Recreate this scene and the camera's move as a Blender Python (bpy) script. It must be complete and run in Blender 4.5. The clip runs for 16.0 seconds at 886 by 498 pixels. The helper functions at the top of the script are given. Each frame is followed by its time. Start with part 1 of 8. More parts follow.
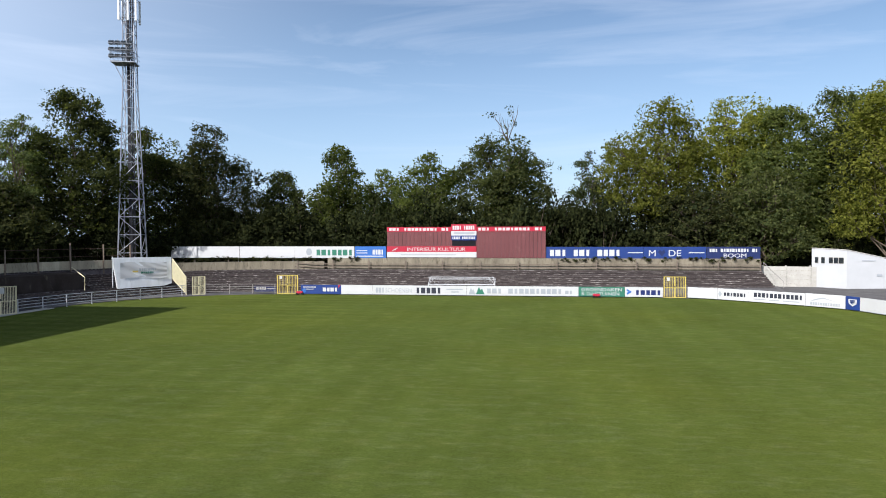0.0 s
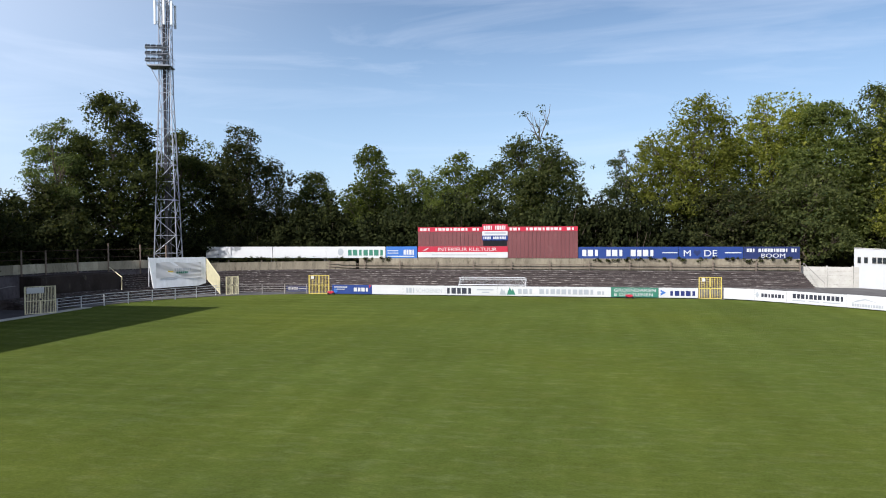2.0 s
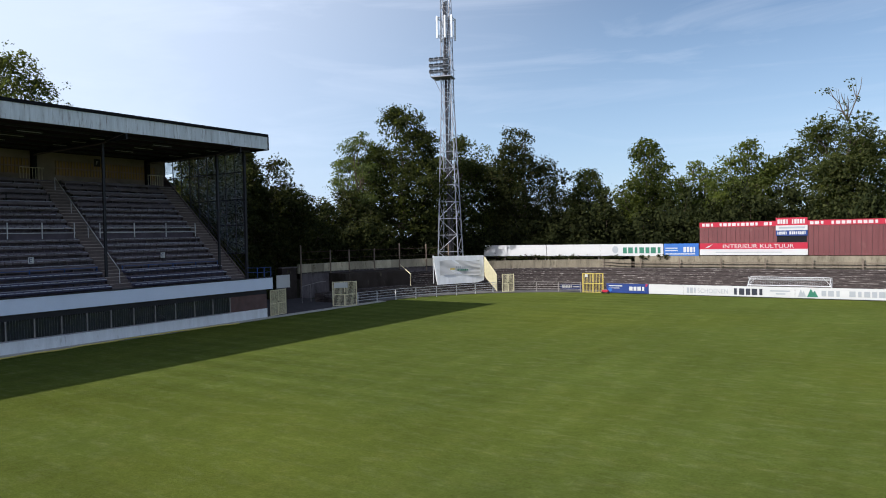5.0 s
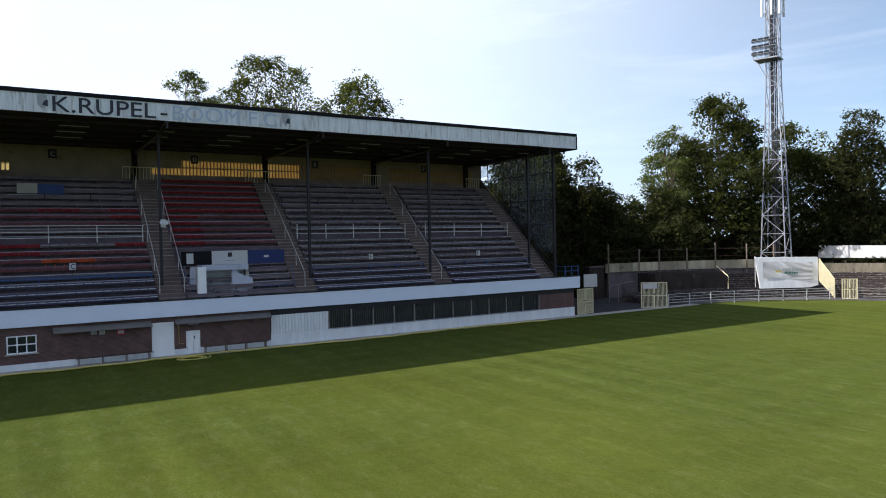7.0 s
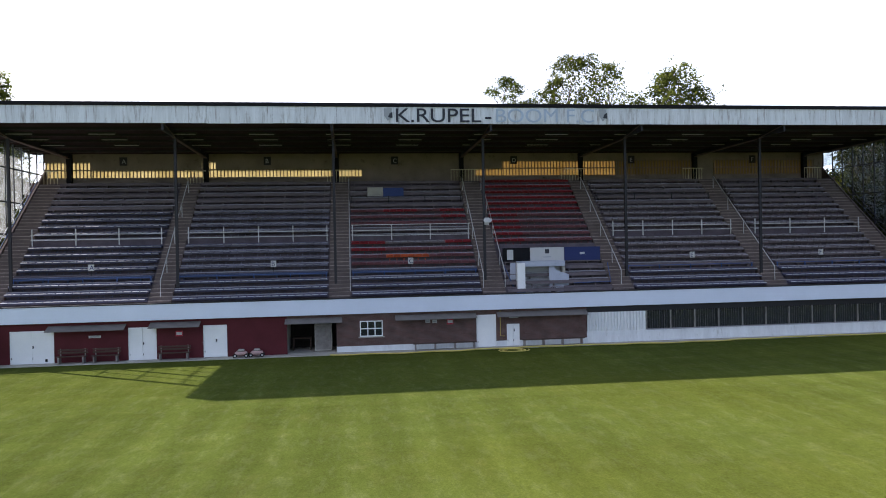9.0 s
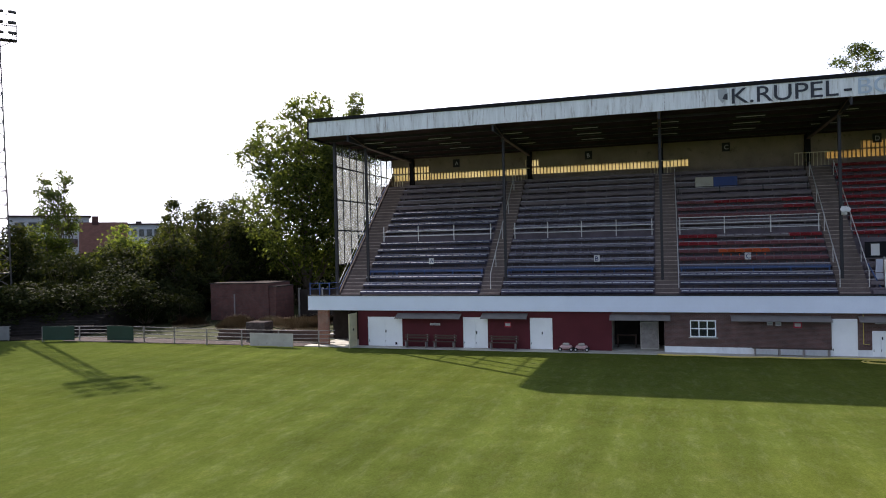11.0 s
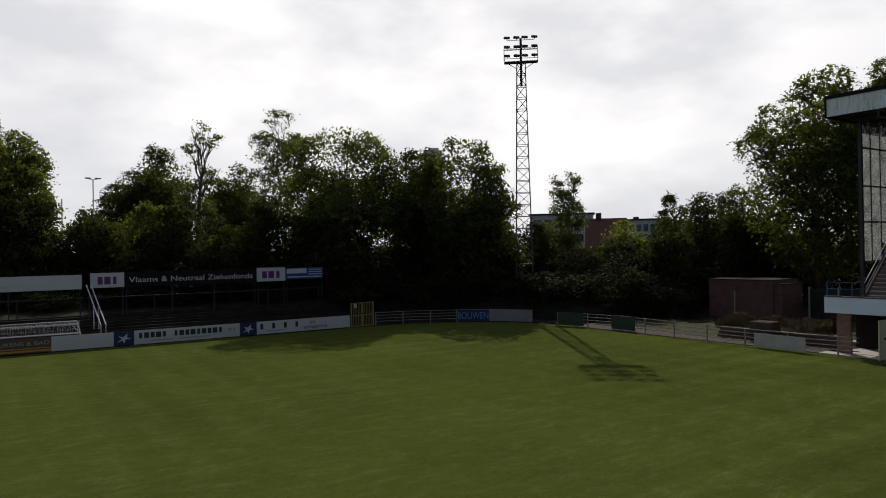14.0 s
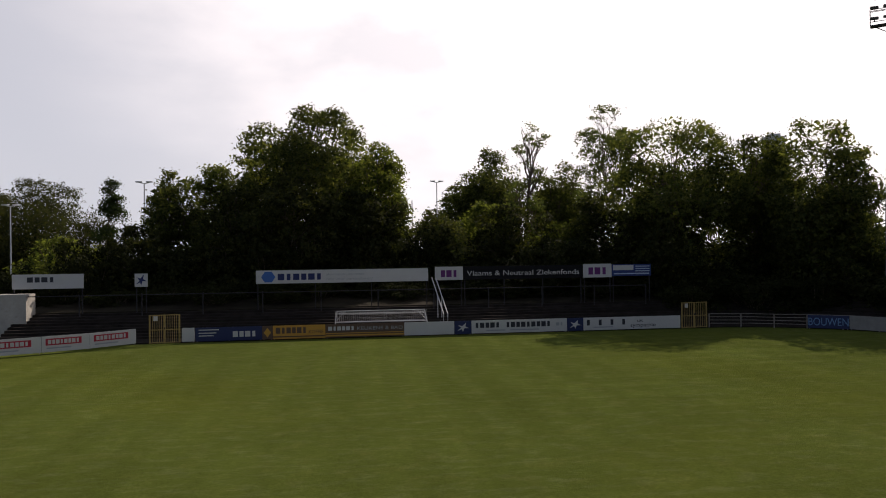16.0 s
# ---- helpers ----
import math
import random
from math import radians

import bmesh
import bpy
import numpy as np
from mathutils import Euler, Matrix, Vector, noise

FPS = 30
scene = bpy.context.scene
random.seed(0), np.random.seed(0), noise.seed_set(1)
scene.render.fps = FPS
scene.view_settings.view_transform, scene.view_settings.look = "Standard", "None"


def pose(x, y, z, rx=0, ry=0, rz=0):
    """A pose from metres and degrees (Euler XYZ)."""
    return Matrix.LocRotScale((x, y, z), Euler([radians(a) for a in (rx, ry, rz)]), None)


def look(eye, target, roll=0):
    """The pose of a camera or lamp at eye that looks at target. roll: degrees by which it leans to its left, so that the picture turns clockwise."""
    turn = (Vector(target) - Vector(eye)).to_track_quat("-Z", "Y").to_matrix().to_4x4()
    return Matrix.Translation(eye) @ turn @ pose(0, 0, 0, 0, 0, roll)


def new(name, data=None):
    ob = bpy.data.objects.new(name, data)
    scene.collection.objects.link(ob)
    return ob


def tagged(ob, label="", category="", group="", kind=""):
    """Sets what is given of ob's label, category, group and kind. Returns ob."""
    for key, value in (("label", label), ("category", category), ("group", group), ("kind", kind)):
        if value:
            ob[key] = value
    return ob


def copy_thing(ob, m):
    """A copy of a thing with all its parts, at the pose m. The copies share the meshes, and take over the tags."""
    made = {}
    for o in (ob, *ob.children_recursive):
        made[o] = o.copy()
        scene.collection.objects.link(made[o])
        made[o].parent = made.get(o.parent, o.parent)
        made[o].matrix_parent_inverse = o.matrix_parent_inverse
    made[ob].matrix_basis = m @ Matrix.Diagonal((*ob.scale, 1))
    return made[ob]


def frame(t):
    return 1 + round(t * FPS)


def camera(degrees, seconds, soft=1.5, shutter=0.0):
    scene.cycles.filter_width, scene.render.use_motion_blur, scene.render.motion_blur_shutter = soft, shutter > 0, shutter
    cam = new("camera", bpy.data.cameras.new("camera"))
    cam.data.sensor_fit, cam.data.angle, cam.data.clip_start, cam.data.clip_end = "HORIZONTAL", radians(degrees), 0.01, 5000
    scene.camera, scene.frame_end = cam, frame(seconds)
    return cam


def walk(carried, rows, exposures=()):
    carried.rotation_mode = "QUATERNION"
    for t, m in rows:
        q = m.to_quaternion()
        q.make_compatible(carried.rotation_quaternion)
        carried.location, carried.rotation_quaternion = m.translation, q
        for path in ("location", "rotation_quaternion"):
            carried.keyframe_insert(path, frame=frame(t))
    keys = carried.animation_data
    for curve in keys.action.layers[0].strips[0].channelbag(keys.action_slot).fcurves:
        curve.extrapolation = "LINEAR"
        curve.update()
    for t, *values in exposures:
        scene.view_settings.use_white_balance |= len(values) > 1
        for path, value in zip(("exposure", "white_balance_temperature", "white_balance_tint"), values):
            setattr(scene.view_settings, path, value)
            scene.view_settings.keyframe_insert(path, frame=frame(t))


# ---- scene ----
cam = camera(64.5, 16.0, soft=1.0)
PATH = [
    (0, (-1.382, -3.081, 6.887), (-1.671, -1.102, 6.841), -0.2),
    (0.5, (-1.284, -3.046, 6.891), (-1.589, -1.07, 6.845), -0.2),
    (1, (-1.199, -2.977, 6.898), (-1.527, -1.005, 6.852), -0.2),
    (1.5, (-1.122, -2.872, 6.904), (-1.475, -0.904, 6.858), -0.2),
    (2, (-1.058, -2.758, 6.91), (-1.442, -0.796, 6.864), -0.3),
    (2.5, (-1.024, -2.654, 6.913), (-1.453, -0.701, 6.868), -0.3),
    (3, (-1.024, -2.548, 6.915), (-1.521, -0.612, 6.871), -0.4),
    (3.2, (-1.035, -2.501, 6.915), (-1.58, -0.577, 6.869), -0.4),
    (5.3, (-1.263, -1.943, 6.882), (-2.454, -0.337, 6.844), -1.1),
    (5.5, (-1.285, -1.901, 6.881), (-2.539, -0.343, 6.845), -1.0),
    (6, (-1.342, -1.826, 6.868), (-2.756, -0.412, 6.835), -1.2),
    (6.5, (-1.42, -1.741, 6.853), (-3.002, -0.518, 6.824), -1.3),
    (7, (-1.532, -1.685, 6.841), (-3.227, -0.623, 6.816), -1.2),
    (7.5, (-1.69, -1.689, 6.824), (-3.488, -0.813, 6.803), -1.3),
    (8, (-1.886, -1.728, 6.807), (-3.773, -1.066, 6.79), -1.2),
    (8.5, (-2.07, -1.833, 6.792), (-4.012, -1.354, 6.776), -1.1),
    (9, (-2.273, -1.977, 6.776), (-4.257, -1.723, 6.763), -1.1),
    (9.5, (-2.454, -2.168, 6.761), (-4.454, -2.122, 6.749), -0.9),
    (9.7, (-2.523, -2.257, 6.757), (-4.522, -2.326, 6.747), -1.0),
    (11.8, (-3.21, -3.298, 6.649), (-4.992, -4.206, 6.646), -1.3),
    (12, (-3.25, -3.377, 6.647), (-4.983, -4.374, 6.646), -1.3),
    (12.5, (-3.284, -3.513, 6.649), (-4.896, -4.697, 6.651), -1.2),
    (13, (-3.285, -3.623, 6.653), (-4.754, -4.98, 6.657), -1.1),
    (13.5, (-3.268, -3.722, 6.662), (-4.559, -5.249, 6.668), -1.1),
    (14, (-3.262, -3.846, 6.667), (-4.374, -5.509, 6.674), -1.0),
    (14.5, (-3.279, -4.044, 6.661), (-4.196, -5.821, 6.668), -0.9),
    (15, (-3.283, -4.267, 6.653), (-3.994, -6.136, 6.662), -0.9),
    (15.5, (-3.246, -4.464, 6.644), (-3.742, -6.402, 6.654), -0.8),
    (16, (-3.187, -4.631, 6.634), (-3.462, -6.613, 6.645), -0.7),
]
EXPOSURES = [(0, 0.54, 5900, 12), (3.2, 0.54, 5900, 12), (5.5, 0.44, 6000, 12), (7, 0.74, 6100, 13), (7.5, 0.87, 6200, 14), (8.2, 1.12, 6250, 15), (9, 1.28, 6250, 17), (9.7, 1.24, 6300, 17),
             (12, 0.60, 6500, 17), (12.5, 0.04, 6650, 14), (13, -0.14, 6700, 12), (14, -0.47, 6650, 12), (14.5, -0.58, 6650, 12), (15.3, -0.51, 6700, 13), (16, -0.13, 7050, 20)]
walk(cam, [(t, look(eye, target, roll)) for t, eye, target, roll in PATH], EXPOSURES)

# ---- world and sun ----
SUN_WAY = Vector((21.6, 33.0, -28.5)).normalized()
SUN_EL = math.asin(-SUN_WAY.z)
SUN_ROT = math.atan2(-SUN_WAY.x, -SUN_WAY.y)

world = bpy.data.worlds.new("world")
scene.world = world
world.use_nodes = True
wn, wl = world.node_tree.nodes, world.node_tree.links
wn.clear()
sky = wn.new("ShaderNodeTexSky")
sky.sky_type, sky.sun_disc = "NISHITA", False
sky.sun_elevation, sky.sun_rotation = SUN_EL, SUN_ROT
sky.air_density, sky.dust_density, sky.ozone_density = 1.05, 0.45, 1.7
wtc = wn.new("ShaderNodeTexCoord")
wmap = wn.new("ShaderNodeMapping")
wmap.inputs["Scale"].default_value = (0.9, 2.6, 9.0)
wmap.inputs["Rotation"].default_value = (0.10, 0.16, 0.5)
wl.new(wtc.outputs["Generated"], wmap.inputs["Vector"])
cirrus = wn.new("ShaderNodeTexNoise")
cirrus.inputs["Scale"].default_value, cirrus.inputs["Detail"].default_value = 1.7, 7.0
cirrus.inputs["Roughness"].default_value, cirrus.inputs["Distortion"].default_value = 0.58, 0.9
wl.new(wmap.outputs["Vector"], cirrus.inputs["Vector"])
cmap = wn.new("ShaderNodeMapRange")
cmap.inputs["From Min"].default_value, cmap.inputs["From Max"].default_value = 0.47, 0.74
cmap.inputs["To Min"].default_value, cmap.inputs["To Max"].default_value = 0.0, 0.34
wl.new(cirrus.outputs["Fac"], cmap.inputs["Value"])
cmix = wn.new("ShaderNodeMixRGB")
cmix.inputs["Color2"].default_value = (9.0, 9.3, 9.8, 1)
wl.new(cmap.outputs["Result"], cmix.inputs["Fac"])
wl.new(sky.outputs["Color"], cmix.inputs["Color1"])
# a thin white veil of high cloud spreads round the sun
vdot, vmap, veil = wn.new("ShaderNodeVectorMath"), wn.new("ShaderNodeMapRange"), wn.new("ShaderNodeMixRGB")
vdot.operation = "DOT_PRODUCT"
vdot.inputs[1].default_value = -SUN_WAY
wl.new(wtc.outputs["Generated"], vdot.inputs[0])
vmap.interpolation_type = "SMOOTHSTEP"
vmap.inputs["From Min"].default_value, vmap.inputs["From Max"].default_value = 0.53, 0.92
vmap.inputs["To Min"].default_value, vmap.inputs["To Max"].default_value = 0.0, 1.0
wl.new(vdot.outputs["Value"], vmap.inputs["Value"])
haze, hmap = wn.new("ShaderNodeMixRGB"), wn.new("ShaderNodeMapRange")
hmap.interpolation_type = "SMOOTHSTEP"
hmap.inputs["From Min"].default_value, hmap.inputs["From Max"].default_value = -0.42, 0.32
hmap.inputs["To Min"].default_value, hmap.inputs["To Max"].default_value = 0.0, 0.80
wl.new(vdot.outputs["Value"], hmap.inputs["Value"])
haze.inputs["Color2"].default_value = (9.8, 10.7, 12.0, 1)
# soft banks in the veil
bank_map, bank_n, bank_r, bank_m = wn.new("ShaderNodeMapping"), wn.new("ShaderNodeTexNoise"), wn.new("ShaderNodeMapRange"), wn.new("ShaderNodeMath")
bank_map.inputs["Scale"].default_value = (3.0, 3.0, 6.5)
wl.new(wtc.outputs["Generated"], bank_map.inputs["Vector"])
bank_n.inputs["Scale"].default_value, bank_n.inputs["Detail"].default_value, bank_n.inputs["Roughness"].default_value = 1.6, 6.0, 0.5
wl.new(bank_map.outputs["Vector"], bank_n.inputs["Vector"])
bank_r.inputs["From Min"].default_value, bank_r.inputs["From Max"].default_value = 0.36, 0.64
bank_r.inputs["To Min"].default_value, bank_r.inputs["To Max"].default_value = 0.5, 1.0
wl.new(bank_n.outputs["Fac"], bank_r.inputs["Value"])
bank_m.operation = "MULTIPLY"
wl.new(vmap.outputs["Result"], bank_m.inputs[0])
wl.new(bank_r.outputs["Result"], bank_m.inputs[1])
veil.inputs["Color2"].default_value = (21.0, 21.0, 21.2, 1)
# both are seen through more air low in the sky, and thin out overhead
over, thin_veil, thin_haze = wn.new("ShaderNodeMapRange"), wn.new("ShaderNodeMath"), wn.new("ShaderNodeMath")
zsep = wn.new("ShaderNodeSeparateXYZ")
wl.new(wtc.outputs["Generated"], zsep.inputs[0])
over.interpolation_type = "SMOOTHSTEP"
over.inputs["From Min"].default_value, over.inputs["From Max"].default_value = 0.36, 0.80
over.inputs["To Min"].default_value, over.inputs["To Max"].default_value = 1.0, 0.15
wl.new(zsep.outputs["Z"], over.inputs["Value"])
for node, src, dst in ((thin_veil, bank_m.outputs[0], veil), (thin_haze, hmap.outputs["Result"], haze)):
    node.operation = "MULTIPLY"
    wl.new(src, node.inputs[0])
    wl.new(over.outputs["Result"], node.inputs[1])
    wl.new(node.outputs[0], dst.inputs["Fac"])
wl.new(haze.outputs["Color"], veil.inputs["Color1"])
# pale haze towards the horizon
zmap, low = wn.new("ShaderNodeMapRange"), wn.new("ShaderNodeMixRGB")
zmap.interpolation_type = "SMOOTHSTEP"
zmap.inputs["From Min"].default_value, zmap.inputs["From Max"].default_value = -0.05, 0.42
zmap.inputs["To Min"].default_value, zmap.inputs["To Max"].default_value = 0.55, 0.0
wl.new(zsep.outputs["Z"], zmap.inputs["Value"])
low.inputs["Color2"].default_value = (6.7, 9.0, 11.8, 1)
wl.new(zmap.outputs["Result"], low.inputs["Fac"])
wl.new(cmix.outputs["Color"], low.inputs["Color1"])
wl.new(low.outputs["Color"], haze.inputs["Color1"])
wbg = wn.new("ShaderNodeBackground")
wbg.inputs["Strength"].default_value = 0.070
wl.new(veil.outputs["Color"], wbg.inputs["Color"])
wout = wn.new("ShaderNodeOutputWorld")
wl.new(wbg.outputs["Background"], wout.inputs["Surface"])

sun_data = bpy.data.lights.new("sun", "SUN")
sun_data.energy, sun_data.angle, sun_data.color = 5.0, radians(0.6), (1.0, 0.93, 0.82)
sun = new("sun", sun_data)
sun.matrix_world = look(-SUN_WAY * 200, (0, 0, 0))


# ---- materials ----
def mat(name, base, rough=0.7, spread=0.25, scale=1.5, fine=25.0, bump=0.25, metal=0.0, stain=None, stain_at=0.58,
        per=0.0, island=0.0, spec=None, stretch=(1, 1, 1)):
    """A surface with grain at two sizes, an optional stain colour, and a shift from piece to piece."""
    m = bpy.data.materials.new(name)
    m.use_nodes = True
    n, l = m.node_tree.nodes, m.node_tree.links
    b = n["Principled BSDF"]
    b.inputs["Roughness"].default_value, b.inputs["Metallic"].default_value = rough, metal
    b.inputs["Specular IOR Level"].default_value = spec if spec is not None else (0.03 if rough >= 0.85 else 0.12 if rough >= 0.7 else 0.3)
    tc, mp = n.new("ShaderNodeTexCoord"), n.new("ShaderNodeMapping")
    mp.inputs["Scale"].default_value = stretch
    l.new(tc.outputs["Object"], mp.inputs["Vector"])
    big, small = n.new("ShaderNodeTexNoise"), n.new("ShaderNodeTexNoise")
    for t, s, d in ((big, scale, 5.0), (small, fine, 4.0)):
        t.inputs["Scale"].default_value, t.inputs["Detail"].default_value = s, d
        t.inputs["Roughness"].default_value = 0.6
        l.new(mp.outputs["Vector"], t.inputs["Vector"])
    both = n.new("ShaderNodeMath")
    both.operation = "MULTIPLY_ADD"
    both.inputs[1].default_value = 0.4
    l.new(small.outputs["Fac"], both.inputs[0])
    l.new(big.outputs["Fac"], both.inputs[2])
    rng = n.new("ShaderNodeMapRange")
    rng.inputs["From Min"].default_value, rng.inputs["From Max"].default_value = 0.4, 1.0
    rng.inputs["To Min"].default_value, rng.inputs["To Max"].default_value = 1 - spread, 1 + spread
    l.new(both.outputs[0], rng.inputs["Value"])
    value = rng.outputs["Result"]
    for amount, node, out in ((per, "ShaderNodeObjectInfo", "Random"), (island, "ShaderNodeNewGeometry", "Random Per Island")):
        if amount:
            r, k, mu = n.new(node), n.new("ShaderNodeMapRange"), n.new("ShaderNodeMath")
            k.inputs["To Min"].default_value, k.inputs["To Max"].default_value = 1 - amount, 1 + amount
            mu.operation = "MULTIPLY"
            l.new(r.outputs[out], k.inputs["Value"])
            l.new(k.outputs["Result"], mu.inputs[0])
            l.new(value, mu.inputs[1])
            value = mu.outputs[0]
    colour = n.new("ShaderNodeMixRGB")
    colour.blend_type = "MULTIPLY"
    colour.inputs["Fac"].default_value = 1.0
    colour.inputs["Color1"].default_value = (*base, 1)
    l.new(value, colour.inputs["Color2"])
    out = colour.outputs["Color"]
    if stain:
        sm, st, sr = n.new("ShaderNodeMixRGB"), n.new("ShaderNodeTexNoise"), n.new("ShaderNodeMapRange")
        st.inputs["Scale"].default_value, st.inputs["Detail"].default_value = scale * 2.3, 6.0
        st.inputs["Roughness"].default_value = 0.7
        l.new(mp.outputs["Vector"], st.inputs["Vector"])
        sr.inputs["From Min"].default_value, sr.inputs["From Max"].default_value = stain_at, stain_at + 0.16
        l.new(st.outputs["Fac"], sr.inputs["Value"])
        sm.inputs["Color2"].default_value = (*stain, 1)
        l.new(sr.outputs["Result"], sm.inputs["Fac"])
        l.new(out, sm.inputs["Color1"])
        out = sm.outputs["Color"]
    l.new(out, b.inputs["Base Color"])
    rr = n.new("ShaderNodeMapRange")
    rr.inputs["To Min"].default_value, rr.inputs["To Max"].default_value = max(0.05, rough - 0.12), min(1.0, rough + 0.12)
    l.new(big.outputs["Fac"], rr.inputs["Value"])
    l.new(rr.outputs["Result"], b.inputs["Roughness"])
    if bump:
        bp = n.new("ShaderNodeBump")
        bp.inputs["Strength"].default_value, bp.inputs["Distance"].default_value = bump, 0.02
        l.new(small.outputs["Fac"], bp.inputs["Height"])
        l.new(bp.outputs["Normal"], b.inputs["Normal"])
    return m


def grass_material():
    """Mown turf: bands of the mower both ways, worn yellow patches, fine blades."""
    m = bpy.data.materials.new("turf")
    m.use_nodes = True
    n, l = m.node_tree.nodes, m.node_tree.links
    b = n["Principled BSDF"]
    b.inputs["Roughness"].default_value, b.inputs["Specular IOR Level"].default_value = 0.95, 0.0
    b.inputs["Diffuse Roughness"].default_value = 0.14
    geo, sep = n.new("ShaderNodeTexCoord"), n.new("ShaderNodeSeparateXYZ")
    l.new(geo.outputs["Object"], sep.inputs["Vector"])
    total = None
    for axis, period, amount, seed in (("Y", 2.4, 0.066, 0.0), ("X", 2.4, 0.032, 7.0), ("Y", 9.6, 0.03, 3.0), ("X", 7.2, 0.03, 5.0)):
        wob, k, s, c = n.new("ShaderNodeTexNoise"), n.new("ShaderNodeMath"), n.new("ShaderNodeMath"), n.new("ShaderNodeMapRange")
        wob.inputs["Scale"].default_value, wob.inputs["Detail"].default_value = 0.10, 3.0
        l.new(geo.outputs["Object"], wob.inputs["Vector"])
        k.operation, k.inputs[1].default_value = "MULTIPLY_ADD", 2 * math.pi / period
        l.new(sep.outputs[axis], k.inputs[0])
        l.new(wob.outputs["Fac"], k.inputs[2])
        s.operation = "SINE"
        l.new(k.outputs[0], s.inputs[0])
        c.inputs["From Min"].default_value, c.inputs["From Max"].default_value = -0.6, 0.8
        c.inputs["To Min"].default_value, c.inputs["To Max"].default_value = -amount, amount
        c.interpolation_type = "SMOOTHSTEP"
        l.new(s.outputs[0], c.inputs["Value"])
        # the bands show here and there only
        mask, mr, mm, add = n.new("ShaderNodeTexNoise"), n.new("ShaderNodeMapRange"), n.new("ShaderNodeMath"), n.new("ShaderNodeMath")
        mask.noise_dimensions = "4D"
        mask.inputs["W"].default_value, mask.inputs["Scale"].default_value, mask.inputs["Detail"].default_value = seed, 0.06, 4.0
        l.new(geo.outputs["Object"], mask.inputs["Vector"])
        mr.inputs["From Min"].default_value, mr.inputs["From Max"].default_value = 0.40, 0.62
        mr.inputs["To Min"].default_value, mr.inputs["To Max"].default_value = 0.15, 1.25
        l.new(mask.outputs["Fac"], mr.inputs["Value"])
        mm.operation, add.operation, add.inputs[1].default_value = "MULTIPLY", "ADD", 1.0
        l.new(c.outputs["Result"], mm.inputs[0])
        l.new(mr.outputs["Result"], mm.inputs[1])
        if axis == "Y":
            # these bands run out from the stand; their mid-pitch fade stands for view-dependent sheen
            fade, fm = n.new("ShaderNodeMapRange"), n.new("ShaderNodeMath")
            fade.interpolation_type = "SMOOTHSTEP"
            fade.inputs["From Min"].default_value, fade.inputs["From Max"].default_value = -26.0, -8.0
            fade.inputs["To Min"].default_value, fade.inputs["To Max"].default_value = 1.0, 0.12
            l.new(sep.outputs["X"], fade.inputs["Value"])
            fm.operation = "MULTIPLY"
            l.new(mr.outputs["Result"], fm.inputs[0])
            l.new(fade.outputs["Result"], fm.inputs[1])
            l.new(fm.outputs[0], mm.inputs[1])
        l.new(mm.outputs[0], add.inputs[0])
        if total is None:
            total = add.outputs[0]
        else:
            mu = n.new("ShaderNodeMath")
            mu.operation = "MULTIPLY"
            l.new(total, mu.inputs[0])
            l.new(add.outputs[0], mu.inputs[1])
            total = mu.outputs[0]
    for scale, spread, rough, stretch in ((0.12, 0.10, 0.5, (1, 1, 1)), (1.1, 0.08, 0.75, (1, 0.7, 1)), (3.5, 0.15, 0.8, (0.8, 1, 1)), (12.0, 0.27, 0.8, (1, 1, 1)), (45.0, 0.28, 0.8, (1, 1, 1))):
        t, r, mu, mp = n.new("ShaderNodeTexNoise"), n.new("ShaderNodeMapRange"), n.new("ShaderNodeMath"), n.new("ShaderNodeMapping")
        mp.inputs["Scale"].default_value = stretch
        l.new(geo.outputs["Object"], mp.inputs["Vector"])
        l.new(mp.outputs["Vector"], t.inputs["Vector"])
        t.inputs["Scale"].default_value, t.inputs["Detail"].default_value, t.inputs["Roughness"].default_value = scale, 6.0, rough
        r.inputs["From Min"].default_value, r.inputs["From Max"].default_value = 0.3, 0.7
        r.inputs["To Min"].default_value, r.inputs["To Max"].default_value = 1 - spread, 1 + spread
        l.new(t.outputs["Fac"], r.inputs["Value"])
        mu.operation = "MULTIPLY"
        l.new(total, mu.inputs[0])
        l.new(r.outputs["Result"], mu.inputs[1])
        total = mu.outputs[0]
    patch, pr, hue = n.new("ShaderNodeTexNoise"), n.new("ShaderNodeMapRange"), n.new("ShaderNodeMixRGB")
    patch.inputs["Scale"].default_value, patch.inputs["Detail"].default_value = 0.9, 7.0
    patch.inputs["Roughness"].default_value = 0.68
    l.new(geo.outputs["Object"], patch.inputs["Vector"])
    pr.inputs["From Min"].default_value, pr.inputs["From Max"].default_value = 0.5, 0.72
    pr.inputs["To Max"].default_value = 0.4
    l.new(patch.outputs["Fac"], pr.inputs["Value"])
    hue.inputs["Color1"].default_value, hue.inputs["Color2"].default_value = (*TURF, 1), (*TURF_DRY, 1)
    l.new(pr.outputs["Result"], hue.inputs["Fac"])
    # clippings and dry tufts, drawn out along the mower's way
    dm, dn, dr, dry = n.new("ShaderNodeMapping"), n.new("ShaderNodeTexNoise"), n.new("ShaderNodeMapRange"), n.new("ShaderNodeMixRGB")
    dm.inputs["Scale"].default_value = (0.45, 1.3, 1)
    l.new(geo.outputs["Object"], dm.inputs["Vector"])
    l.new(dm.outputs["Vector"], dn.inputs["Vector"])
    dn.inputs["Scale"].default_value, dn.inputs["Detail"].default_value, dn.inputs["Roughness"].default_value = 1.6, 7.0, 0.75
    dr.inputs["From Min"].default_value, dr.inputs["From Max"].default_value, dr.inputs["To Max"].default_value = 0.50, 0.72, 0.48
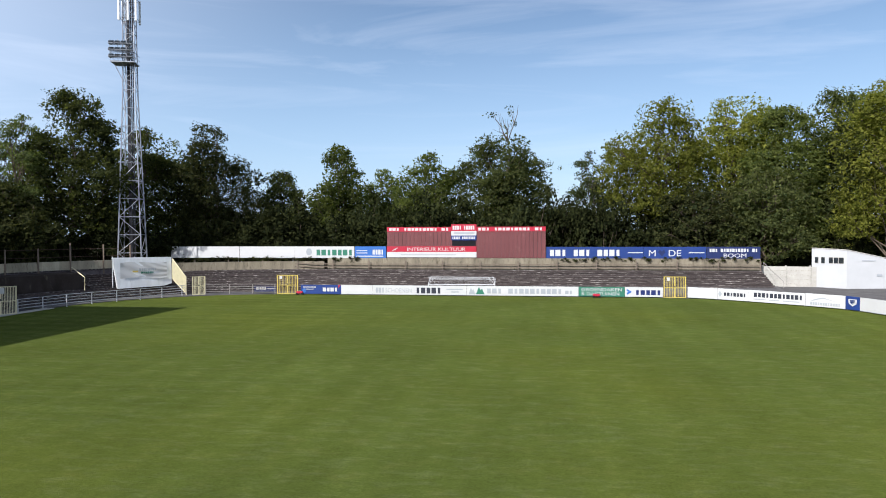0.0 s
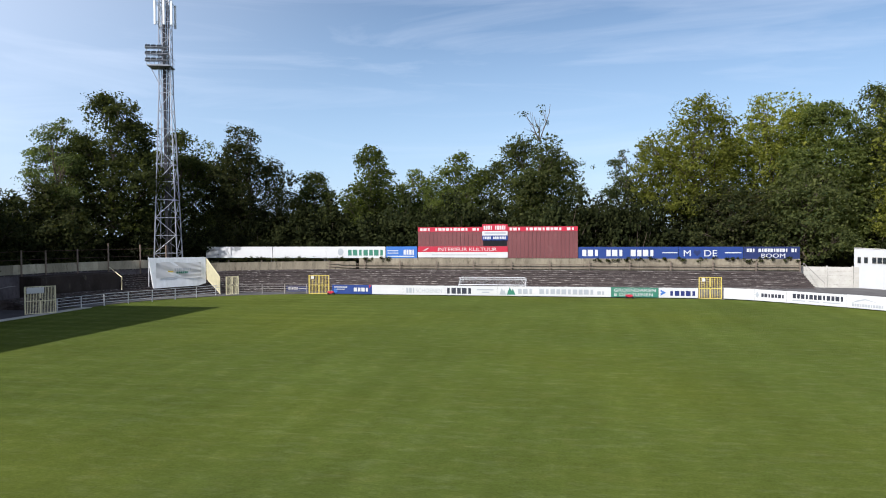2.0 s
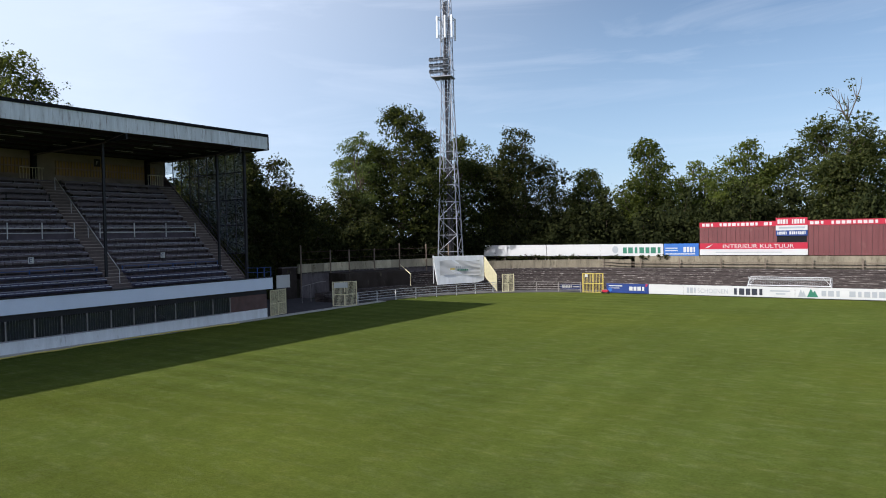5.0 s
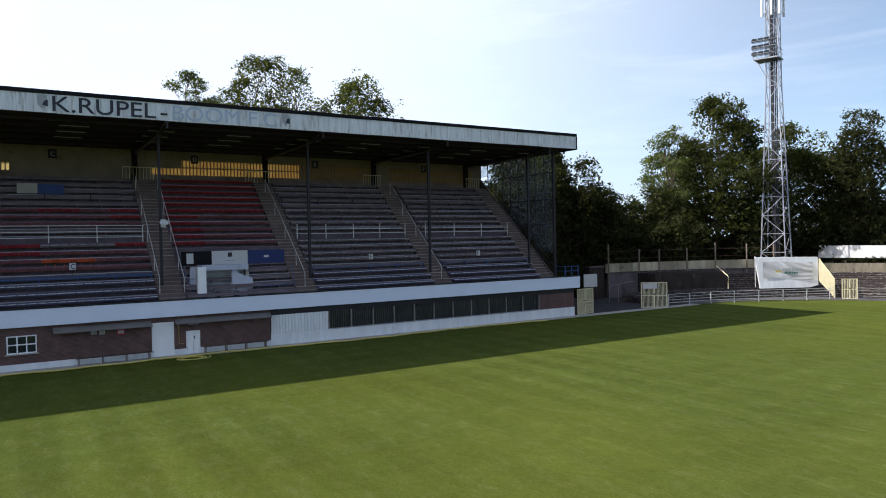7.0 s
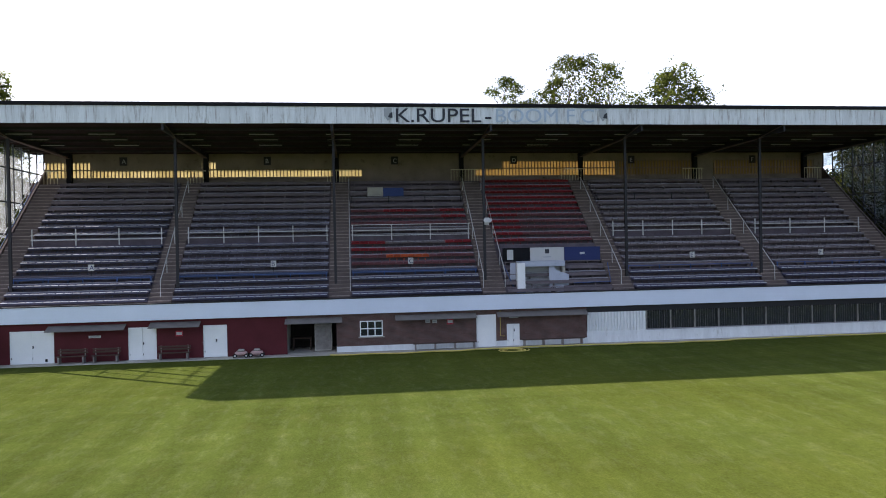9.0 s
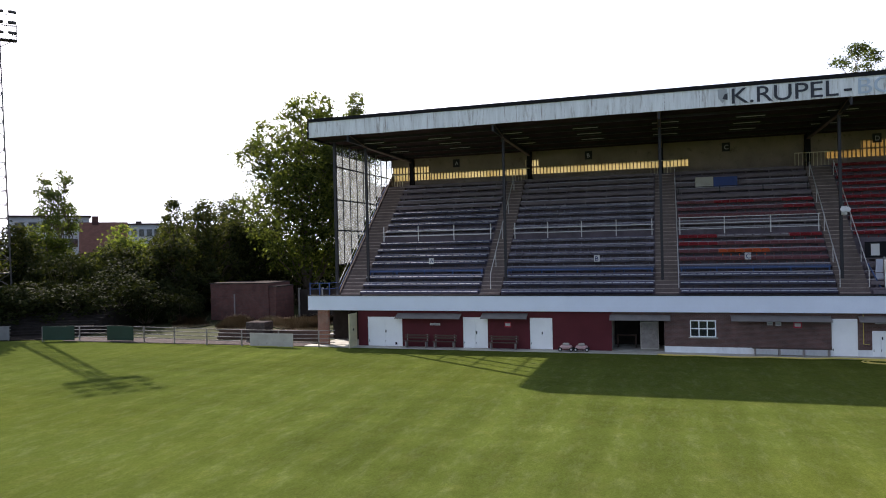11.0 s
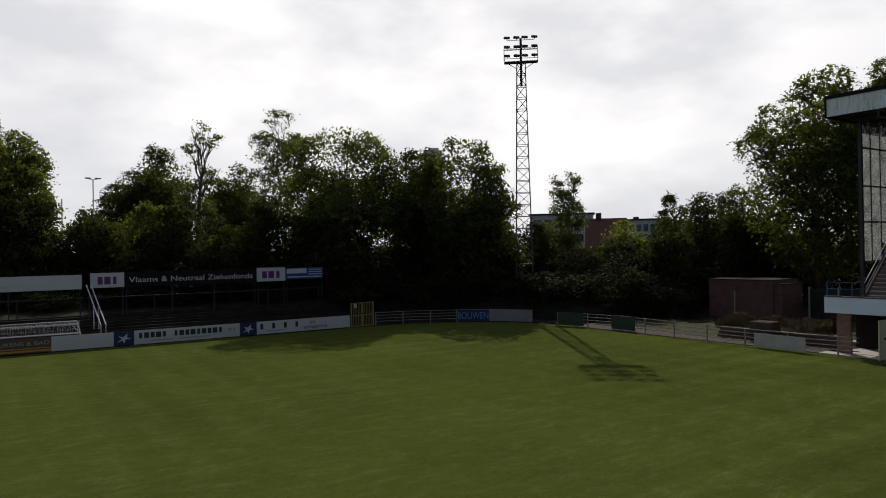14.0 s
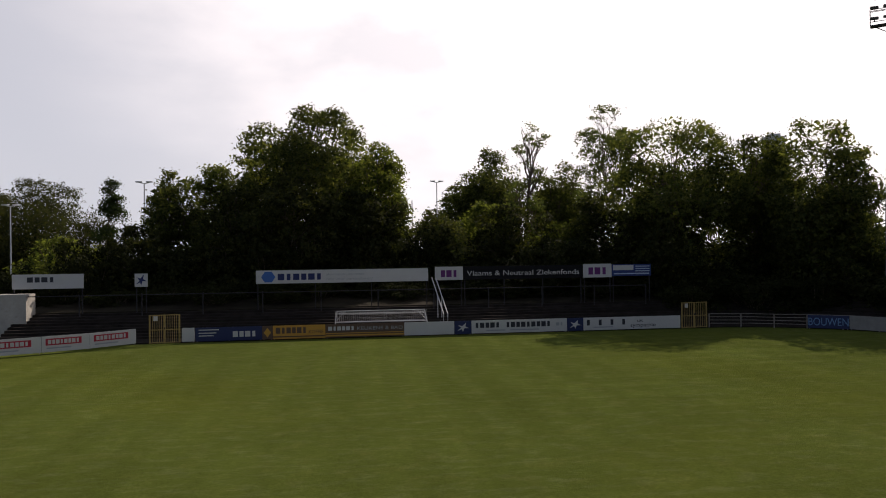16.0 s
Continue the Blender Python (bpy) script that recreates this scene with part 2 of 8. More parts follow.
    l.new(dn.outputs["Fac"], dr.inputs["Value"])
    dry.inputs["Color2"].default_value = (*TURF_PALE, 1)
    l.new(dr.outputs["Result"], dry.inputs["Fac"])
    l.new(hue.outputs["Color"], dry.inputs["Color1"])
    # broad stretches of yellower growth
    ym, yr, yel = n.new("ShaderNodeTexNoise"), n.new("ShaderNodeMapRange"), n.new("ShaderNodeMixRGB")
    ym.inputs["Scale"].default_value, ym.inputs["Detail"].default_value = 0.05, 4.0
    l.new(geo.outputs["Object"], ym.inputs["Vector"])
    yr.inputs["From Min"].default_value, yr.inputs["From Max"].default_value, yr.inputs["To Max"].default_value = 0.46, 0.66, 0.32
    l.new(ym.outputs["Fac"], yr.inputs["Value"])
    yel.inputs["Color2"].default_value = (*TURF_YELLOW, 1)
    l.new(yr.outputs["Result"], yel.inputs["Fac"])
    l.new(dry.outputs["Color"], yel.inputs["Color1"])
    mul = n.new("ShaderNodeMixRGB")
    mul.blend_type, mul.inputs["Fac"].default_value = "MULTIPLY", 1.0
    l.new(yel.outputs["Color"], mul.inputs["Color1"])
    l.new(total, mul.inputs["Color2"])
    l.new(mul.outputs["Color"], b.inputs["Base Color"])
    fine, bp = n.new("ShaderNodeTexNoise"), n.new("ShaderNodeBump")
    fine.inputs["Scale"].default_value, fine.inputs["Detail"].default_value = 45.0, 3.0
    l.new(geo.outputs["Object"], fine.inputs["Vector"])
    bp.inputs["Strength"].default_value, bp.inputs["Distance"].default_value = 0.7, 0.04
    l.new(fine.outputs["Fac"], bp.inputs["Height"])
    l.new(bp.outputs["Normal"], b.inputs["Normal"])
    return m


def leaf_material(name, base, tip, through_light=0.35):
    """Leaves: colour shifts from leaf to leaf and tree to tree, some light passes through."""
    m = bpy.data.materials.new(name)
    m.use_nodes = True
    n, l = m.node_tree.nodes, m.node_tree.links
    b, out = n["Principled BSDF"], n["Material Output"]
    b.inputs["Roughness"].default_value, b.inputs["Specular IOR Level"].default_value = 0.75, 0.02
    geo, info = n.new("ShaderNodeNewGeometry"), n.new("ShaderNodeObjectInfo")
    mix, tone, mul = n.new("ShaderNodeMixRGB"), n.new("ShaderNodeMapRange"), n.new("ShaderNodeMixRGB")
    mix.inputs["Color1"].default_value, mix.inputs["Color2"].default_value = (*base, 1), (*tip, 1)
    l.new(geo.outputs["Random Per Island"], mix.inputs["Fac"])
    tone.inputs["To Min"].default_value, tone.inputs["To Max"].default_value = 0.7, 1.25
    l.new(info.outputs["Random"], tone.inputs["Value"])
    mul.blend_type, mul.inputs["Fac"].default_value = "MULTIPLY", 1.0
    l.new(mix.outputs["Color"], mul.inputs["Color1"])
    l.new(tone.outputs["Result"], mul.inputs["Color2"])
    l.new(mul.outputs["Color"], b.inputs["Base Color"])
    tr, sh = n.new("ShaderNodeBsdfTranslucent"), n.new("ShaderNodeMixShader")
    glow = n.new("ShaderNodeMixRGB")
    glow.blend_type, glow.inputs["Fac"].default_value = "MULTIPLY", 1.0
    glow.inputs["Color2"].default_value = (2.3, 2.4, 1.0, 1)
    l.new(mul.outputs["Color"], glow.inputs["Color1"])
    l.new(glow.outputs["Color"], tr.inputs["Color"])
    sh.inputs["Fac"].default_value = through_light
    l.new(b.outputs[0], sh.inputs[1])
    l.new(tr.outputs[0], sh.inputs[2])
    l.new(sh.outputs[0], out.inputs["Surface"])
    return m


def glass_material(name, tint, clear, milky=0.0):
    """Dirty window glass: part clear, part dusty gloss."""
    m = bpy.data.materials.new(name)
    m.use_nodes = True
    n, l = m.node_tree.nodes, m.node_tree.links
    b, out = n["Principled BSDF"], n["Material Output"]
    b.inputs["Base Color"].default_value, b.inputs["Roughness"].default_value = (*tint, 1), 0.12
    tr, sh = n.new("ShaderNodeBsdfTransparent"), n.new("ShaderNodeMixShader")
    tr.inputs["Color"].default_value = (0.92, 0.95, 0.95, 1)
    t, r, tc = n.new("ShaderNodeTexNoise"), n.new("ShaderNodeMapRange"), n.new("ShaderNodeTexCoord")
    t.inputs["Scale"].default_value, t.inputs["Detail"].default_value = 1.3, 6.0
    l.new(tc.outputs["Object"], t.inputs["Vector"])
    r.inputs["From Min"].default_value, r.inputs["From Max"].default_value = 0.3, 0.7
    r.inputs["To Min"].default_value, r.inputs["To Max"].default_value = clear - 0.15, clear + 0.15
    l.new(t.outputs["Fac"], r.inputs["Value"])
    l.new(r.outputs["Result"], sh.inputs["Fac"])
    dust, film = n.new("ShaderNodeBsdfTranslucent"), n.new("ShaderNodeMixShader")
    dust.inputs["Color"].default_value = (0.75, 0.78, 0.80, 1)
    film.inputs["Fac"].default_value = milky
    l.new(b.outputs[0], film.inputs[1])
    l.new(dust.outputs[0], film.inputs[2])
    l.new(film.outputs[0], sh.inputs[1])
    l.new(tr.outputs[0], sh.inputs[2])
    l.new(sh.outputs[0], out.inputs["Surface"])
    return m


TURF, TURF_DRY = (0.068, 0.088, 0.0185), (0.112, 0.116, 0.032)
TURF_PALE, TURF_YELLOW = (0.128, 0.145, 0.062), (0.098, 0.107, 0.014)
M_TURF = grass_material()
M_SOIL = mat("rough_ground", (0.045, 0.048, 0.024), 0.95, 0.4, 0.4, 6, 0.6, stain=(0.06, 0.05, 0.03))
M_ASPHALT = mat("asphalt", (0.11, 0.105, 0.105), 0.9, 0.3, 0.7, 30, 0.3, stain=(0.09, 0.085, 0.08))
M_ASPHALT_OLD = mat("old_asphalt", (0.062, 0.057, 0.06), 0.9, 0.35, 0.6, 26, 0.35, stain=(0.15, 0.14, 0.14), stain_at=0.6)
M_STEP = mat("worn_concrete", (0.052, 0.042, 0.040), 0.9, 0.7, 2.2, 14, 0.6, stain=(0.26, 0.23, 0.21), stain_at=0.61, per=0.4, stretch=(0.7, 1.6, 2.5))
# wall concrete with the corner's shade put into its base colour
M_WALL_DARK = mat("mossy_corner_wall", (0.042, 0.034, 0.030), 0.9, 0.5, 0.7, 14, 0.5, stain=(0.12, 0.10, 0.075), stain_at=0.60, stretch=(1, 1, 0.5))
M_CHIP = mat("chipped_step_edge", (0.06, 0.052, 0.05), 0.9, 0.5, 2.0, 14, 0.5, stain=(0.34, 0.31, 0.29), stain_at=0.50, per=0.3, stretch=(0.22, 1, 1))
M_WALL_PALE = mat("pale_corner_wall", (0.31, 0.275, 0.20), 0.9, 0.4, 0.9, 16, 0.4, stain=(0.12, 0.10, 0.065), stain_at=0.56, per=0.35, stretch=(1, 1, 0.35))
M_WALL_LOW = mat("grey_corner_wall", (0.125, 0.108, 0.112), 0.9, 0.45, 0.9, 16, 0.4, stain=(0.055, 0.046, 0.044), stain_at=0.54, stretch=(1, 1, 0.4))
M_WALL = mat("stained_concrete_wall", (0.20, 0.175, 0.13), 0.9, 0.45, 1.2, 18, 0.4, stain=(0.085, 0.072, 0.05), stain_at=0.54, stretch=(1, 1, 0.30))
M_CONCRETE = mat("pale_concrete", (0.38, 0.365, 0.33), 0.85, 0.22, 1.0, 20, 0.3, stain=(0.26, 0.245, 0.215))
M_ENTRANCE = mat("blue_white_wall_paint", (0.42, 0.45, 0.54), 0.7, 0.12, 0.9, 14, 0.1, stain=(0.30, 0.31, 0.36), stain_at=0.6)
M_RENDER = mat("white_render", (0.42, 0.425, 0.435), 0.8, 0.06, 0.8, 20, 0.1)
M_WHITE = mat("white_paint", (0.78, 0.79, 0.80), 0.55, 0.07, 1.0, 12, 0.05)
M_WHITE_OLD = mat("weathered_white_paint", (0.66, 0.68, 0.70), 0.6, 0.16, 0.9, 9, 0.1, stain=(0.36, 0.35, 0.33), stain_at=0.60, stretch=(2.2, 2.2, 0.5))
M_FASCIA = mat("streaked_roof_edge_paint", (0.60, 0.63, 0.66), 0.6, 0.22, 1.1, 7, 0.1, stain=(0.25, 0.235, 0.23), stain_at=0.53, stretch=(2.5, 2.5, 0.25))
M_LEDGE = mat("parapet_paint", (0.64, 0.70, 0.83), 0.6, 0.06, 0.5, 10, 0.06)
M_BLACK = mat("black_paint", (0.010, 0.010, 0.012), 0.75, 0.3, 2, 20, 0.1)
M_SOFFIT = mat("dark_roof_sheeting", (0.050, 0.032, 0.038), 0.85, 0.35, 0.8, 10, 0.2)
M_STEEL_DARK = mat("dark_painted_steel", (0.022, 0.021, 0.026), 0.55, 0.25, 3, 25, 0.1)
M_GALV = mat("galvanised_steel", (0.30, 0.31, 0.34), 0.5, 0.2, 4, 30, 0.08, metal=0.5)
M_PYLON = mat("weathered_grey_steel", (0.075, 0.07, 0.07), 0.6, 0.25, 3, 25, 0.1)
M_RAIL = mat("grey_painted_rail", (0.50, 0.50, 0.51), 0.5, 0.2, 3, 30, 0.1, metal=0.2)
M_RAIL_OLD = mat("weathered_steel_rail", (0.24, 0.22, 0.21), 0.6, 0.35, 3, 25, 0.2, metal=0.2, stain=(0.16, 0.10, 0.07))
M_POST = mat("pale_rusty_post", (0.20, 0.155, 0.12), 0.8, 0.35, 3, 25, 0.2)
M_RUST = mat("rusty_steel", (0.085, 0.055, 0.042), 0.8, 0.35, 3, 25, 0.2)
M_RAIL_BLUE = mat("blue_painted_rail", (0.04, 0.08, 0.22), 0.5, 0.2, 3, 30, 0.1)
# darker copy of the gate yellow, for tree shade on the south gates
M_YELLOW_SHADED = mat("faded_yellow_steel", (0.30, 0.215, 0.075), 0.6, 0.25, 3, 25, 0.15)
M_YELLOW = mat("yellow_painted_steel", (0.50, 0.395, 0.085), 0.5, 0.15, 3, 25, 0.1)
M_CREAM = mat("cream_painted_steel", (0.62, 0.56, 0.36), 0.55, 0.15, 3, 25, 0.1)
M_BOARD_WHITE = mat("white_board", (0.48, 0.48, 0.48), 0.45, 0.05, 0.8, 10, 0.03, stain=(0.41, 0.40, 0.38), stain_at=0.60)
M_BOARD_BACK = mat("board_back", (0.20, 0.20, 0.20), 0.7, 0.2, 2, 15, 0.1)
M_BLUE = mat("blue_board", (0.017, 0.040, 0.165), 0.45, 0.1, 1, 10, 0.03)
M_BLUE_LIGHT = mat("mid_blue_board", (0.035, 0.12, 0.38), 0.45, 0.1, 1, 10, 0.03)
M_NAVY = mat("navy_board", (0.015, 0.025, 0.09), 0.45, 0.1, 1, 10, 0.03)
M_GREEN = mat("green_board", (0.035, 0.15, 0.10), 0.45, 0.1, 1, 10, 0.03)
M_DKGREEN = mat("dark_green_board", (0.02, 0.045, 0.03), 0.6, 0.2, 1, 10, 0.05)
M_RED = mat("red_board", (0.36, 0.018, 0.040), 0.45, 0.1, 1, 10, 0.03)
M_MAROON = mat("faded_maroon_slats", (0.125, 0.040, 0.042), 0.6, 0.2, 0.4, 12, 0.1, stain=(0.21, 0.10, 0.095))
M_ORANGE = mat("orange_board", (0.50, 0.26, 0.045), 0.45, 0.1, 1, 10, 0.03)
M_BROWN_BOARD = mat("brown_board", (0.10, 0.06, 0.045), 0.45, 0.1, 1, 10, 0.03)
M_PURPLE = mat("purple_print", (0.12, 0.02, 0.14), 0.5, 0.05, 1, 10, 0.0)
M_INK = mat("dark_print", (0.025, 0.028, 0.04), 0.5, 0.05, 1, 10, 0.0)
M_INK_GREY = mat("grey_print", (0.30, 0.32, 0.34), 0.5, 0.05, 1, 10, 0.0)
M_INK_BLUE = mat("navy_print", (0.014, 0.024, 0.11), 0.5, 0.05, 1, 10, 0.0)
M_BLUE_FADED = mat("faded_blue_letters", (0.11, 0.22, 0.40), 0.6, 0.15, 1, 10, 0.0)
M_INK_PALEBLUE = mat("faded_blue_print", (0.37, 0.45, 0.56), 0.6, 0.15, 1, 10, 0.0)
M_RED_WALL = mat("dark_red_painted_wall", (0.090, 0.020, 0.025), 0.7, 0.2, 0.8, 12, 0.1)
M_RUBBER = mat("black_rubber", (0.02, 0.02, 0.02), 0.7, 0.2, 3, 20, 0.1)
M_WOOD = mat("dark_stained_wood", (0.07, 0.04, 0.03), 0.6, 0.3, 3, 25, 0.2, stretch=(1, 0.15, 1))
# pale tone painted on seat lips for the skylight they catch
M_SEAT_LIP = mat("bleached_seat_edge", (0.42, 0.42, 0.46), 0.5, 0.3, 1.2, 10, 0.05, island=0.3)
M_TREAD = mat("stand_step_concrete", (0.104, 0.088, 0.104), 0.85, 0.35, 0.9, 15, 0.25, stain=(0.08, 0.07, 0.065))
M_TREAD_BROWN = mat("brown_stair", (0.125, 0.10, 0.095), 0.85, 0.3, 1.2, 15, 0.25)
M_NOSING = mat("pale_bench_edge", (0.28, 0.27, 0.295), 0.6, 0.25, 2, 15, 0.1)
M_SEAT = mat("grey_blue_seat", (0.056, 0.056, 0.095), 0.6, 0.2, 0.6, 10, 0.05, island=0.08)
M_SEAT_DARK = mat("dark_blue_seat", (0.045, 0.06, 0.12), 0.5, 0.2, 0.6, 10, 0.05, island=0.2)
M_SEAT_GREY = mat("weathered_bench_plank", (0.146, 0.124, 0.138), 0.7, 0.3, 1.0, 14, 0.15, island=0.15)
M_SEAT_RED = mat("red_seat", (0.21, 0.024, 0.032), 0.45, 0.3, 0.3, 10, 0.05, island=0.08)
M_SEAT_DULL = mat("dull_red_seat", (0.15, 0.062, 0.072), 0.55, 0.3, 0.3, 10, 0.05, island=0.1)
# concrete whose near-black base holds the shade of the overhanging trees
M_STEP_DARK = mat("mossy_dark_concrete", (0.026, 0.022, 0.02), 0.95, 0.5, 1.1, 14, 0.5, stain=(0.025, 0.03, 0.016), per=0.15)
# bank earth with the canopy's shade taken into its base colour
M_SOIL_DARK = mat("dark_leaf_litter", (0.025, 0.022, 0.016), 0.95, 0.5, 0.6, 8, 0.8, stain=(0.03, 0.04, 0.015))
M_SEAT_ORANGE = mat("faded_orange_seat", (0.42, 0.08, 0.03), 0.5, 0.2, 0.6, 10, 0.05, island=0.2)
M_BACKWALL = mat("yellowed_rear_wall", (0.22, 0.18, 0.142), 0.85, 0.25, 0.7, 12, 0.15, stain=(0.10, 0.085, 0.055))
M_BARK = mat("bark", (0.10, 0.08, 0.06), 0.95, 0.4, 3, 12, 0.8, stretch=(1, 1, 0.3))
M_GLASS = glass_material("dusty_glass", (0.16, 0.17, 0.18), 0.68, 0.28)
M_GLASS_CLEAR = glass_material("clear_stand_glass", (0.05, 0.055, 0.06), 0.77, 0.2)
M_PANE = glass_material("dark_pane", (0.02, 0.025, 0.03), 0.15)
M_PANE_CLEAR = glass_material("dusty_dark_pane", (0.05, 0.055, 0.06), 0.68)
M_NET = mat("white_net_cord", (0.52, 0.52, 0.52), 0.7, 0.05, 5, 20, 0.0)
M_ROOF_TILE = mat("red_roof_tiles", (0.17, 0.085, 0.065), 0.85, 0.25, 2, 20, 0.3)
# pale blue-grey that carries the air haze over the far blocks
M_HAZE_WALL = mat("pale_grey_render", (0.42, 0.435, 0.46), 0.85, 0.1, 0.6, 8, 0.05)
M_HOSE = mat("yellow_hose", (0.55, 0.45, 0.12), 0.5, 0.1, 3, 20, 0.05)
M_DRY = mat("dry_straw", (0.40, 0.32, 0.21), 0.9, 0.25, 2, 12, 0.0, island=0.35)
M_TUBE = mat("lamp_tube", (0.42, 0.42, 0.43), 0.35, 0.03, 2, 10, 0.0)
def yellow_sheet(name, low, high):
    """Ribbed translucent sheeting, stained unevenly."""
    m = bpy.data.materials.new(name)
    m.use_nodes = True
    n, l = m.node_tree.nodes, m.node_tree.links
    b, tr, sh = n["Principled BSDF"], n.new("ShaderNodeBsdfTranslucent"), n.new("ShaderNodeMixShader")
    b.inputs["Base Color"].default_value, b.inputs["Roughness"].default_value = (0.55, 0.42, 0.12, 1), 0.6
    t, tc, cr = n.new("ShaderNodeTexNoise"), n.new("ShaderNodeTexCoord"), n.new("ShaderNodeMixRGB")
    t.inputs["Scale"].default_value, t.inputs["Detail"].default_value = 0.7, 5.0
    l.new(tc.outputs["Object"], t.inputs["Vector"])
    cr.inputs["Color1"].default_value, cr.inputs["Color2"].default_value = (*low, 1), (*high, 1)
    l.new(t.outputs["Fac"], cr.inputs["Fac"])
    l.new(cr.outputs["Color"], tr.inputs["Color"])
    sh.inputs["Fac"].default_value = 0.75
    l.new(b.outputs[0], sh.inputs[1])
    l.new(tr.outputs[0], sh.inputs[2])
    l.new(sh.outputs[0], n["Material Output"].inputs["Surface"])
    return m


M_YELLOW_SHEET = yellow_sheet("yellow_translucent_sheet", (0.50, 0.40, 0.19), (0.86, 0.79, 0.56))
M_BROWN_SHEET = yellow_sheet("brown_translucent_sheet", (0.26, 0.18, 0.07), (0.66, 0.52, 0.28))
# dim copy of the sheeting: trees behind it are put into the tint
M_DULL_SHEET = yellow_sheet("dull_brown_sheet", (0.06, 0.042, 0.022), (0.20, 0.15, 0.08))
LEAF = {
    "broad": leaf_material("leaf_green", (0.022, 0.032, 0.013), (0.084, 0.091, 0.032), 0.42),
    "dense": leaf_material("leaf_dark", (0.015, 0.022, 0.010), (0.056, 0.058, 0.021), 0.29),
    # bush leaves: shade from the taller trees is put into both tones
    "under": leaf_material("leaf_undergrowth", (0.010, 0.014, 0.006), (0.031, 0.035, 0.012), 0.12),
    "light": leaf_material("leaf_mid", (0.031, 0.044, 0.015), (0.110, 0.124, 0.037), 0.50),
    "yellow": leaf_material("leaf_yellow_green", (0.064, 0.077, 0.014), (0.205, 0.208, 0.042), 0.44),
    "sparse": leaf_material("leaf_grey_green", (0.036, 0.052, 0.022), (0.095, 0.110, 0.041), 0.38),
    "conifer": leaf_material("needle_green", (0.022, 0.038, 0.016), (0.050, 0.070, 0.026), 0.25),
}
LEAF["snag"], LEAF["round"] = LEAF["broad"], LEAF["broad"]
LEAF["bare"] = LEAF["sparse"]


# ---- building blocks ----
def link(name, bm, material, parent=None, label="", smooth=False):
    me = bpy.data.meshes.new(name)
    bm.to_mesh(me)
    bm.free()
    for m in material if isinstance(material, (list, tuple)) else [material]:
        me.materials.append(m)
    if smooth:
        me.polygons.foreach_set("use_smooth", [True] * len(me.polygons))
    ob = new(name, me)
    if parent is not None:
        ob.parent = parent
    if label:
        ob["label"] = label
    return ob


def part(name, bm, material, parent, label="", smooth=False):
    """One mesh under a thing or under a part, in the thing's own coordinates."""
    return link(name, bm, material, parent, label, smooth)


def thing(name, label, category, m=None, group="", kind=""):
    ob = new(name)
    ob.empty_display_size = 0.3
    if m is not None:
        ob.matrix_basis = m
    return tagged(ob, label, category, group, kind)


def solid(name, bm, material, label, category="", m=None, group="", kind="", smooth=False):
    ob = link(name, bm, material, None, "", smooth)
    if m is not None:
        ob.matrix_basis = m
    return tagged(ob, label, category, group, kind)


def box(x0, x1, y0, y1, z0, z1, bm=None, bevel=0.0, m=None):
    bm = bm or bmesh.new()
    v = [bm.verts.new(p) for p in ((x0, y0, z0), (x1, y0, z0), (x1, y1, z0), (x0, y1, z0), (x0, y0, z1), (x1, y0, z1), (x1, y1, z1), (x0, y1, z1))]
    f = [bm.faces.new([v[i] for i in q]) for q in ((0, 3, 2, 1), (4, 5, 6, 7), (0, 1, 5, 4), (1, 2, 6, 5), (2, 3, 7, 6), (3, 0, 4, 7))]
    if bevel:
        edges = {e for q in f for e in q.edges}
        bmesh.ops.bevel(bm, geom=list(edges), offset=bevel, segments=1, affect="EDGES", profile=0.5)
    if m is not None:
        bmesh.ops.transform(bm, matrix=m, verts=v)
    return bm


def tube(points, radius, bm=None, sides=6, radius_end=None, cap=True):
    """A round bar along the points, tapering to radius_end."""
    bm = bm or bmesh.new()
    pts = [Vector(p) for p in points]
    rings, n = [], len(pts)
    for i, p in enumerate(pts):
        way = (pts[min(i + 1, n - 1)] - pts[max(i - 1, 0)]).normalized()
        side = way.cross(Vector((0, 0, 1)))
        side = side.normalized() if side.length > 1e-3 else Vector((1, 0, 0))
        up = side.cross(way)
        r = radius if radius_end is None else radius + (radius_end - radius) * i / (n - 1)
        rings.append([bm.verts.new(p + r * (math.cos(2 * math.pi * k / sides) * side + math.sin(2 * math.pi * k / sides) * up)) for k in range(sides)])
    for a, b in zip(rings, rings[1:]):
        for k in range(sides):
            bm.faces.new((a[k], a[(k + 1) % sides], b[(k + 1) % sides], b[k]))
    if cap:
        bm.faces.new(rings[0][::-1])
        bm.faces.new(rings[-1])
    return bm


def prism(outline, depth, bm=None, axis="y"):
    """A flat outline in x and z, thick along y from 0 to depth (or in y and z along x)."""
    bm = bm or bmesh.new()
    put = (lambda a, c, d: (a, d, c)) if axis == "y" else (lambda a, c, d: (d, a, c))
    front, back = [bm.verts.new(put(a, c, 0)) for a, c in outline], [bm.verts.new(put(a, c, depth)) for a, c in outline]
    bm.faces.new(front)
    bm.faces.new(back[::-1])
    for i in range(len(outline)):
        j = (i + 1) % len(outline)
        bm.faces.new((front[j], front[i], back[i], back[j]))
    bmesh.ops.recalc_face_normals(bm, faces=bm.faces[:])
    return bm


def sheet_grid(fn, us, vs, bm=None):
    """A sheet through fn(u, v)."""
    bm = bm or bmesh.new()
    rows = [[bm.verts.new(fn(u, v)) for v in vs] for u in us]
    for a, b in zip(rows, rows[1:]):
        for i in range(len(vs) - 1):
            bm.faces.new((a[i], b[i], b[i + 1], a[i + 1]))
    return bm


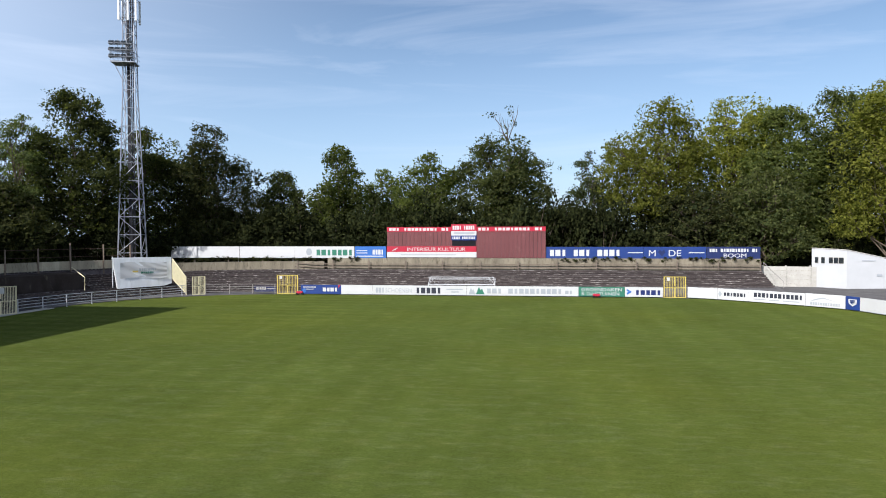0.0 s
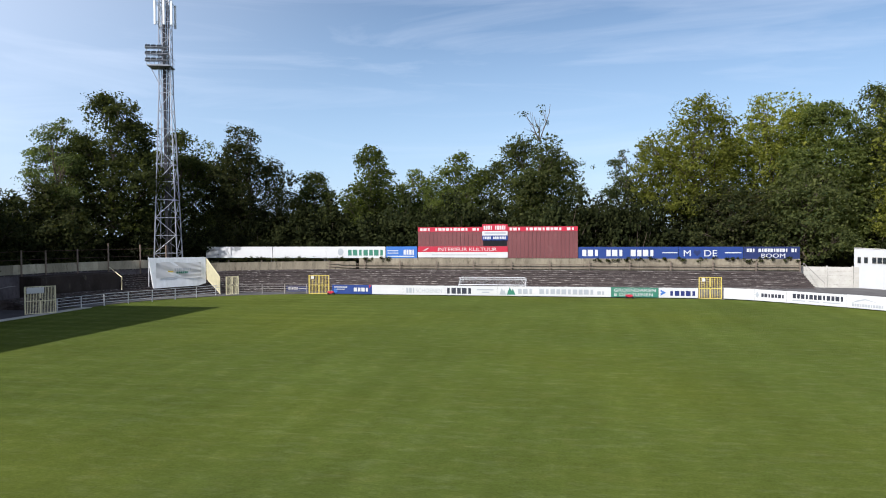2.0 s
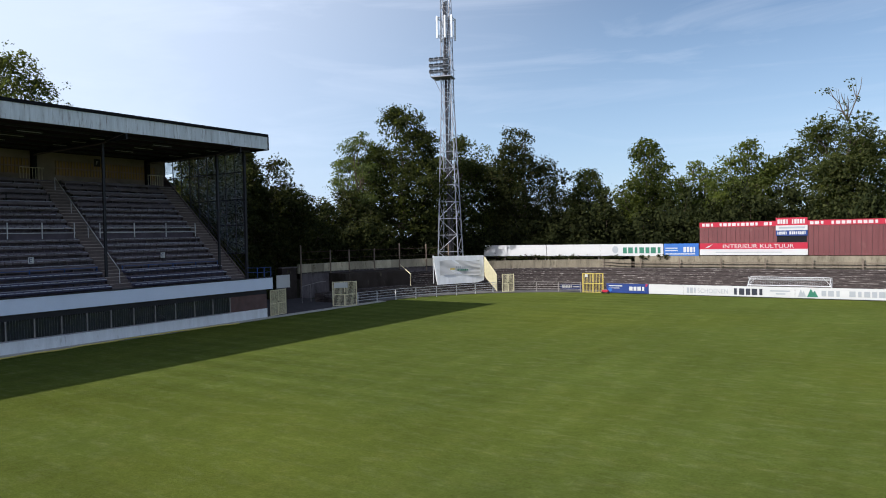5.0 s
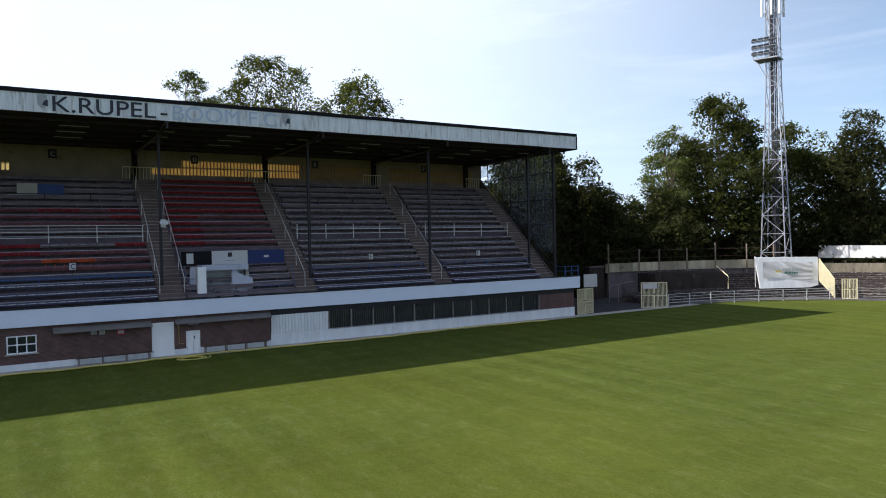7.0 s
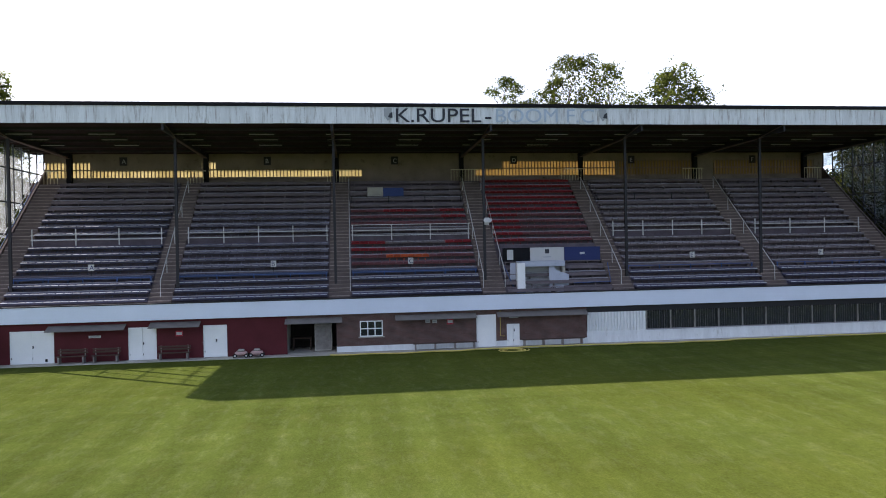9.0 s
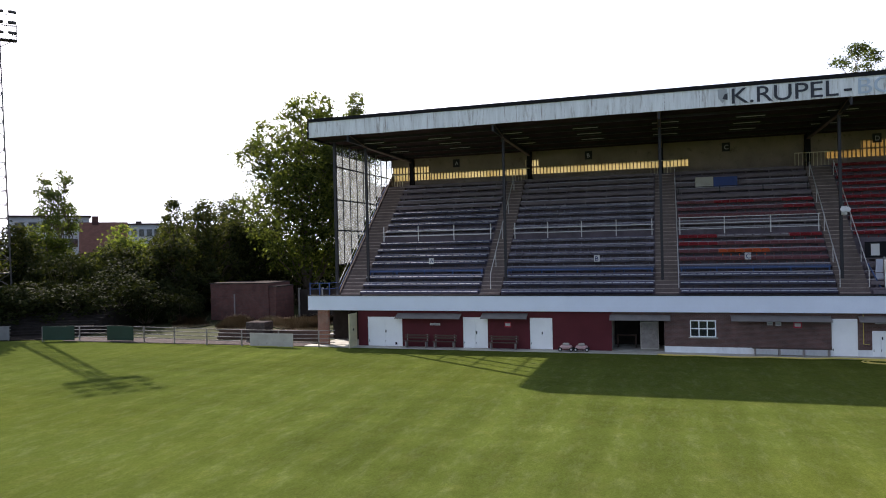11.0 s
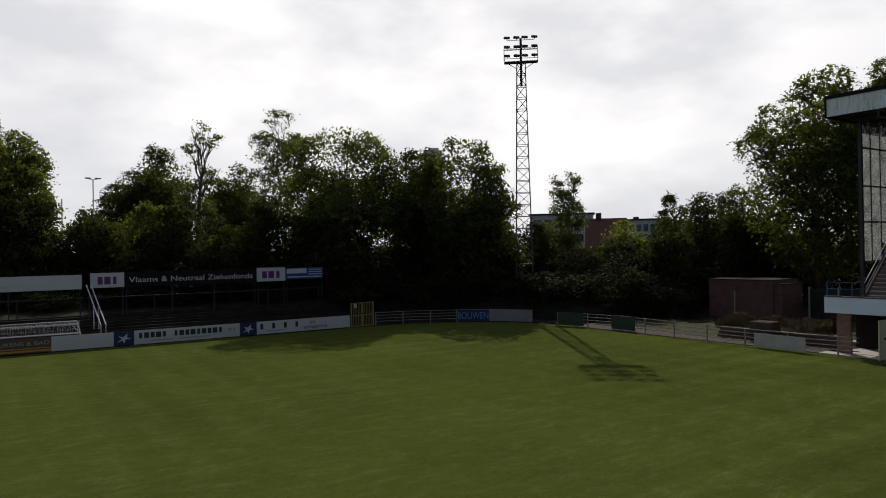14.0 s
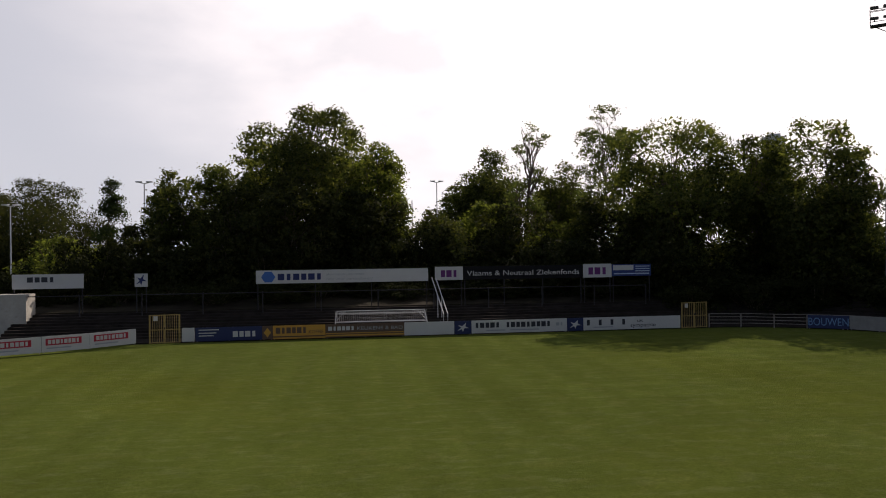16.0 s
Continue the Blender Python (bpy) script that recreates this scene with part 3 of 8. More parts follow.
def lettering(text, height, width=None, depth=0.01, bold=0.0):
    """Letters as a mesh in the x-z plane, facing -y, left end at 0, base at 0, fitted to the width."""
    cu = bpy.data.curves.new("lettering", "FONT")
    cu.body, cu.size, cu.extrude, cu.offset = text, height / 0.72, 0.0, bold
    ob = bpy.data.objects.new("lettering", cu)
    scene.collection.objects.link(ob)
    bpy.context.view_layer.update()
    me = bpy.data.meshes.new_from_object(ob.evaluated_get(bpy.context.evaluated_depsgraph_get()))
    bm = bmesh.new()
    bm.from_mesh(me)
    bpy.data.objects.remove(ob)
    bpy.data.curves.remove(cu)
    bpy.data.meshes.remove(me)
    xs = [v.co.x for v in bm.verts]
    lo, hi = min(xs), max(xs)
    k = width / (hi - lo) if width else 1.0
    for v in bm.verts:
        v.co = Vector(((v.co.x - lo) * k, 0.0, v.co.y))
    ext = bmesh.ops.extrude_face_region(bm, geom=bm.faces[:])
    bmesh.ops.translate(bm, vec=(0, -depth, 0), verts=[g for g in ext["geom"] if isinstance(g, bmesh.types.BMVert)])
    return bm


def split_letters(bm):
    """The letters of a lettering, each as a mesh of its own: loose pieces that stand over one another stay together."""
    left, runs = set(bm.verts), []
    while left:
        todo = [left.pop()]
        piece = set(todo)
        while todo:
            for e in todo.pop().link_edges:
                for v in e.verts:
                    if v in left:
                        left.discard(v)
                        piece.add(v)
                        todo.append(v)
        runs.append([min(v.co.x for v in piece), max(v.co.x for v in piece), piece])
    runs.sort(key=lambda r: r[0])
    letters = []
    for lo, hi, piece in runs:
        if letters and lo < letters[-1][1] - 0.3 * min(hi - lo, letters[-1][1] - letters[-1][0]):
            letters[-1][1] = max(letters[-1][1], hi)
            letters[-1][2] |= piece
        else:
            letters.append([lo, hi, piece])
    out = []
    for _, _, piece in letters:
        one = bmesh.new()
        twin = {v: one.verts.new(v.co) for v in piece}
        for f in bm.faces:
            if f.verts[0] in piece:
                one.faces.new([twin[v] for v in f.verts])
        out.append(one)
    bm.free()
    return out


def print_text(text, height, width, material, parent, m, depth=0.01, bold=0.0):
    """Words on a face, letter by letter."""
    for one in split_letters(lettering(text, height, width, depth, bold)):
        part("letter", one, material, parent).matrix_basis = m


def bars(pattern, height, width, depth=0.01):
    """A plain bar for each letter of an unlettered word; pattern gives the lengths of its words."""
    pieces = []
    units = sum(pattern) + len(pattern) - 1
    u, x = width / units, 0.0
    for word in pattern:
        for i in range(word):
            wide = (0.82, 0.68, 0.86, 0.48)[(i * 5 + word * 3) % 4] * u
            a = x + (u - wide) / 2
            pieces.append(box(a, a + wide, -depth, 0, 0, height))
            x += u
        x += u
    return pieces


def print_bars(pattern, height, width, material, parent, at):
    for bm in bars(pattern, height, width):
        part("print", bm, material, parent).location = at


def plain_bar(height, width, depth=0.01):
    return box(0, width, -depth, 0, 0, height)


# ---- ground and pitch ----
solid("ground", sheet_grid(lambda u, v: (u, v, -0.06), [-1500, -300, -120, 0, 120, 300, 1500], [-1500, -300, -120, 0, 120, 300, 1500]),
      M_SOIL, "rough grass and earth ground around the sports ground", "ground", kind="structure")


def corner(cx, cy, r, a0, a1, n=10):
    return [Vector((cx + r * math.cos(radians(a0 + (a1 - a0) * i / n)), cy + r * math.sin(radians(a0 + (a1 - a0) * i / n)))) for i in range(n + 1)]


# the line of the pitch surround, counter-clockwise from the north-east corner
RING = corner(9.3, 55.5, 17.3, 0, 90) + corner(-29, 55, 18, 90, 180) + corner(-33.5, -47.5, 13.2, 180, 270) + corner(10, -43, 17.5, 270, 360)


def pitch():
    bm = bmesh.new()
    vs = [bm.verts.new((p.x, p.y, 0.0)) for p in RING]
    bm.faces.new(vs)
    return solid("pitch", bm, M_TURF, "mown green grass football pitch with faint mower bands", "pitch", kind="structure")


pitch()


def offset_line(pts, d):
    """The line moved outwards (to the right of its way, which runs counter-clockwise)."""
    out = []
    for i, p in enumerate(pts):
        way = (pts[min(i + 1, len(pts) - 1)] - pts[max(i - 1, 0)]).normalized()
        out.append(p + d * Vector((way.y, -way.x)))
    return out


def band(pts, d0, d1, z0, z1, floor, bm=None):
    """A solid strip along a line between two offsets; its top runs from z0 to z1, its foot is at floor."""
    bm = bm or bmesh.new()
    a, b = offset_line(pts, d0), offset_line(pts, d1)
    rows = [[bm.verts.new((p.x, p.y, z)) for p, z in ((q, floor), (q, z0), (r, z1), (r, floor))] for q, r in zip(a, b)]
    for p, q in zip(rows, rows[1:]):
        for i in range(4):
            bm.faces.new((p[i], q[i], q[(i + 1) % 4], p[(i + 1) % 4]))
    bm.faces.new(rows[0])
    bm.faces.new(rows[-1][::-1])
    bmesh.ops.recalc_face_normals(bm, faces=bm.faces[:])
    return bm


def straight(a, b, n):
    a, b = Vector(a), Vector(b)
    return [a + (b - a) * i / n for i in range(n + 1)]


NORTH_W = straight((-3, 73), (-29, 73), 8)[:-1] + corner(-29, 55, 18, 90, 176, 14)
NORTH = straight((23.6, 73), (-3, 73), 8)[:-1] + NORTH_W
STEP_RUN = straight((23.6, 73), (-29, 73), 16)[:-1] + corner(-29, 55, 18, 90, 187, 16)
NORTH_SHORT = straight((23.6, 73), (-3, 73), 8)[:-1] + straight((-3, 73), (-29, 73), 8)[:-1] + corner(-29, 55, 18, 90, 152, 12)
SOUTH = corner(-33.5, -47.5, 13.2, 186, 270, 10) + straight((-33.5, -60.7), (24, -60.7), 14)[1:]
EAST_TRACK = corner(9.3, 55.5, 17.3, -30, 90, 16)

solid("pavement", band(NORTH_W, 0.35, 3.2, 0.03, 0.06, -0.3), M_ASPHALT, "grey asphalt walkway behind the pitch boards", "walkway", kind="structure")
solid("pavement", band(straight((24, 73), (-3, 73), 10), 0.35, 6.0, 0.05, 0.85, -0.3), M_ASPHALT, "sloping grey asphalt walkway behind the pitch boards", "walkway", kind="structure")
solid("pavement", band(EAST_TRACK, 0.4, 26, 0.06, 0.75, -0.3), M_ASPHALT, "wide cracked grey asphalt apron rising to the kiosk", "apron", kind="structure")
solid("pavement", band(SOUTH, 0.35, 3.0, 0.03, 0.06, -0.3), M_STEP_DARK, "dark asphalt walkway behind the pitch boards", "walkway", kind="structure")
solid("pavement", band(straight((-46.6, 56), (-46.6, -27), 20), -0.15, 0.75, 0.05, 0.06, -0.3), M_CONCRETE, "narrow pale concrete strip along the foot of the stand", "strip", kind="structure")
solid("pavement", band(straight((-47.2, 55), (-47.2, 40.8), 6), 0.2, 13, 0.03, 0.10, -0.3), M_ASPHALT_OLD, "dark grey asphalt passage between stand and terrace", "passage", kind="structure")

solid("pavement", band(straight((-46.5, -27), (-46.3, -48), 8), -0.1, 2.0, 0.04, 0.05, -0.3), M_STEP, "dark broken concrete path beside the fence", "path", kind="structure")

# north terrace: steps, back wall, bank
terrace = thing("terrace", "weathered dark concrete standing terrace with worn steps", "terrace", kind="structure")
for i in range(12):
    part("step", band(STEP_RUN if i < 5 else NORTH_SHORT, 3.0 + 0.64 * i, 3.72 + 0.64 * i, 0.19 * (i + 1), 0.19 * (i + 1) + 0.005, -0.3), M_STEP, terrace)
    part("step_edge", band(STEP_RUN if i < 5 else NORTH_SHORT, 2.985 + 0.64 * i, 3.075 + 0.64 * i, 0.19 * (i + 1) + 0.012, 0.19 * (i + 1) + 0.012, 0.19 * (i + 1) - 0.06), M_CHIP, terrace)
# platform face kept dark to stand for the shadowed recess
part("platform", band(corner(-29, 55, 18, 151, 172, 6), 7.7, 10.7, 2.6, 2.65, -0.3), M_WALL_DARK, terrace)
wall_run = straight((23.6, 73), (-29, 73), 16)
solid("wall_north", band(wall_run, 10.75, 11.0, 3.72, 3.72, -0.3), M_WALL, "brown stained concrete wall at the top of the terrace", "wall", kind="structure")
solid("wall_north", band(corner(-29, 55, 18, 90.2, 138, 12), 10.75, 11.0, 3.3, 3.3, -0.3), M_WALL, "low stained concrete wall at the top of the terrace", "wall", kind="structure")
corner_wall = solid("wall_north_west", band(corner(-29, 55, 18, 138.2, 180.4, 12), 10.75, 11.0, 2.82, 2.82, -0.3), M_WALL_LOW, "grey stained concrete wall above the corner platform", "wall", kind="structure")
for k in range(11):
    a = 138.2 + 42.2 * k / 11
    part("wall_panel", band(corner(-29, 55, 28.72, a + 0.02, a + 42.2 / 11 - 0.02, 2), 0.0, 0.26, 3.84, 3.84, 2.822), M_WALL_PALE, corner_wall, "pale upper panel")
part("ledge", band(corner(-29, 55, 18, 138.2, 180.4, 12), 10.62, 10.78, 2.86, 2.89, 2.78), M_CHIP, corner_wall, "chipped concrete ledge")
for run, top in ((NORTH + straight((-47, 55), (-47, 52), 1)[1:], 2.6),):
    bank = bmesh.new()
    for d0, d1, z0, z1 in ((11.1, 16, 2.2, top), (15.9, 34, top, top - 0.2), (33.9, 60, top - 0.2, -0.1)):
        band(run, d0, d1, z0, z1, -0.2, bank)
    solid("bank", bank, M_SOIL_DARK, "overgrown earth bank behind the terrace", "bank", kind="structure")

# south terrace under the trees, their shade put into the step colour
terrace = thing("terrace", "standing terrace with mossy steps, tree shade in their colour", "terrace", kind="structure")
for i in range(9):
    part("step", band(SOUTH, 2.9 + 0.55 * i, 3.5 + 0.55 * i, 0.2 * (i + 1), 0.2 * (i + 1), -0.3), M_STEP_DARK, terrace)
bank = bmesh.new()
for d0, d1, z0, z1 in ((7.85, 12, 1.9, 2.4), (11.9, 40, 2.4, 2.2), (39.9, 70, 2.2, -0.1)):
    band(SOUTH, d0, d1, z0, z1, -0.2, bank)
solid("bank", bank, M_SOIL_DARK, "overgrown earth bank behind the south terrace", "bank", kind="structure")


# ---- boards and fences round the pitch ----
def upright(p0, p1, z=0.0):
    """The pose of a flat upright thing from p0 to p1 (left to right as seen from its face)."""
    p0, p1 = Vector((*p0[:2], z)), Vector((*p1[:2], z))
    x = (p1 - p0).normalized()
    y = Vector((0, 0, 1)).cross(x)
    m = Matrix((x, y, (0, 0, 1))).transposed().to_4x4()
    m.translation = p0
    return m, (p1 - p0).length


def board(p0, p1, z0, z1, material, label, prints=(), name="advertising_board", category="advertising board", legs=True, frame_mat=None, group="boards round the pitch"):
    """A board with its panel, foot rail, back stays and what is printed on it. prints: (kind, what, u, z, width, height, material)."""
    m, w = upright(p0, p1)
    ob = thing(name, label, category, m, group)
    part("panel", box(0.01, w - 0.01, 0, 0.035, z0, z1, bevel=0.006), material, ob)
    if legs:
        n = max(2, int(w / 2.4) + 1)
        for i in range(n):
            u = 0.12 + (w - 0.24) * i / (n - 1)
            part("stay", tube([(u, 0.06, z1 - 0.12), (u, 0.07, 0.0)], 0.025), M_RAIL_OLD, ob)
    if frame_mat:
        part("top_rail", box(0, w, -0.012, 0.045, z1, z1 + 0.03), frame_mat, ob)
        part("bottom_rail", box(0, w, -0.012, 0.045, z0 - 0.04, z0), frame_mat, ob)
    h = z1 - z0
    for kind, what, u, z, pw, ph, pm in prints:
        if kind == "text":
            print_text(what, ph * h, pw * w, pm, ob, Matrix.Translation((u * w, -0.003, z0 + z * h)))
            continue
        if kind == "bars":
            print_bars(what, ph * h, pw * w, pm, ob, (u * w, -0.003, z0 + z * h))
            continue
        elif kind == "poly":
            bm = prism([(a * pw * w, c * ph * h) for a, c in what], -0.01)
        else:
            bm = plain_bar(ph * h, pw * w)
        pr = part("print", bm, pm, ob)
        pr.location = (u * w, -0.003 - (0.011 if what == "over" else 0.0), z0 + z * h)
    return ob


Y1 = 72.85
SWOOSH = ((0, 0), (0.5, 0.15), (1, 1), (0.45, 0.5))
PEAK = ((0, 0), (0.35, 1), (0.55, 0.55), (0.7, 0.8), (1, 0))
DISC = tuple((0.5 + 0.5 * math.cos(a * math.pi / 6), 0.5 + 0.5 * math.sin(a * math.pi / 6)) for a in range(12))
HEX = ((0.25, 0), (0.75, 0), (1, 0.5), (0.75, 1), (0.25, 1), (0, 0.5))
SHIELD = ((0.5, 0), (0.95, 0.4), (1, 1), (0, 1), (0.05, 0.4))
DIAMOND = ((0.5, 0), (1, 0.5), (0.5, 1), (0, 0.5))
STAR = ((0.0, 0.1), (0.35, 0.45), (0.1, 0.75), (0.45, 0.65), (0.75, 1.0), (0.7, 0.6), (1, 0.4), (0.62, 0.4), (0.5, 0.0), (0.4, 0.3))
BOARDS_N = [
    (-34.3, -31.6, 0.25, 0.95, M_NAVY, "small navy advertising board with white print", [("bars", (6,), 0.12, 0.35, 0.45, 0.4, M_BOARD_WHITE), ("bar", "", 0.62, 0.45, 0.28, 0.15, M_BOARD_WHITE)]),
    (-28.7, -24.0, 0.08, 1.1, M_BLUE, "blue advertising board with white print and red corner", [("poly", DISC, 0.04, 0.12, 0.10, 0.5, M_BLUE_LIGHT), ("bar", "", 0.06, 0.70, 0.32, 0.10, M_BOARD_WHITE), ("bar", "", 0.06, 0.48, 0.26, 0.07, M_BOARD_WHITE), ("bars", (4,), 0.54, 0.28, 0.38, 0.42, M_BOARD_WHITE), ("poly", ((0, 0), (1, 1), (0, 1)), 0.93, 0.62, 0.06, 0.36, M_RED)]),
    (-24.0, -20.4, 0.08, 1.1, M_BOARD_WHITE, "plain white advertising board", []),
    (-20.4, -9.9, 0.08, 1.1, M_BOARD_WHITE, "white advertising board with grey and black print", [("bars", (3,), 0.03, 0.2, 0.10, 0.55, M_INK_GREY), ("text", "SCHOENEN", 0.14, 0.24, 0.28, 0.46, M_INK_GREY), ("bars", (5,), 0.46, 0.16, 0.28, 0.62, M_INK), ("bar", "", 0.79, 0.55, 0.17, 0.13, M_INK_GREY), ("bar", "", 0.84, 0.28, 0.08, 0.13, M_INK_GREY)]),
    (-9.9, 2.1, 0.08, 1.1, M_BOARD_WHITE, "white advertising board with green peak emblem and grey print", [("poly", PEAK, 0.02, 0.12, 0.06, 0.7, M_INK_GREY), ("poly", PEAK, 0.085, 0.12, 0.08, 0.78, M_GREEN), ("bars", (3, 10), 0.18, 0.22, 0.68, 0.52, M_INK_GREY), ("bars", (2,), 0.88, 0.22, 0.07, 0.36, M_INK_GREY)]),
    (2.1, 6.9, 0.08, 1.1, M_GREEN, "green advertising board with white words", [("text", "GROENDAKEN", 0.06, 0.56, 0.88, 0.34, M_BOARD_WHITE), ("text", "& DAKTUINEN", 0.06, 0.12, 0.82, 0.34, M_BOARD_WHITE)]),
    (6.9, 10.8, 0.08, 1.1, M_BOARD_WHITE, "white advertising board with blue arrow and dark print", [("poly", ((0, 0), (1, 0.5), (0, 1), (0, 0.62), (0.4, 0.5), (0, 0.38)), 0.05, 0.2, 0.14, 0.62, M_BLUE_LIGHT), ("bars", (5,), 0.26, 0.2, 0.70, 0.5, M_INK_BLUE)]),
]
for x0, x1, z0, z1, mm, lab, pr in BOARDS_N:
    board((x0, Y1), (x1, Y1), z0, z1, mm, lab, pr)
board((13.2, 72.55), (15.8, 70.95), 0.1, 1.18, M_BOARD_WHITE, "plain white advertising board", [])
board((15.8, 70.95), (18.2, 68.95), 0.1, 1.2, M_BOARD_WHITE, "white advertising board with grey diamond emblem", [("poly", DIAMOND, 0.02, 0.2, 0.13, 0.62, M_INK_GREY), ("bars", (7,), 0.2, 0.34, 0.74, 0.32, M_INK)])
board((18.2, 68.95), (22.2, 65.3), 0.1, 1.22, M_BOARD_WHITE, "white advertising board with large black print", [("bars", (12,), 0.1, 0.42, 0.86, 0.38, M_INK), ("bar", "", 0.1, 0.2, 0.22, 0.08, M_INK_GREY), ("bar", "", 0.38, 0.2, 0.18, 0.08, M_INK_GREY), ("bar", "", 0.62, 0.2, 0.28, 0.08, M_INK_GREY)])
board((22.2, 65.3), (24.6, 62.7), 0.1, 1.25, M_BOARD_WHITE, "white advertising board with grey car outline", [("poly", ((0, 0), (0.2, 0.6), (0.5, 1), (1, 0.3), (0.5, 0.75), (0.25, 0.4)), 0.1, 0.35, 0.7, 0.4, M_INK_GREY), ("bars", (12,), 0.12, 0.12, 0.76, 0.22, M_INK_GREY)])
board((24.6, 62.7), (25.2, 61.3), 0.1, 1.25, M_BLUE, "blue advertising board with pale shield emblem", [("poly", SHIELD, 0.2, 0.25, 0.6, 0.55, M_BOARD_WHITE), ("poly", SHIELD, 0.3, 0.38, 0.4, 0.36, M_BLUE)])
board((25.2, 61.3), (26.3, 57.2), 0.1, 1.25, M_BOARD_WHITE, "plain white advertising board", [])
board((26.3, 57.2), (26.6, 52.6), 0.1, 1.25, M_BOARD_WHITE, "plain white advertising board", [])

Y2 = -60.6
BOARDS_S = [
    (9.3, 8.35, M_BOARD_WHITE, "narrow plain white board beside the gate", []),
    # same blue as the north board, swapped to navy for the shaded side
    (8.3, 3.3, M_NAVY, "blue advertising board with white print, navy standing for shade", [("bar", "", 0.05, 0.78, 0.3, 0.07, M_BOARD_WHITE), ("bar", "", 0.05, 0.55, 0.26, 0.07, M_BOARD_WHITE), ("bar", "", 0.05, 0.35, 0.22, 0.07, M_BOARD_WHITE), ("bars", (4,), 0.55, 0.25, 0.37, 0.42, M_BOARD_WHITE)]),
    (3.3, 2.5, M_BROWN_BOARD, "brown board with orange diamond emblem", [("poly", DIAMOND, 0.15, 0.15, 0.7, 0.7, M_ORANGE)]),
    (2.5, -1.55, M_ORANGE, "orange advertising board with dark print", [("bars", (6,), 0.05, 0.4, 0.6, 0.45, M_BROWN_BOARD), ("text", "KOFFIE", 0.68, 0.35, 0.28, 0.28, M_BROWN_BOARD), ("bar", "", 0.0, 0.12, 1.0, 0.09, M_BROWN_BOARD)]),
    (-1.55, -7.75, M_BROWN_BOARD, "brown advertising board with pale words and orange stripe", [("bars", (6,), 0.03, 0.52, 0.34, 0.3, M_BOARD_WHITE), ("text", "KEUKENS & BAD", 0.40, 0.52, 0.58, 0.27, M_INK_GREY), ("bar", "", 0.0, 0.08, 1.0, 0.12, M_ORANGE), ("bar", "", 0.0, 0.28, 1.0, 0.06, M_ORANGE)]),
    (-7.75, -11.8, M_BOARD_WHITE, "plain white advertising board", []),
    (-11.8, -13.2, M_NAVY, "navy board with white star emblem", [("poly", STAR, 0.15, 0.15, 0.7, 0.7, M_BOARD_WHITE)]),
    (-13.2, -21.2, M_BOARD_WHITE, "white advertising board with dark print", [("bars", (5, 9), 0.03, 0.42, 0.80, 0.40, M_INK), ("bar", "", 0.15, 0.16, 0.2, 0.1, M_INK_GREY), ("bar", "", 0.4, 0.16, 0.3, 0.1, M_INK_GREY), ("bars", (2,), 0.88, 0.45, 0.08, 0.25, M_INK_GREY)]),
    (-21.2, -22.6, M_NAVY, "navy board with white star emblem", [("poly", STAR, 0.15, 0.15, 0.7, 0.7, M_BOARD_WHITE)]),
    (-22.6, -31.1, M_BOARD_WHITE, "white advertising board with dark print and small words", [("bars", (1, 1, 1, 1), 0.02, 0.38, 0.42, 0.45, M_INK), ("bar", "", 0.1, 0.18, 0.2, 0.09, M_INK_GREY), ("text", "uit", 0.55, 0.56, 0.06, 0.28, M_INK), ("text", "sympathie", 0.48, 0.18, 0.26, 0.30, M_INK)]),
]
for x0, x1, mm, lab, pr in BOARDS_S:
    board((x0, Y2), (x1, Y2), 0.08, 1.12, mm, lab, pr)
for a, b in (((20.6, -54.7), (17.6, -56.3)), ((17.6, -56.3), (15.0, -57.9)), ((15.0, -57.9), (12.5, -60.2)), ((23.4, -52.6), (20.6, -54.7))):
    board(a, b, 0.1, 1.2, M_BOARD_WHITE, "white advertising board with red nameplate print", [("bar", "", 0.08, 0.42, 0.74, 0.42, M_RED), ("bars", (8,), 0.12, 0.5, 0.66, 0.26, M_BOARD_WHITE), ("bar", "", 0.1, 0.2, 0.5, 0.09, M_INK_GREY)])
# the prints on red plates stand proud of the plate
for ob in bpy.data.objects:
    if ob.parent and ob.parent.get("label", "").startswith("white advertising board with red nameplate") and ob.name.startswith("print") and ob.data.materials[0] is M_BOARD_WHITE:
        ob.location.y -= 0.012
board((-40.9, -57.95), (-43.4, -56.3), 0.08, 1.15, M_NAVY, "faded dark blue board with pale blue letters", [("text", "BOUWEN", 0.02, 0.22, 0.96, 0.6, M_BLUE_FADED)])
# the dark board-back grey stands in for shade on this board
board((-43.4, -56.3), (-45.7, -52.8), 0.08, 1.15, M_BOARD_BACK, "grey-blue unprinted board, darkened for tree shade", [])
board((-45.75, -49.5), (-46.4, -47.0), 0.08, 1.2, M_DKGREEN, "dark green unprinted board on the fence", [])
board((-46.75, -44.2), (-46.75, -41.7), 0.08, 1.2, M_DKGREEN, "dark green unprinted board on the fence", [])
board((-45.95, -31.0), (-45.85, -27.5), 0.05, 0.95, M_CONCRETE, "pale grey unprinted board leaning on the fence", [])


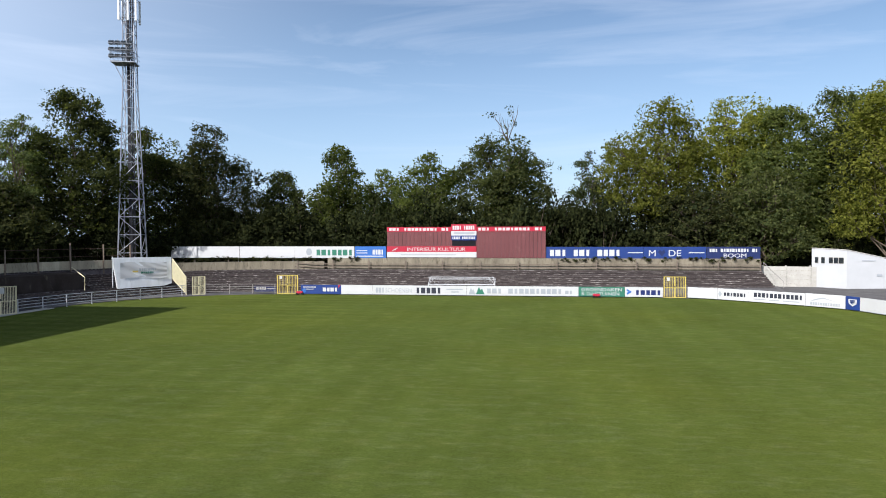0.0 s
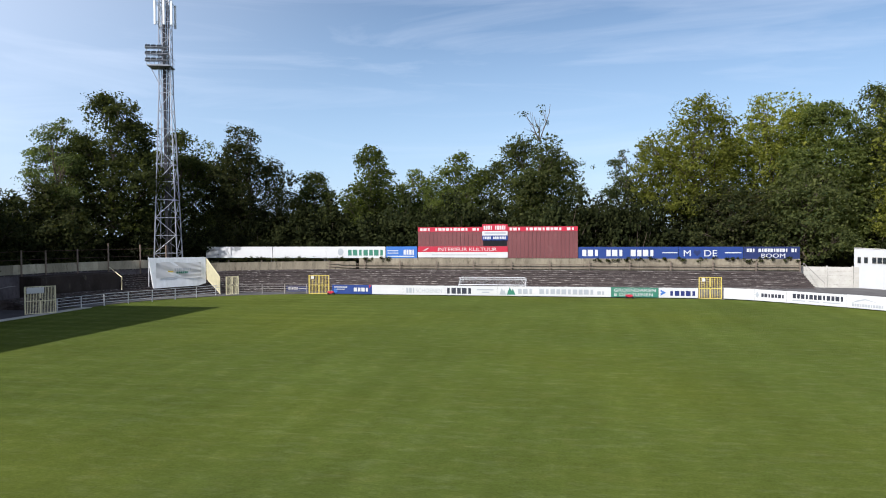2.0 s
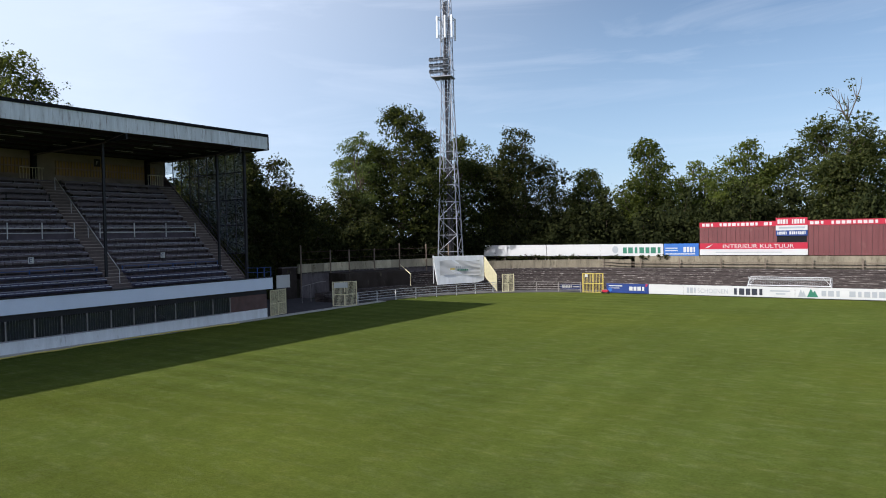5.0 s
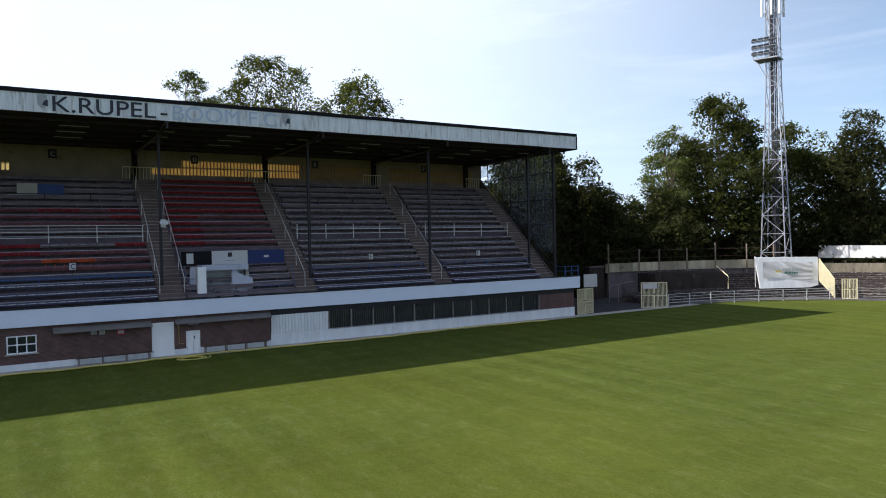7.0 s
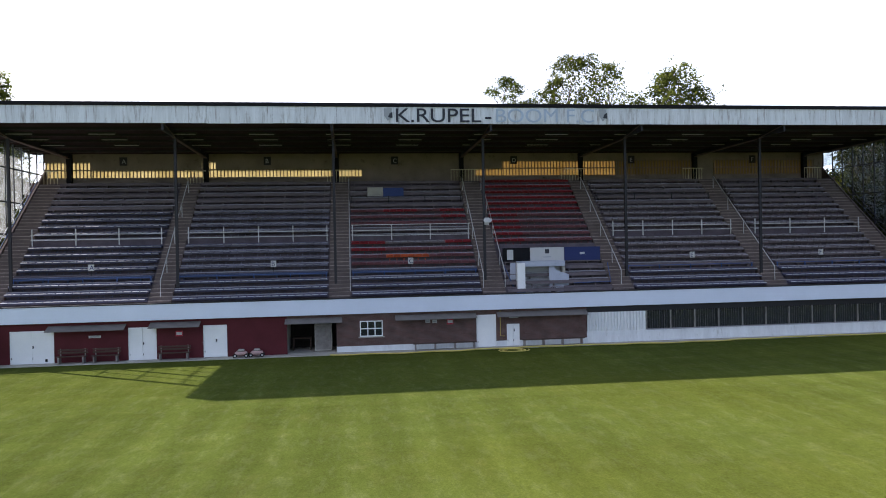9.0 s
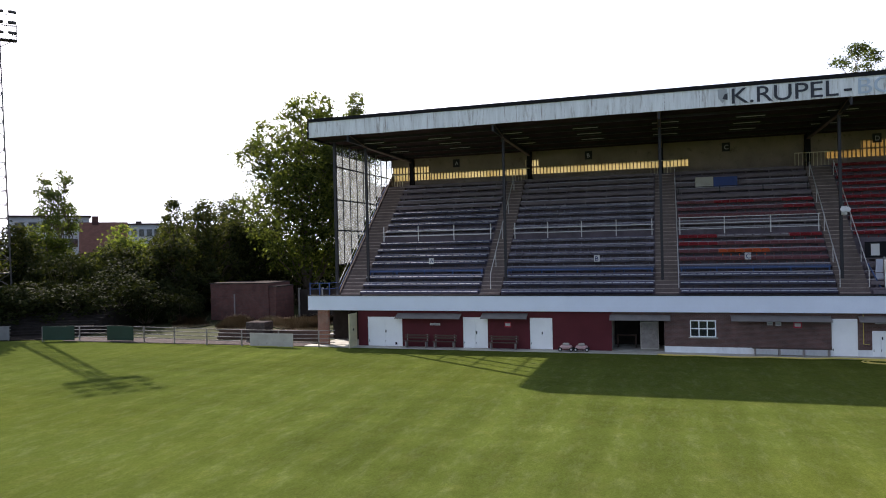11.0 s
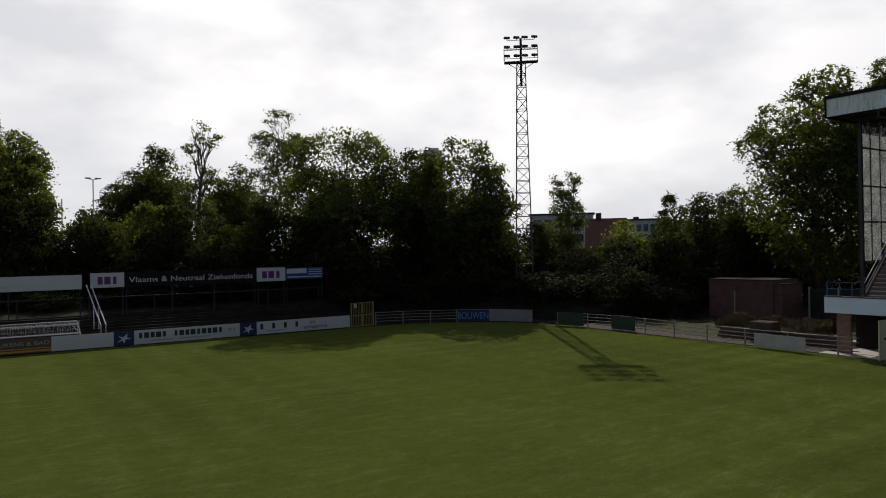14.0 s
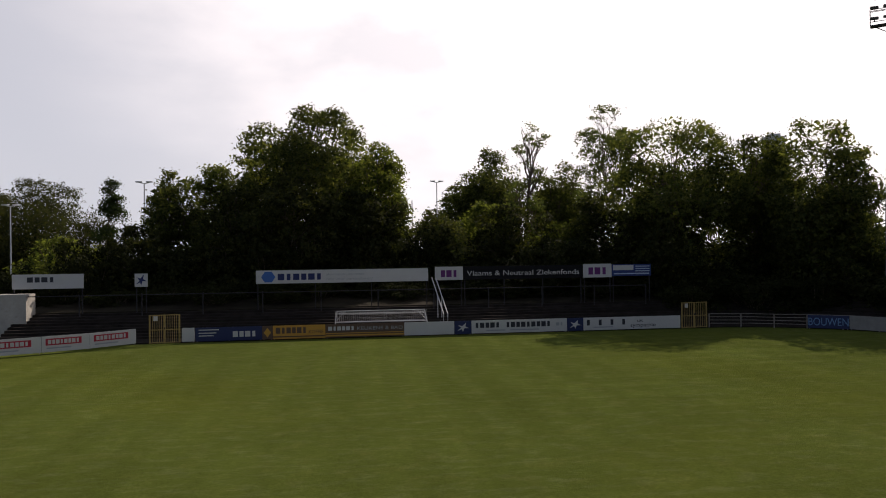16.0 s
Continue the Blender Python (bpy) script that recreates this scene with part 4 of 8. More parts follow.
def rail_fence(pts, label, rails=(0.35, 0.62, 0.89, 1.15), spacing=2.6, material=M_RAIL, post_h=1.17, group="fences round the pitch"):
    """A fence of upright posts and level bars along a line."""
    ob = thing("fence", label, "fence", group=group)
    line = [Vector((*p[:2], 0.0)) for p in pts]
    for h in rails:
        part("rail", tube([p + Vector((0, 0, h)) for p in line], 0.028, sides=6), material, ob)
    left = 0.0
    for a, b in zip(line, line[1:]):
        n, s = (b - a).length, left
        while s < n:
            p = a + (b - a) * s / n
            part("post", box(p.x - 0.035, p.x + 0.035, p.y - 0.035, p.y + 0.035, 0, post_h), material, ob)
            s += spacing
        left = s - n
    return ob


def v2(*pts):
    return [Vector(p) for p in pts]


rail_fence(v2((-47.4, 52.6), (-47.0, 55.0), (-46.3, 58.5), (-44.6, 62.1), (-42.7, 66.0), (-41.0, 70.2)), "galvanised steel rail fence curving round the pitch corner")
rail_fence(v2((-39.3, 71.2), (-37.0, 72.2), (-34.4, 72.6), (-31.6, 72.85)), "weathered steel rail fence behind the pitch corner", material=M_RAIL_OLD)
rail_fence(v2((-33.9, -61.0), (-37.2, -60.1), (-40.9, -58.05)), "dark steel rail fence at the shaded pitch corner", material=M_RAIL_OLD)
rail_fence(v2((-40.95, -58.1), (-43.5, -56.4), (-45.8, -52.8)), "dark steel rail fence behind the boards", material=M_RAIL_OLD)
rail_fence(v2((-45.8, -49.55), (-46.5, -47.0), (-46.85, -44.2), (-46.8, -41.6), (-46.2, -35.8), (-46.0, -31.0), (-45.95, -27.4), (-46.4, -24.6)), "weathered steel rail fence beside the stand", material=M_RAIL_OLD, spacing=3.0)


def cage_gate(p0, p1, height, material, label, notice=(0.32, 0.62, 0.45), bars_n=14, mesh_w=0.016, group="pitch gates"):
    """A gate of upright bars in a frame, two leaves."""
    m, w = upright(p0, p1)
    ob = thing("gate", label, "gate", m, group)
    fr = bmesh.new()
    for u in (0.03, w / 2, w - 0.03):
        box(u - 0.035, u + 0.035, -0.03, 0.03, 0.02, height, fr)
    for z in (0.08, height * 0.48, height - 0.04):
        box(0.03, w - 0.03, -0.025, 0.025, z - 0.03, z + 0.03, fr)
    part("gate_frame", fr, material, ob)
    for i in range(bars_n):
        u = 0.1 + (w - 0.2) * i / (bars_n - 1)
        part("bar", box(u - mesh_w, u + mesh_w, -0.012, 0.012, 0.08, height - 0.04), material, ob)
    if notice:
        part("notice", box(notice[0], notice[1], -0.05, -0.03, height - notice[2], height - 0.1), M_BOARD_WHITE, ob, "small white notice")
    part("latch", box(w / 2 - 0.06, w / 2 + 0.06, -0.06, -0.02, height * 0.5, height * 0.56), M_STEEL_DARK, ob)
    return ob


cage_gate((-31.45, 72.75), (-29.0, 72.75), 2.2, M_YELLOW, "yellow barred steel gate with a white notice")
cage_gate((10.85, 72.8), (13.05, 72.6), 2.25, M_YELLOW, "yellow barred steel gate with a white notice")
cage_gate((11.6, -60.3), (9.4, -60.55), 2.2, M_YELLOW_SHADED, "yellow barred steel gate in shade-darkened paint with a white notice")
cage_gate((-31.2, -60.6), (-33.7, -61.0), 2.2, M_YELLOW_SHADED, "yellow barred steel gate in shade-darkened paint with a white notice")
cage_gate((-48.1, 49.6), (-46.5, 51.4), 2.45, M_CREAM, "cream barred steel gate with a white notice beside the passage", notice=(0.16, 1.5, 0.62), bars_n=20, mesh_w=0.02)
cage_gate((-40.4, 70.3), (-39.3, 71.2), 2.1, M_CREAM, "cream barred steel gate beside the terrace stairs", notice=(), bars_n=10, mesh_w=0.025)


# ---- the grandstand ----
def brick_material(name, a, b, joint, plane="yz"):
    m = bpy.data.materials.new(name)
    m.use_nodes = True
    n, l = m.node_tree.nodes, m.node_tree.links
    bs = n["Principled BSDF"]
    bs.inputs["Roughness"].default_value = 0.85
    tc, sep, com, br = n.new("ShaderNodeTexCoord"), n.new("ShaderNodeSeparateXYZ"), n.new("ShaderNodeCombineXYZ"), n.new("ShaderNodeTexBrick")
    l.new(tc.outputs["Object"], sep.inputs[0])
    l.new(sep.outputs["Y" if plane == "yz" else "X"], com.inputs["X"])
    l.new(sep.outputs["Z"], com.inputs["Y"])
    l.new(com.outputs[0], br.inputs["Vector"])
    br.inputs["Color1"].default_value, br.inputs["Color2"].default_value, br.inputs["Mortar"].default_value = (*a, 1), (*b, 1), (*joint, 1)
    br.inputs["Scale"].default_value, br.inputs["Brick Width"].default_value, br.inputs["Row Height"].default_value = 1.0, 0.22, 0.072
    br.inputs["Mortar Size"].default_value = 0.008
    t, mx = n.new("ShaderNodeTexNoise"), n.new("ShaderNodeMixRGB")
    t.inputs["Scale"].default_value, t.inputs["Detail"].default_value = 1.6, 6.0
    l.new(tc.outputs["Object"], t.inputs["Vector"])
    mx.blend_type, mx.inputs["Fac"].default_value = "OVERLAY", 0.6
    l.new(br.outputs["Color"], mx.inputs["Color1"])
    l.new(t.outputs["Fac"], mx.inputs["Color2"])
    l.new(mx.outputs["Color"], bs.inputs["Base Color"])
    bp = n.new("ShaderNodeBump")
    bp.inputs["Strength"].default_value, bp.inputs["Distance"].default_value, bp.invert = 0.5, 0.01, True
    l.new(br.outputs["Fac"], bp.inputs["Height"])
    l.new(bp.outputs["Normal"], bs.inputs["Normal"])
    return m


M_BRICKWORK = brick_material("brown_brickwork", (0.115, 0.056, 0.048), (0.078, 0.038, 0.034), (0.13, 0.105, 0.098))
M_BRICK_RED = brick_material("red_brickwork", (0.22, 0.085, 0.055), (0.16, 0.06, 0.04), (0.25, 0.21, 0.18))

SY0, SY1 = -26.9, 40.8          # ends of the parapet
XF, XW = -46.98, -47.25         # face of the parapet, face of the wall under it
ROWS, DX, DZ, RX, RZ = 18, 0.56, 0.482, -48.35, 3.31
COLUMNS_Y = [-23.4 + 10.12 * k for k in range(7)]
row_x = lambda i: RX - DX * i
row_z = lambda i: RZ + DZ * i
rake_z = lambda x: 4.3 + 0.861 * (-49.5 - x)
M_SEAT_MIX = mat("worn_blue_grey_seat", (0.110, 0.106, 0.148), 0.5, 0.25, 0.5, 10, 0.05, island=0.25)
SECTIONS = {"A": (-23.6, -15.0), "B": (-13.4, -3.7), "C": (-2.1, 6.5), "D": (8.3, 15.6), "E": (17.3, 26.9), "F": (28.7, 37.6)}
AISLES = [(-15.0, -13.4), (-3.7, -2.1), (6.5, 8.3), (15.6, 17.3), (26.9, 28.7)]

stand = thing("grandstand", "long roofed football grandstand with steep seats and streaked white fascia", "grandstand")
VOM = (9.45, 12.4)              # the players' way in, cut into the lower rows
VOM_ROWS = 6

# parapet and floor slab
part("parapet", box(XW, XF, SY0, SY1, 2.48, 3.46, bevel=0.015), M_LEDGE, stand, "smooth pale grey-white parapet")
part("parapet_cap", box(XW - 0.03, XF + 0.03, SY0 - 0.02, SY1 + 0.02, 3.46, 3.52), M_STEEL_DARK, stand)
part("slab", box(-60.0, XW, SY0, SY1, 2.5, 2.8), M_CONCRETE, stand)

# steps
M_EDGE = mat("worn_stair_edge", (0.24, 0.20, 0.18), 0.8, 0.4, 1.5, 14, 0.2, per=0.3)
for i in range(ROWS):
    x1, z1 = row_x(i), row_z(i)
    runs = [(-25.2, 39.15)] if i >= VOM_ROWS else [(-25.2, VOM[0]), (VOM[1], 39.15)]
    for a, b in runs:
        part("step", box(x1 - DX - (0.02 if i < ROWS - 1 else 0.5), x1, a, b, max(2.8, z1 - DZ - 0.25), z1), M_TREAD, stand)
for y0, y1, mm in [(-25.15, -23.65, M_TREAD_BROWN), (37.65, 39.1, M_TREAD_BROWN)] + [(a + 0.1, b - 0.1, M_TREAD_BROWN) for a, b in AISLES]:
    for i in range(ROWS):
        for h in (0, 1):
            part("stair_tread", box(row_x(i) - DX * (0.5 + 0.5 * h) + 0.0, row_x(i) - DX * 0.5 * h + 0.006, y0, y1, row_z(i) + DZ * 0.5 * h - 0.215, row_z(i) + DZ * 0.5 * h + 0.014), mm, stand)
            part("tread_edge", box(row_x(i) - DX * 0.5 * h - 0.05, row_x(i) - DX * 0.5 * h + 0.012, y0 + 0.02, y1 - 0.02, row_z(i) + DZ * 0.5 * h - 0.03, row_z(i) + DZ * 0.5 * h + 0.02), M_EDGE, stand)
ZB = row_z(ROWS - 1)
part("rear_walkway", box(-59.6, row_x(ROWS - 1) - DX, -25.2, 39.15, ZB - 0.4, ZB + 0.35), M_TREAD, stand)


def seat_row(y0, y1, kind):
    """A row of seats or planks in its own place: front lip at x 0, riser behind, floor at 0."""
    bm = bmesh.new()
    w = y1 - y0
    if kind == "plank":
        box(-0.34, 0.0, 0, w, 0.33, 0.375, bm)
        box(-0.05, -0.015, 0, w, 0.16, 0.33, bm)
        for u in np.arange(0.3, w, 1.5):
            box(-0.30, -0.06, u, u + 0.06, 0.0, 0.33, bm)
        return bm
    n = max(1, int(w / 0.5))
    p = w / n
    for k in range(n):
        a, b = k * p + 0.012, (k + 1) * p - 0.012
        c = (a + b) / 2
        # a moulded shell: rounded lip, dished pan, raised back
        prof = [(-0.05, 0.22), (0.0, 0.33), (0.015, 0.36), (-0.02, 0.385), (-0.18, 0.365), (-0.33, 0.38), (-0.38, 0.40), (-0.41, 0.44), (-0.425, 0.44), (-0.40, 0.22)]
        for e, f, s in ((a, b, 1.0),):
            left, right = [bm.verts.new((x, e + (0.05 if z > 0.345 and x > -0.3 else 0), z)) for x, z in prof], [bm.verts.new((x, f - (0.05 if z > 0.345 and x > -0.3 else 0), z)) for x, z in prof]
            for j in range(len(prof)):
                q = (j + 1) % len(prof)
                face = bm.faces.new((left[j], left[q], right[q], right[j]))
                # lip and front of the pan get the lighter, sky-lit material
                face.material_index = 1 if j in (1, 2, 3) else 0
            bm.faces.new(left[::-1])
            bm.faces.new(right)
        box(-0.34, -0.26, c - 0.03, c + 0.03, 0.0, 0.12, bm)
    return bm


def row_look(sec, i):
    """What the row carries: stretches of (share of the width, kind, material)."""
    if sec == "D":
        if i < VOM_ROWS + 1:
            return [(1.0, "plank", M_SEAT_GREY)] if i < VOM_ROWS - 1 else []
        if i < 12:
            return [(0.3, "seat", M_SEAT_RED), (0.7, "seat", M_SEAT_DULL)]
        return [(1.0, "seat", M_SEAT_RED)]
    if i == 8:
        return []
    if sec == "C":
        if i < 3:
            return [(1.0, "seat", M_SEAT)]
        if i == 3:
            return [(1.0, "plank", M_SEAT_DARK)]
        return {4: [(1.0, "seat", M_SEAT_DULL)], 5: [(0.28, "seat", M_SEAT_DULL), (0.35, "seat", M_SEAT_ORANGE), (0.37, "seat", M_SEAT_DULL)],
                6: [(0.28, "seat", M_SEAT_RED), (0.72, "seat", M_SEAT_DULL)], 7: [(0.28, "seat", M_SEAT_RED), (0.5, "seat", M_SEAT_GREY), (0.22, "seat", M_SEAT_RED)],
                9: [(1.0, "plank", M_SEAT_GREY)], 10: [(1.0, "seat", M_SEAT_DULL)], 11: [(0.78, "seat", M_SEAT_DULL), (0.22, "seat", M_SEAT_RED)],
                12: [(0.28, "seat", M_SEAT_DULL), (0.3, "seat", M_SEAT_RED), (0.2, "seat", M_SEAT_DULL), (0.22, "seat", M_SEAT_RED)]}.get(i, [(1.0, "plank", M_SEAT_GREY)])
    if i == 3:
        return [(1.0, "plank", M_SEAT_DARK if sec in "AB" else M_SEAT_GREY)]
    if i >= 13:
        return [(1.0, "plank", M_SEAT_GREY)]
    if sec == "A":
        return [(1.0, "seat", M_SEAT)]
    if i < 3:
        return [(1.0, "seat", M_SEAT)]
    return [(1.0, "seat", M_SEAT_GREY if sec in "EF" else M_SEAT_MIX)]


SEAT_LABEL = {"red_seat": "faded red plastic seats", "dull_red_seat": "dull brown-red seats", "faded_orange_seat": "faded orange seats"}
ROW_MESH = {}
for sec, (y0, y1) in SECTIONS.items():
    for i in range(ROWS):
        y = y0
        for share, kind, mm in row_look(sec, i):
            w = (y1 - y0) * share
            if kind == "seat" and i < 3:
                n = max(1, int(w / 0.5))
                for k in range(n):
                    key = ("one", mm)
                    if key not in ROW_MESH:
                        ROW_MESH[key] = part("seat", seat_row(0, 0.53, "seat"), [mm, M_SEAT_LIP], stand)
                        ob = ROW_MESH[key]
                    else:
                        ob = new("seat", ROW_MESH[key].data)
                        ob.parent = stand
                    ob.location = (row_x(i) - 0.12, y + k * w / n, row_z(i))
            else:
                key = (round(w, 2), kind, mm)
                if key not in ROW_MESH:
                    # grey and mixed seats use the nosing tone as their lit lip
                    ob = part("bench" if kind == "plank" else "seating", seat_row(0, w, kind), [mm, M_SEAT_LIP if mm is M_SEAT else M_NOSING if mm in (M_SEAT_GREY, M_SEAT_MIX) else mm], stand)
                    ROW_MESH[key] = ob
                else:
                    ob = new(ROW_MESH[key].name.split(".")[0], ROW_MESH[key].data)
                    ob.parent = stand
                ob.location = (row_x(i) - 0.12, y, row_z(i))
                if kind == "seat":
                    tagged(ob, SEAT_LABEL.get(mm.name, "weathered grey-blue seats"), kind="stuff")
            y += w
        if row_look(sec, i):
            part("nosing", box(row_x(i) - 0.03, row_x(i) + 0.004, y0 - 0.05, y1 + 0.05, row_z(i) - 0.055, row_z(i) + 0.004), M_NOSING if (i + ord(sec)) % 3 else M_SEAT_GREY, stand)

# level barriers: posts and bars
def barrier(y0, y1, i, height, bars_at, step, paint):
    x, z = row_x(i) - 0.1, row_z(i)
    n = max(2, round((y1 - y0) / step) + 1)
    for k in range(n):
        y = y0 + 0.1 + (y1 - y0 - 0.2) * k / (n - 1)
        part("barrier_post", box(x - 0.03, x + 0.03, y - 0.03, y + 0.03, z, z + height), paint, stand)
    for h in bars_at:
        part("barrier_rail", box(x - 0.02, x + 0.02, y0, y1, z + h - 0.022, z + h + 0.022), paint, stand)


for sec in "ABCEF":
    y0, y1 = SECTIONS[sec]
    barrier(y0, y1, 8, 1.15, (0.35, 0.72, 1.12) if sec == "C" else (0.40, 0.75), 2.6, M_RAIL)
for sec in "CE":
    barrier(*SECTIONS[sec], 14, 0.55, (0.5,), 2.9, M_STEEL_DARK)
for sec in "ABCEF":
    barrier(*SECTIONS[sec], 3, 0.30, (0.25,), 2.4, M_RAIL_BLUE)
for y in (-14.2, -2.2, 6.7, 8.2, 16.4, 27.8):
    lo, hi = (1, 16)
    pts = [(row_x(lo), y, row_z(lo) + 0.02), (row_x(lo), y, row_z(lo) + 1.0), (row_x(hi), y, row_z(hi) + 1.0), (row_x(hi), y, row_z(hi) + 0.02)]
    part("handrail", tube(pts, 0.03, sides=6), M_RAIL, stand)
    for k in range(4, 16, 4):
        part("handrail_post", tube([(row_x(k), y, row_z(k)), (row_x(k), y, rake_z(row_x(k)) + 0.95)], 0.022), M_RAIL, stand)
for y in (-25.15, 39.1):
    for h in (0.55, 1.0):
        part("handrail", tube([(row_x(0), y, row_z(0) + h), (row_x(17), y, row_z(17) + h)], 0.032), M_STEEL_DARK if y > 0 else M_RAIL_BLUE if h < 0.9 else M_RAIL, stand)

# the letter plates of the seat blocks
for sec, y in (("A", -18.83), ("B", -7.28), ("C", 1.92), ("E", 22.3), ("F", 32.37)):
    x, z = -50.28, 5.70
    plate = part("block_plate", box(x - 0.02, x, y - 0.18, y + 0.18, z - 0.21, z + 0.21), M_BOARD_WHITE, stand, "white plate with a blue letter")
    part("plate_post", tube([(x - 0.03, y, z - 0.55), (x - 0.03, y, z - 0.2)], 0.02), M_STEEL_DARK, stand)
    lt = part("letter", lettering(sec, 0.31), M_INK_BLUE, plate)
    lt.matrix_basis = upright((x + 0.004, y - 0.11), (x + 0.004, y + 0.11), z - 0.15)[0]

# columns, beams, roof
M_FLANGE = mat("faded_brown_steel", (0.17, 0.125, 0.115), 0.7, 0.3, 1.5, 15, 0.1)
for y in COLUMNS_Y:
    x = -49.6
    part("column", box(x - 0.075, x + 0.075, y - 0.085, y + 0.085, rake_z(x) - 0.6, 14.3), M_STEEL_DARK, stand)
    part("beam", box(-59.4, -46.6, y - 0.06, y + 0.06, 14.0, 14.42), M_STEEL_DARK, stand)
    part("rear_column", box(-59.45, -59.1, y - 0.18, y + 0.18, ZB, 14.2), M_BLACK, stand)
    part("beam_flange", prism([(-46.52, 14.42), (-49.6, 13.95), (-59.1, 13.86), (-59.1, 13.90), (-49.6, 13.99), (-46.52, 14.46)], 0.22), M_FLANGE, stand, "pale lower flange of the roof beam").location = (0, y - 0.11, 0)
RY0, RY1 = -26.2, 40.05
roof = part("roof", prism([(-46.5, 14.5), (-46.5, 15.5), (-59.9, 14.95), (-59.9, 14.25)], RY1 - RY0), M_SOFFIT, stand, "dark sheet roof")
roof.location = (0, RY0, 0)
n_pan = 34
for k in range(n_pan):
    a, b = RY0 - 0.05 + (RY1 - RY0 + 0.1) * k / n_pan, RY0 - 0.05 + (RY1 - RY0 + 0.1) * (k + 1) / n_pan
    dz = 0.008 * math.sin(k * 2.1) + 0.006 * math.sin(k * 5.3)
    part("fascia_panel", box(-46.5, -46.44 + 0.008 * math.sin(k * 3.7), a + 0.006, b - 0.006, 14.42 + dz, 15.47), M_FASCIA, stand)
part("roof_edge", box(-47.0, -46.38, RY0 - 0.12, RY1 + 0.12, 15.47, 15.70), M_BLACK, stand, "black roof edge trim")
part("roof_edge", box(-59.9, -46.38, RY0 - 0.14, RY0 - 0.06, 14.35, 15.5), M_BLACK, stand)
part("roof_edge", box(-59.9, -46.38, RY1 + 0.06, RY1 + 0.14, 14.35, 15.5), M_BLACK, stand)
for text, y0, w, mm in (("K.RUPEL", 0.85, 5.45, M_INK), ("-", 6.55, 0.4, M_INK), ("BOOM F.C", 7.25, 6.5, M_INK_PALEBLUE)):
    print_text(text, 0.9, w, mm, stand, upright((-46.40, y0), (-46.40, y0 + w), 14.52)[0], bold=0.006 if mm is M_INK else 0.0)
for y in (0.35, 14.35):
    em = part("emblem", prism([(a * 0.5, c * 0.8) for a, c in SHIELD], -0.01), M_INK_GREY, stand, "small faded shield emblem")
    em.matrix_basis = upright((-46.405, y - 0.25), (-46.405, y + 0.25), 14.58)[0]
    em = part("emblem", prism([(a * 0.28, c * 0.4) for a, c in ((0, 0.2), (1, 0), (1, 1), (0.4, 0.8))], -0.015), M_INK, stand)
    em.matrix_basis = upright((-46.40, y), (-46.40, y + 0.25), 14.75)[0]

# purlins and lamps under the roof
for x in (-48.2, -50.4, -52.7, -55.0, -57.3):
    z = 14.5 - (-46.5 - x) * 0.018
    part("purlin", box(x - 0.05, x + 0.05, RY0 + 0.3, RY1 - 0.3, z - 0.19, z - 0.03), M_STEEL_DARK, stand)
for x in (-49.2, -51.6, -54.2):
    for k in range(13):
        y = -22.6 + 4.95 * k
        lamp = thing("ceiling_lamp", "slim white fluorescent lamp under the stand roof", "lamp", pose(x, y, 14.16), "lamps under the roof")
        part("housing", box(-0.04, 0.04, -0.85, 0.85, 0.04, 0.16), M_STEEL_DARK, lamp)
        part("lamp_tube", tube([(0, -0.8, 0.025), (0, 0.8, 0.025)], 0.025), M_TUBE, lamp)

# rear wall with its slit lights
rear = part("rear_wall", box(-59.75, -59.5, -25.3, 39.25, ZB, 12.42), M_BACKWALL, stand, "yellowed rear wall with slit windows")
part("rear_wall", box(-59.75, -59.5, -25.3, 39.25, 13.62, 14.35), M_BACKWALL, stand)
OPEN = [(-25.3, -21.9, 1), (-21.9, -13.7, 0), (-13.7, -12.6, 1), (-12.6, -1.1, 0), (8.1, 10.4, 0), (10.4, 20.2, 1), (20.4, 27.4, 2), (29.0, 38.4, 2)]
closed = [(-1.1, 8.1), (20.2, 20.4), (27.4, 29.0), (38.4, 39.25)]
for a, b in closed:
    part("rear_wall", box(-59.75, -59.5, a, b, 12.42, 13.62), M_BACKWALL, stand)
SLAT = bmesh.new()
box(-59.58, -59.52, -0.04, 0.04, 0, 0.56, SLAT)
slat_me = bpy.data.meshes.new("slat")
SLAT.to_mesh(slat_me)
SLAT.free()
slat_me.materials.append(M_BACKWALL)
for a, b, tall in OPEN:
    part("yellow_sheet", box(-59.68, -59.66, a, b, 12.42, 13.62 if tall else 12.98), M_DULL_SHEET if tall == 2 else M_BROWN_SHEET if a > 5 else M_YELLOW_SHEET, stand, "tinted translucent sheet in the rear wall")
    if not tall:
        part("rear_wall", box(-59.75, -59.5, a, b, 12.98, 13.62), M_BACKWALL, stand)
    else:
        part("rail", box(-59.65, -59.52, a, b, 12.96, 13.06), M_BACKWALL, stand)
    y = a + 0.12
    while y < b:
        for z in ((12.42, 13.06) if tall else (12.42,)):
            s = new("slat", slat_me)
            s.parent = stand
            s.location = (0, y, z)
        y += 0.27
for k, (sec, y) in enumerate((("A", -19.5), ("B", -8.6), ("C", 1.5), ("D", 11.4), ("E", 21.6), ("F", 32.6))):
    pl = part("hanging_plate", box(-59.45, -59.40, y - 0.28, y + 0.28, 13.35, 14.0), M_STEEL_DARK, stand, "small dark hanging plate with a pale letter")
    lt = part("letter", lettering(sec, 0.34), M_RAIL, pl)
    lt.matrix_basis = upright((-59.395, y - 0.12), (-59.395, y + 0.12), 13.5)[0]
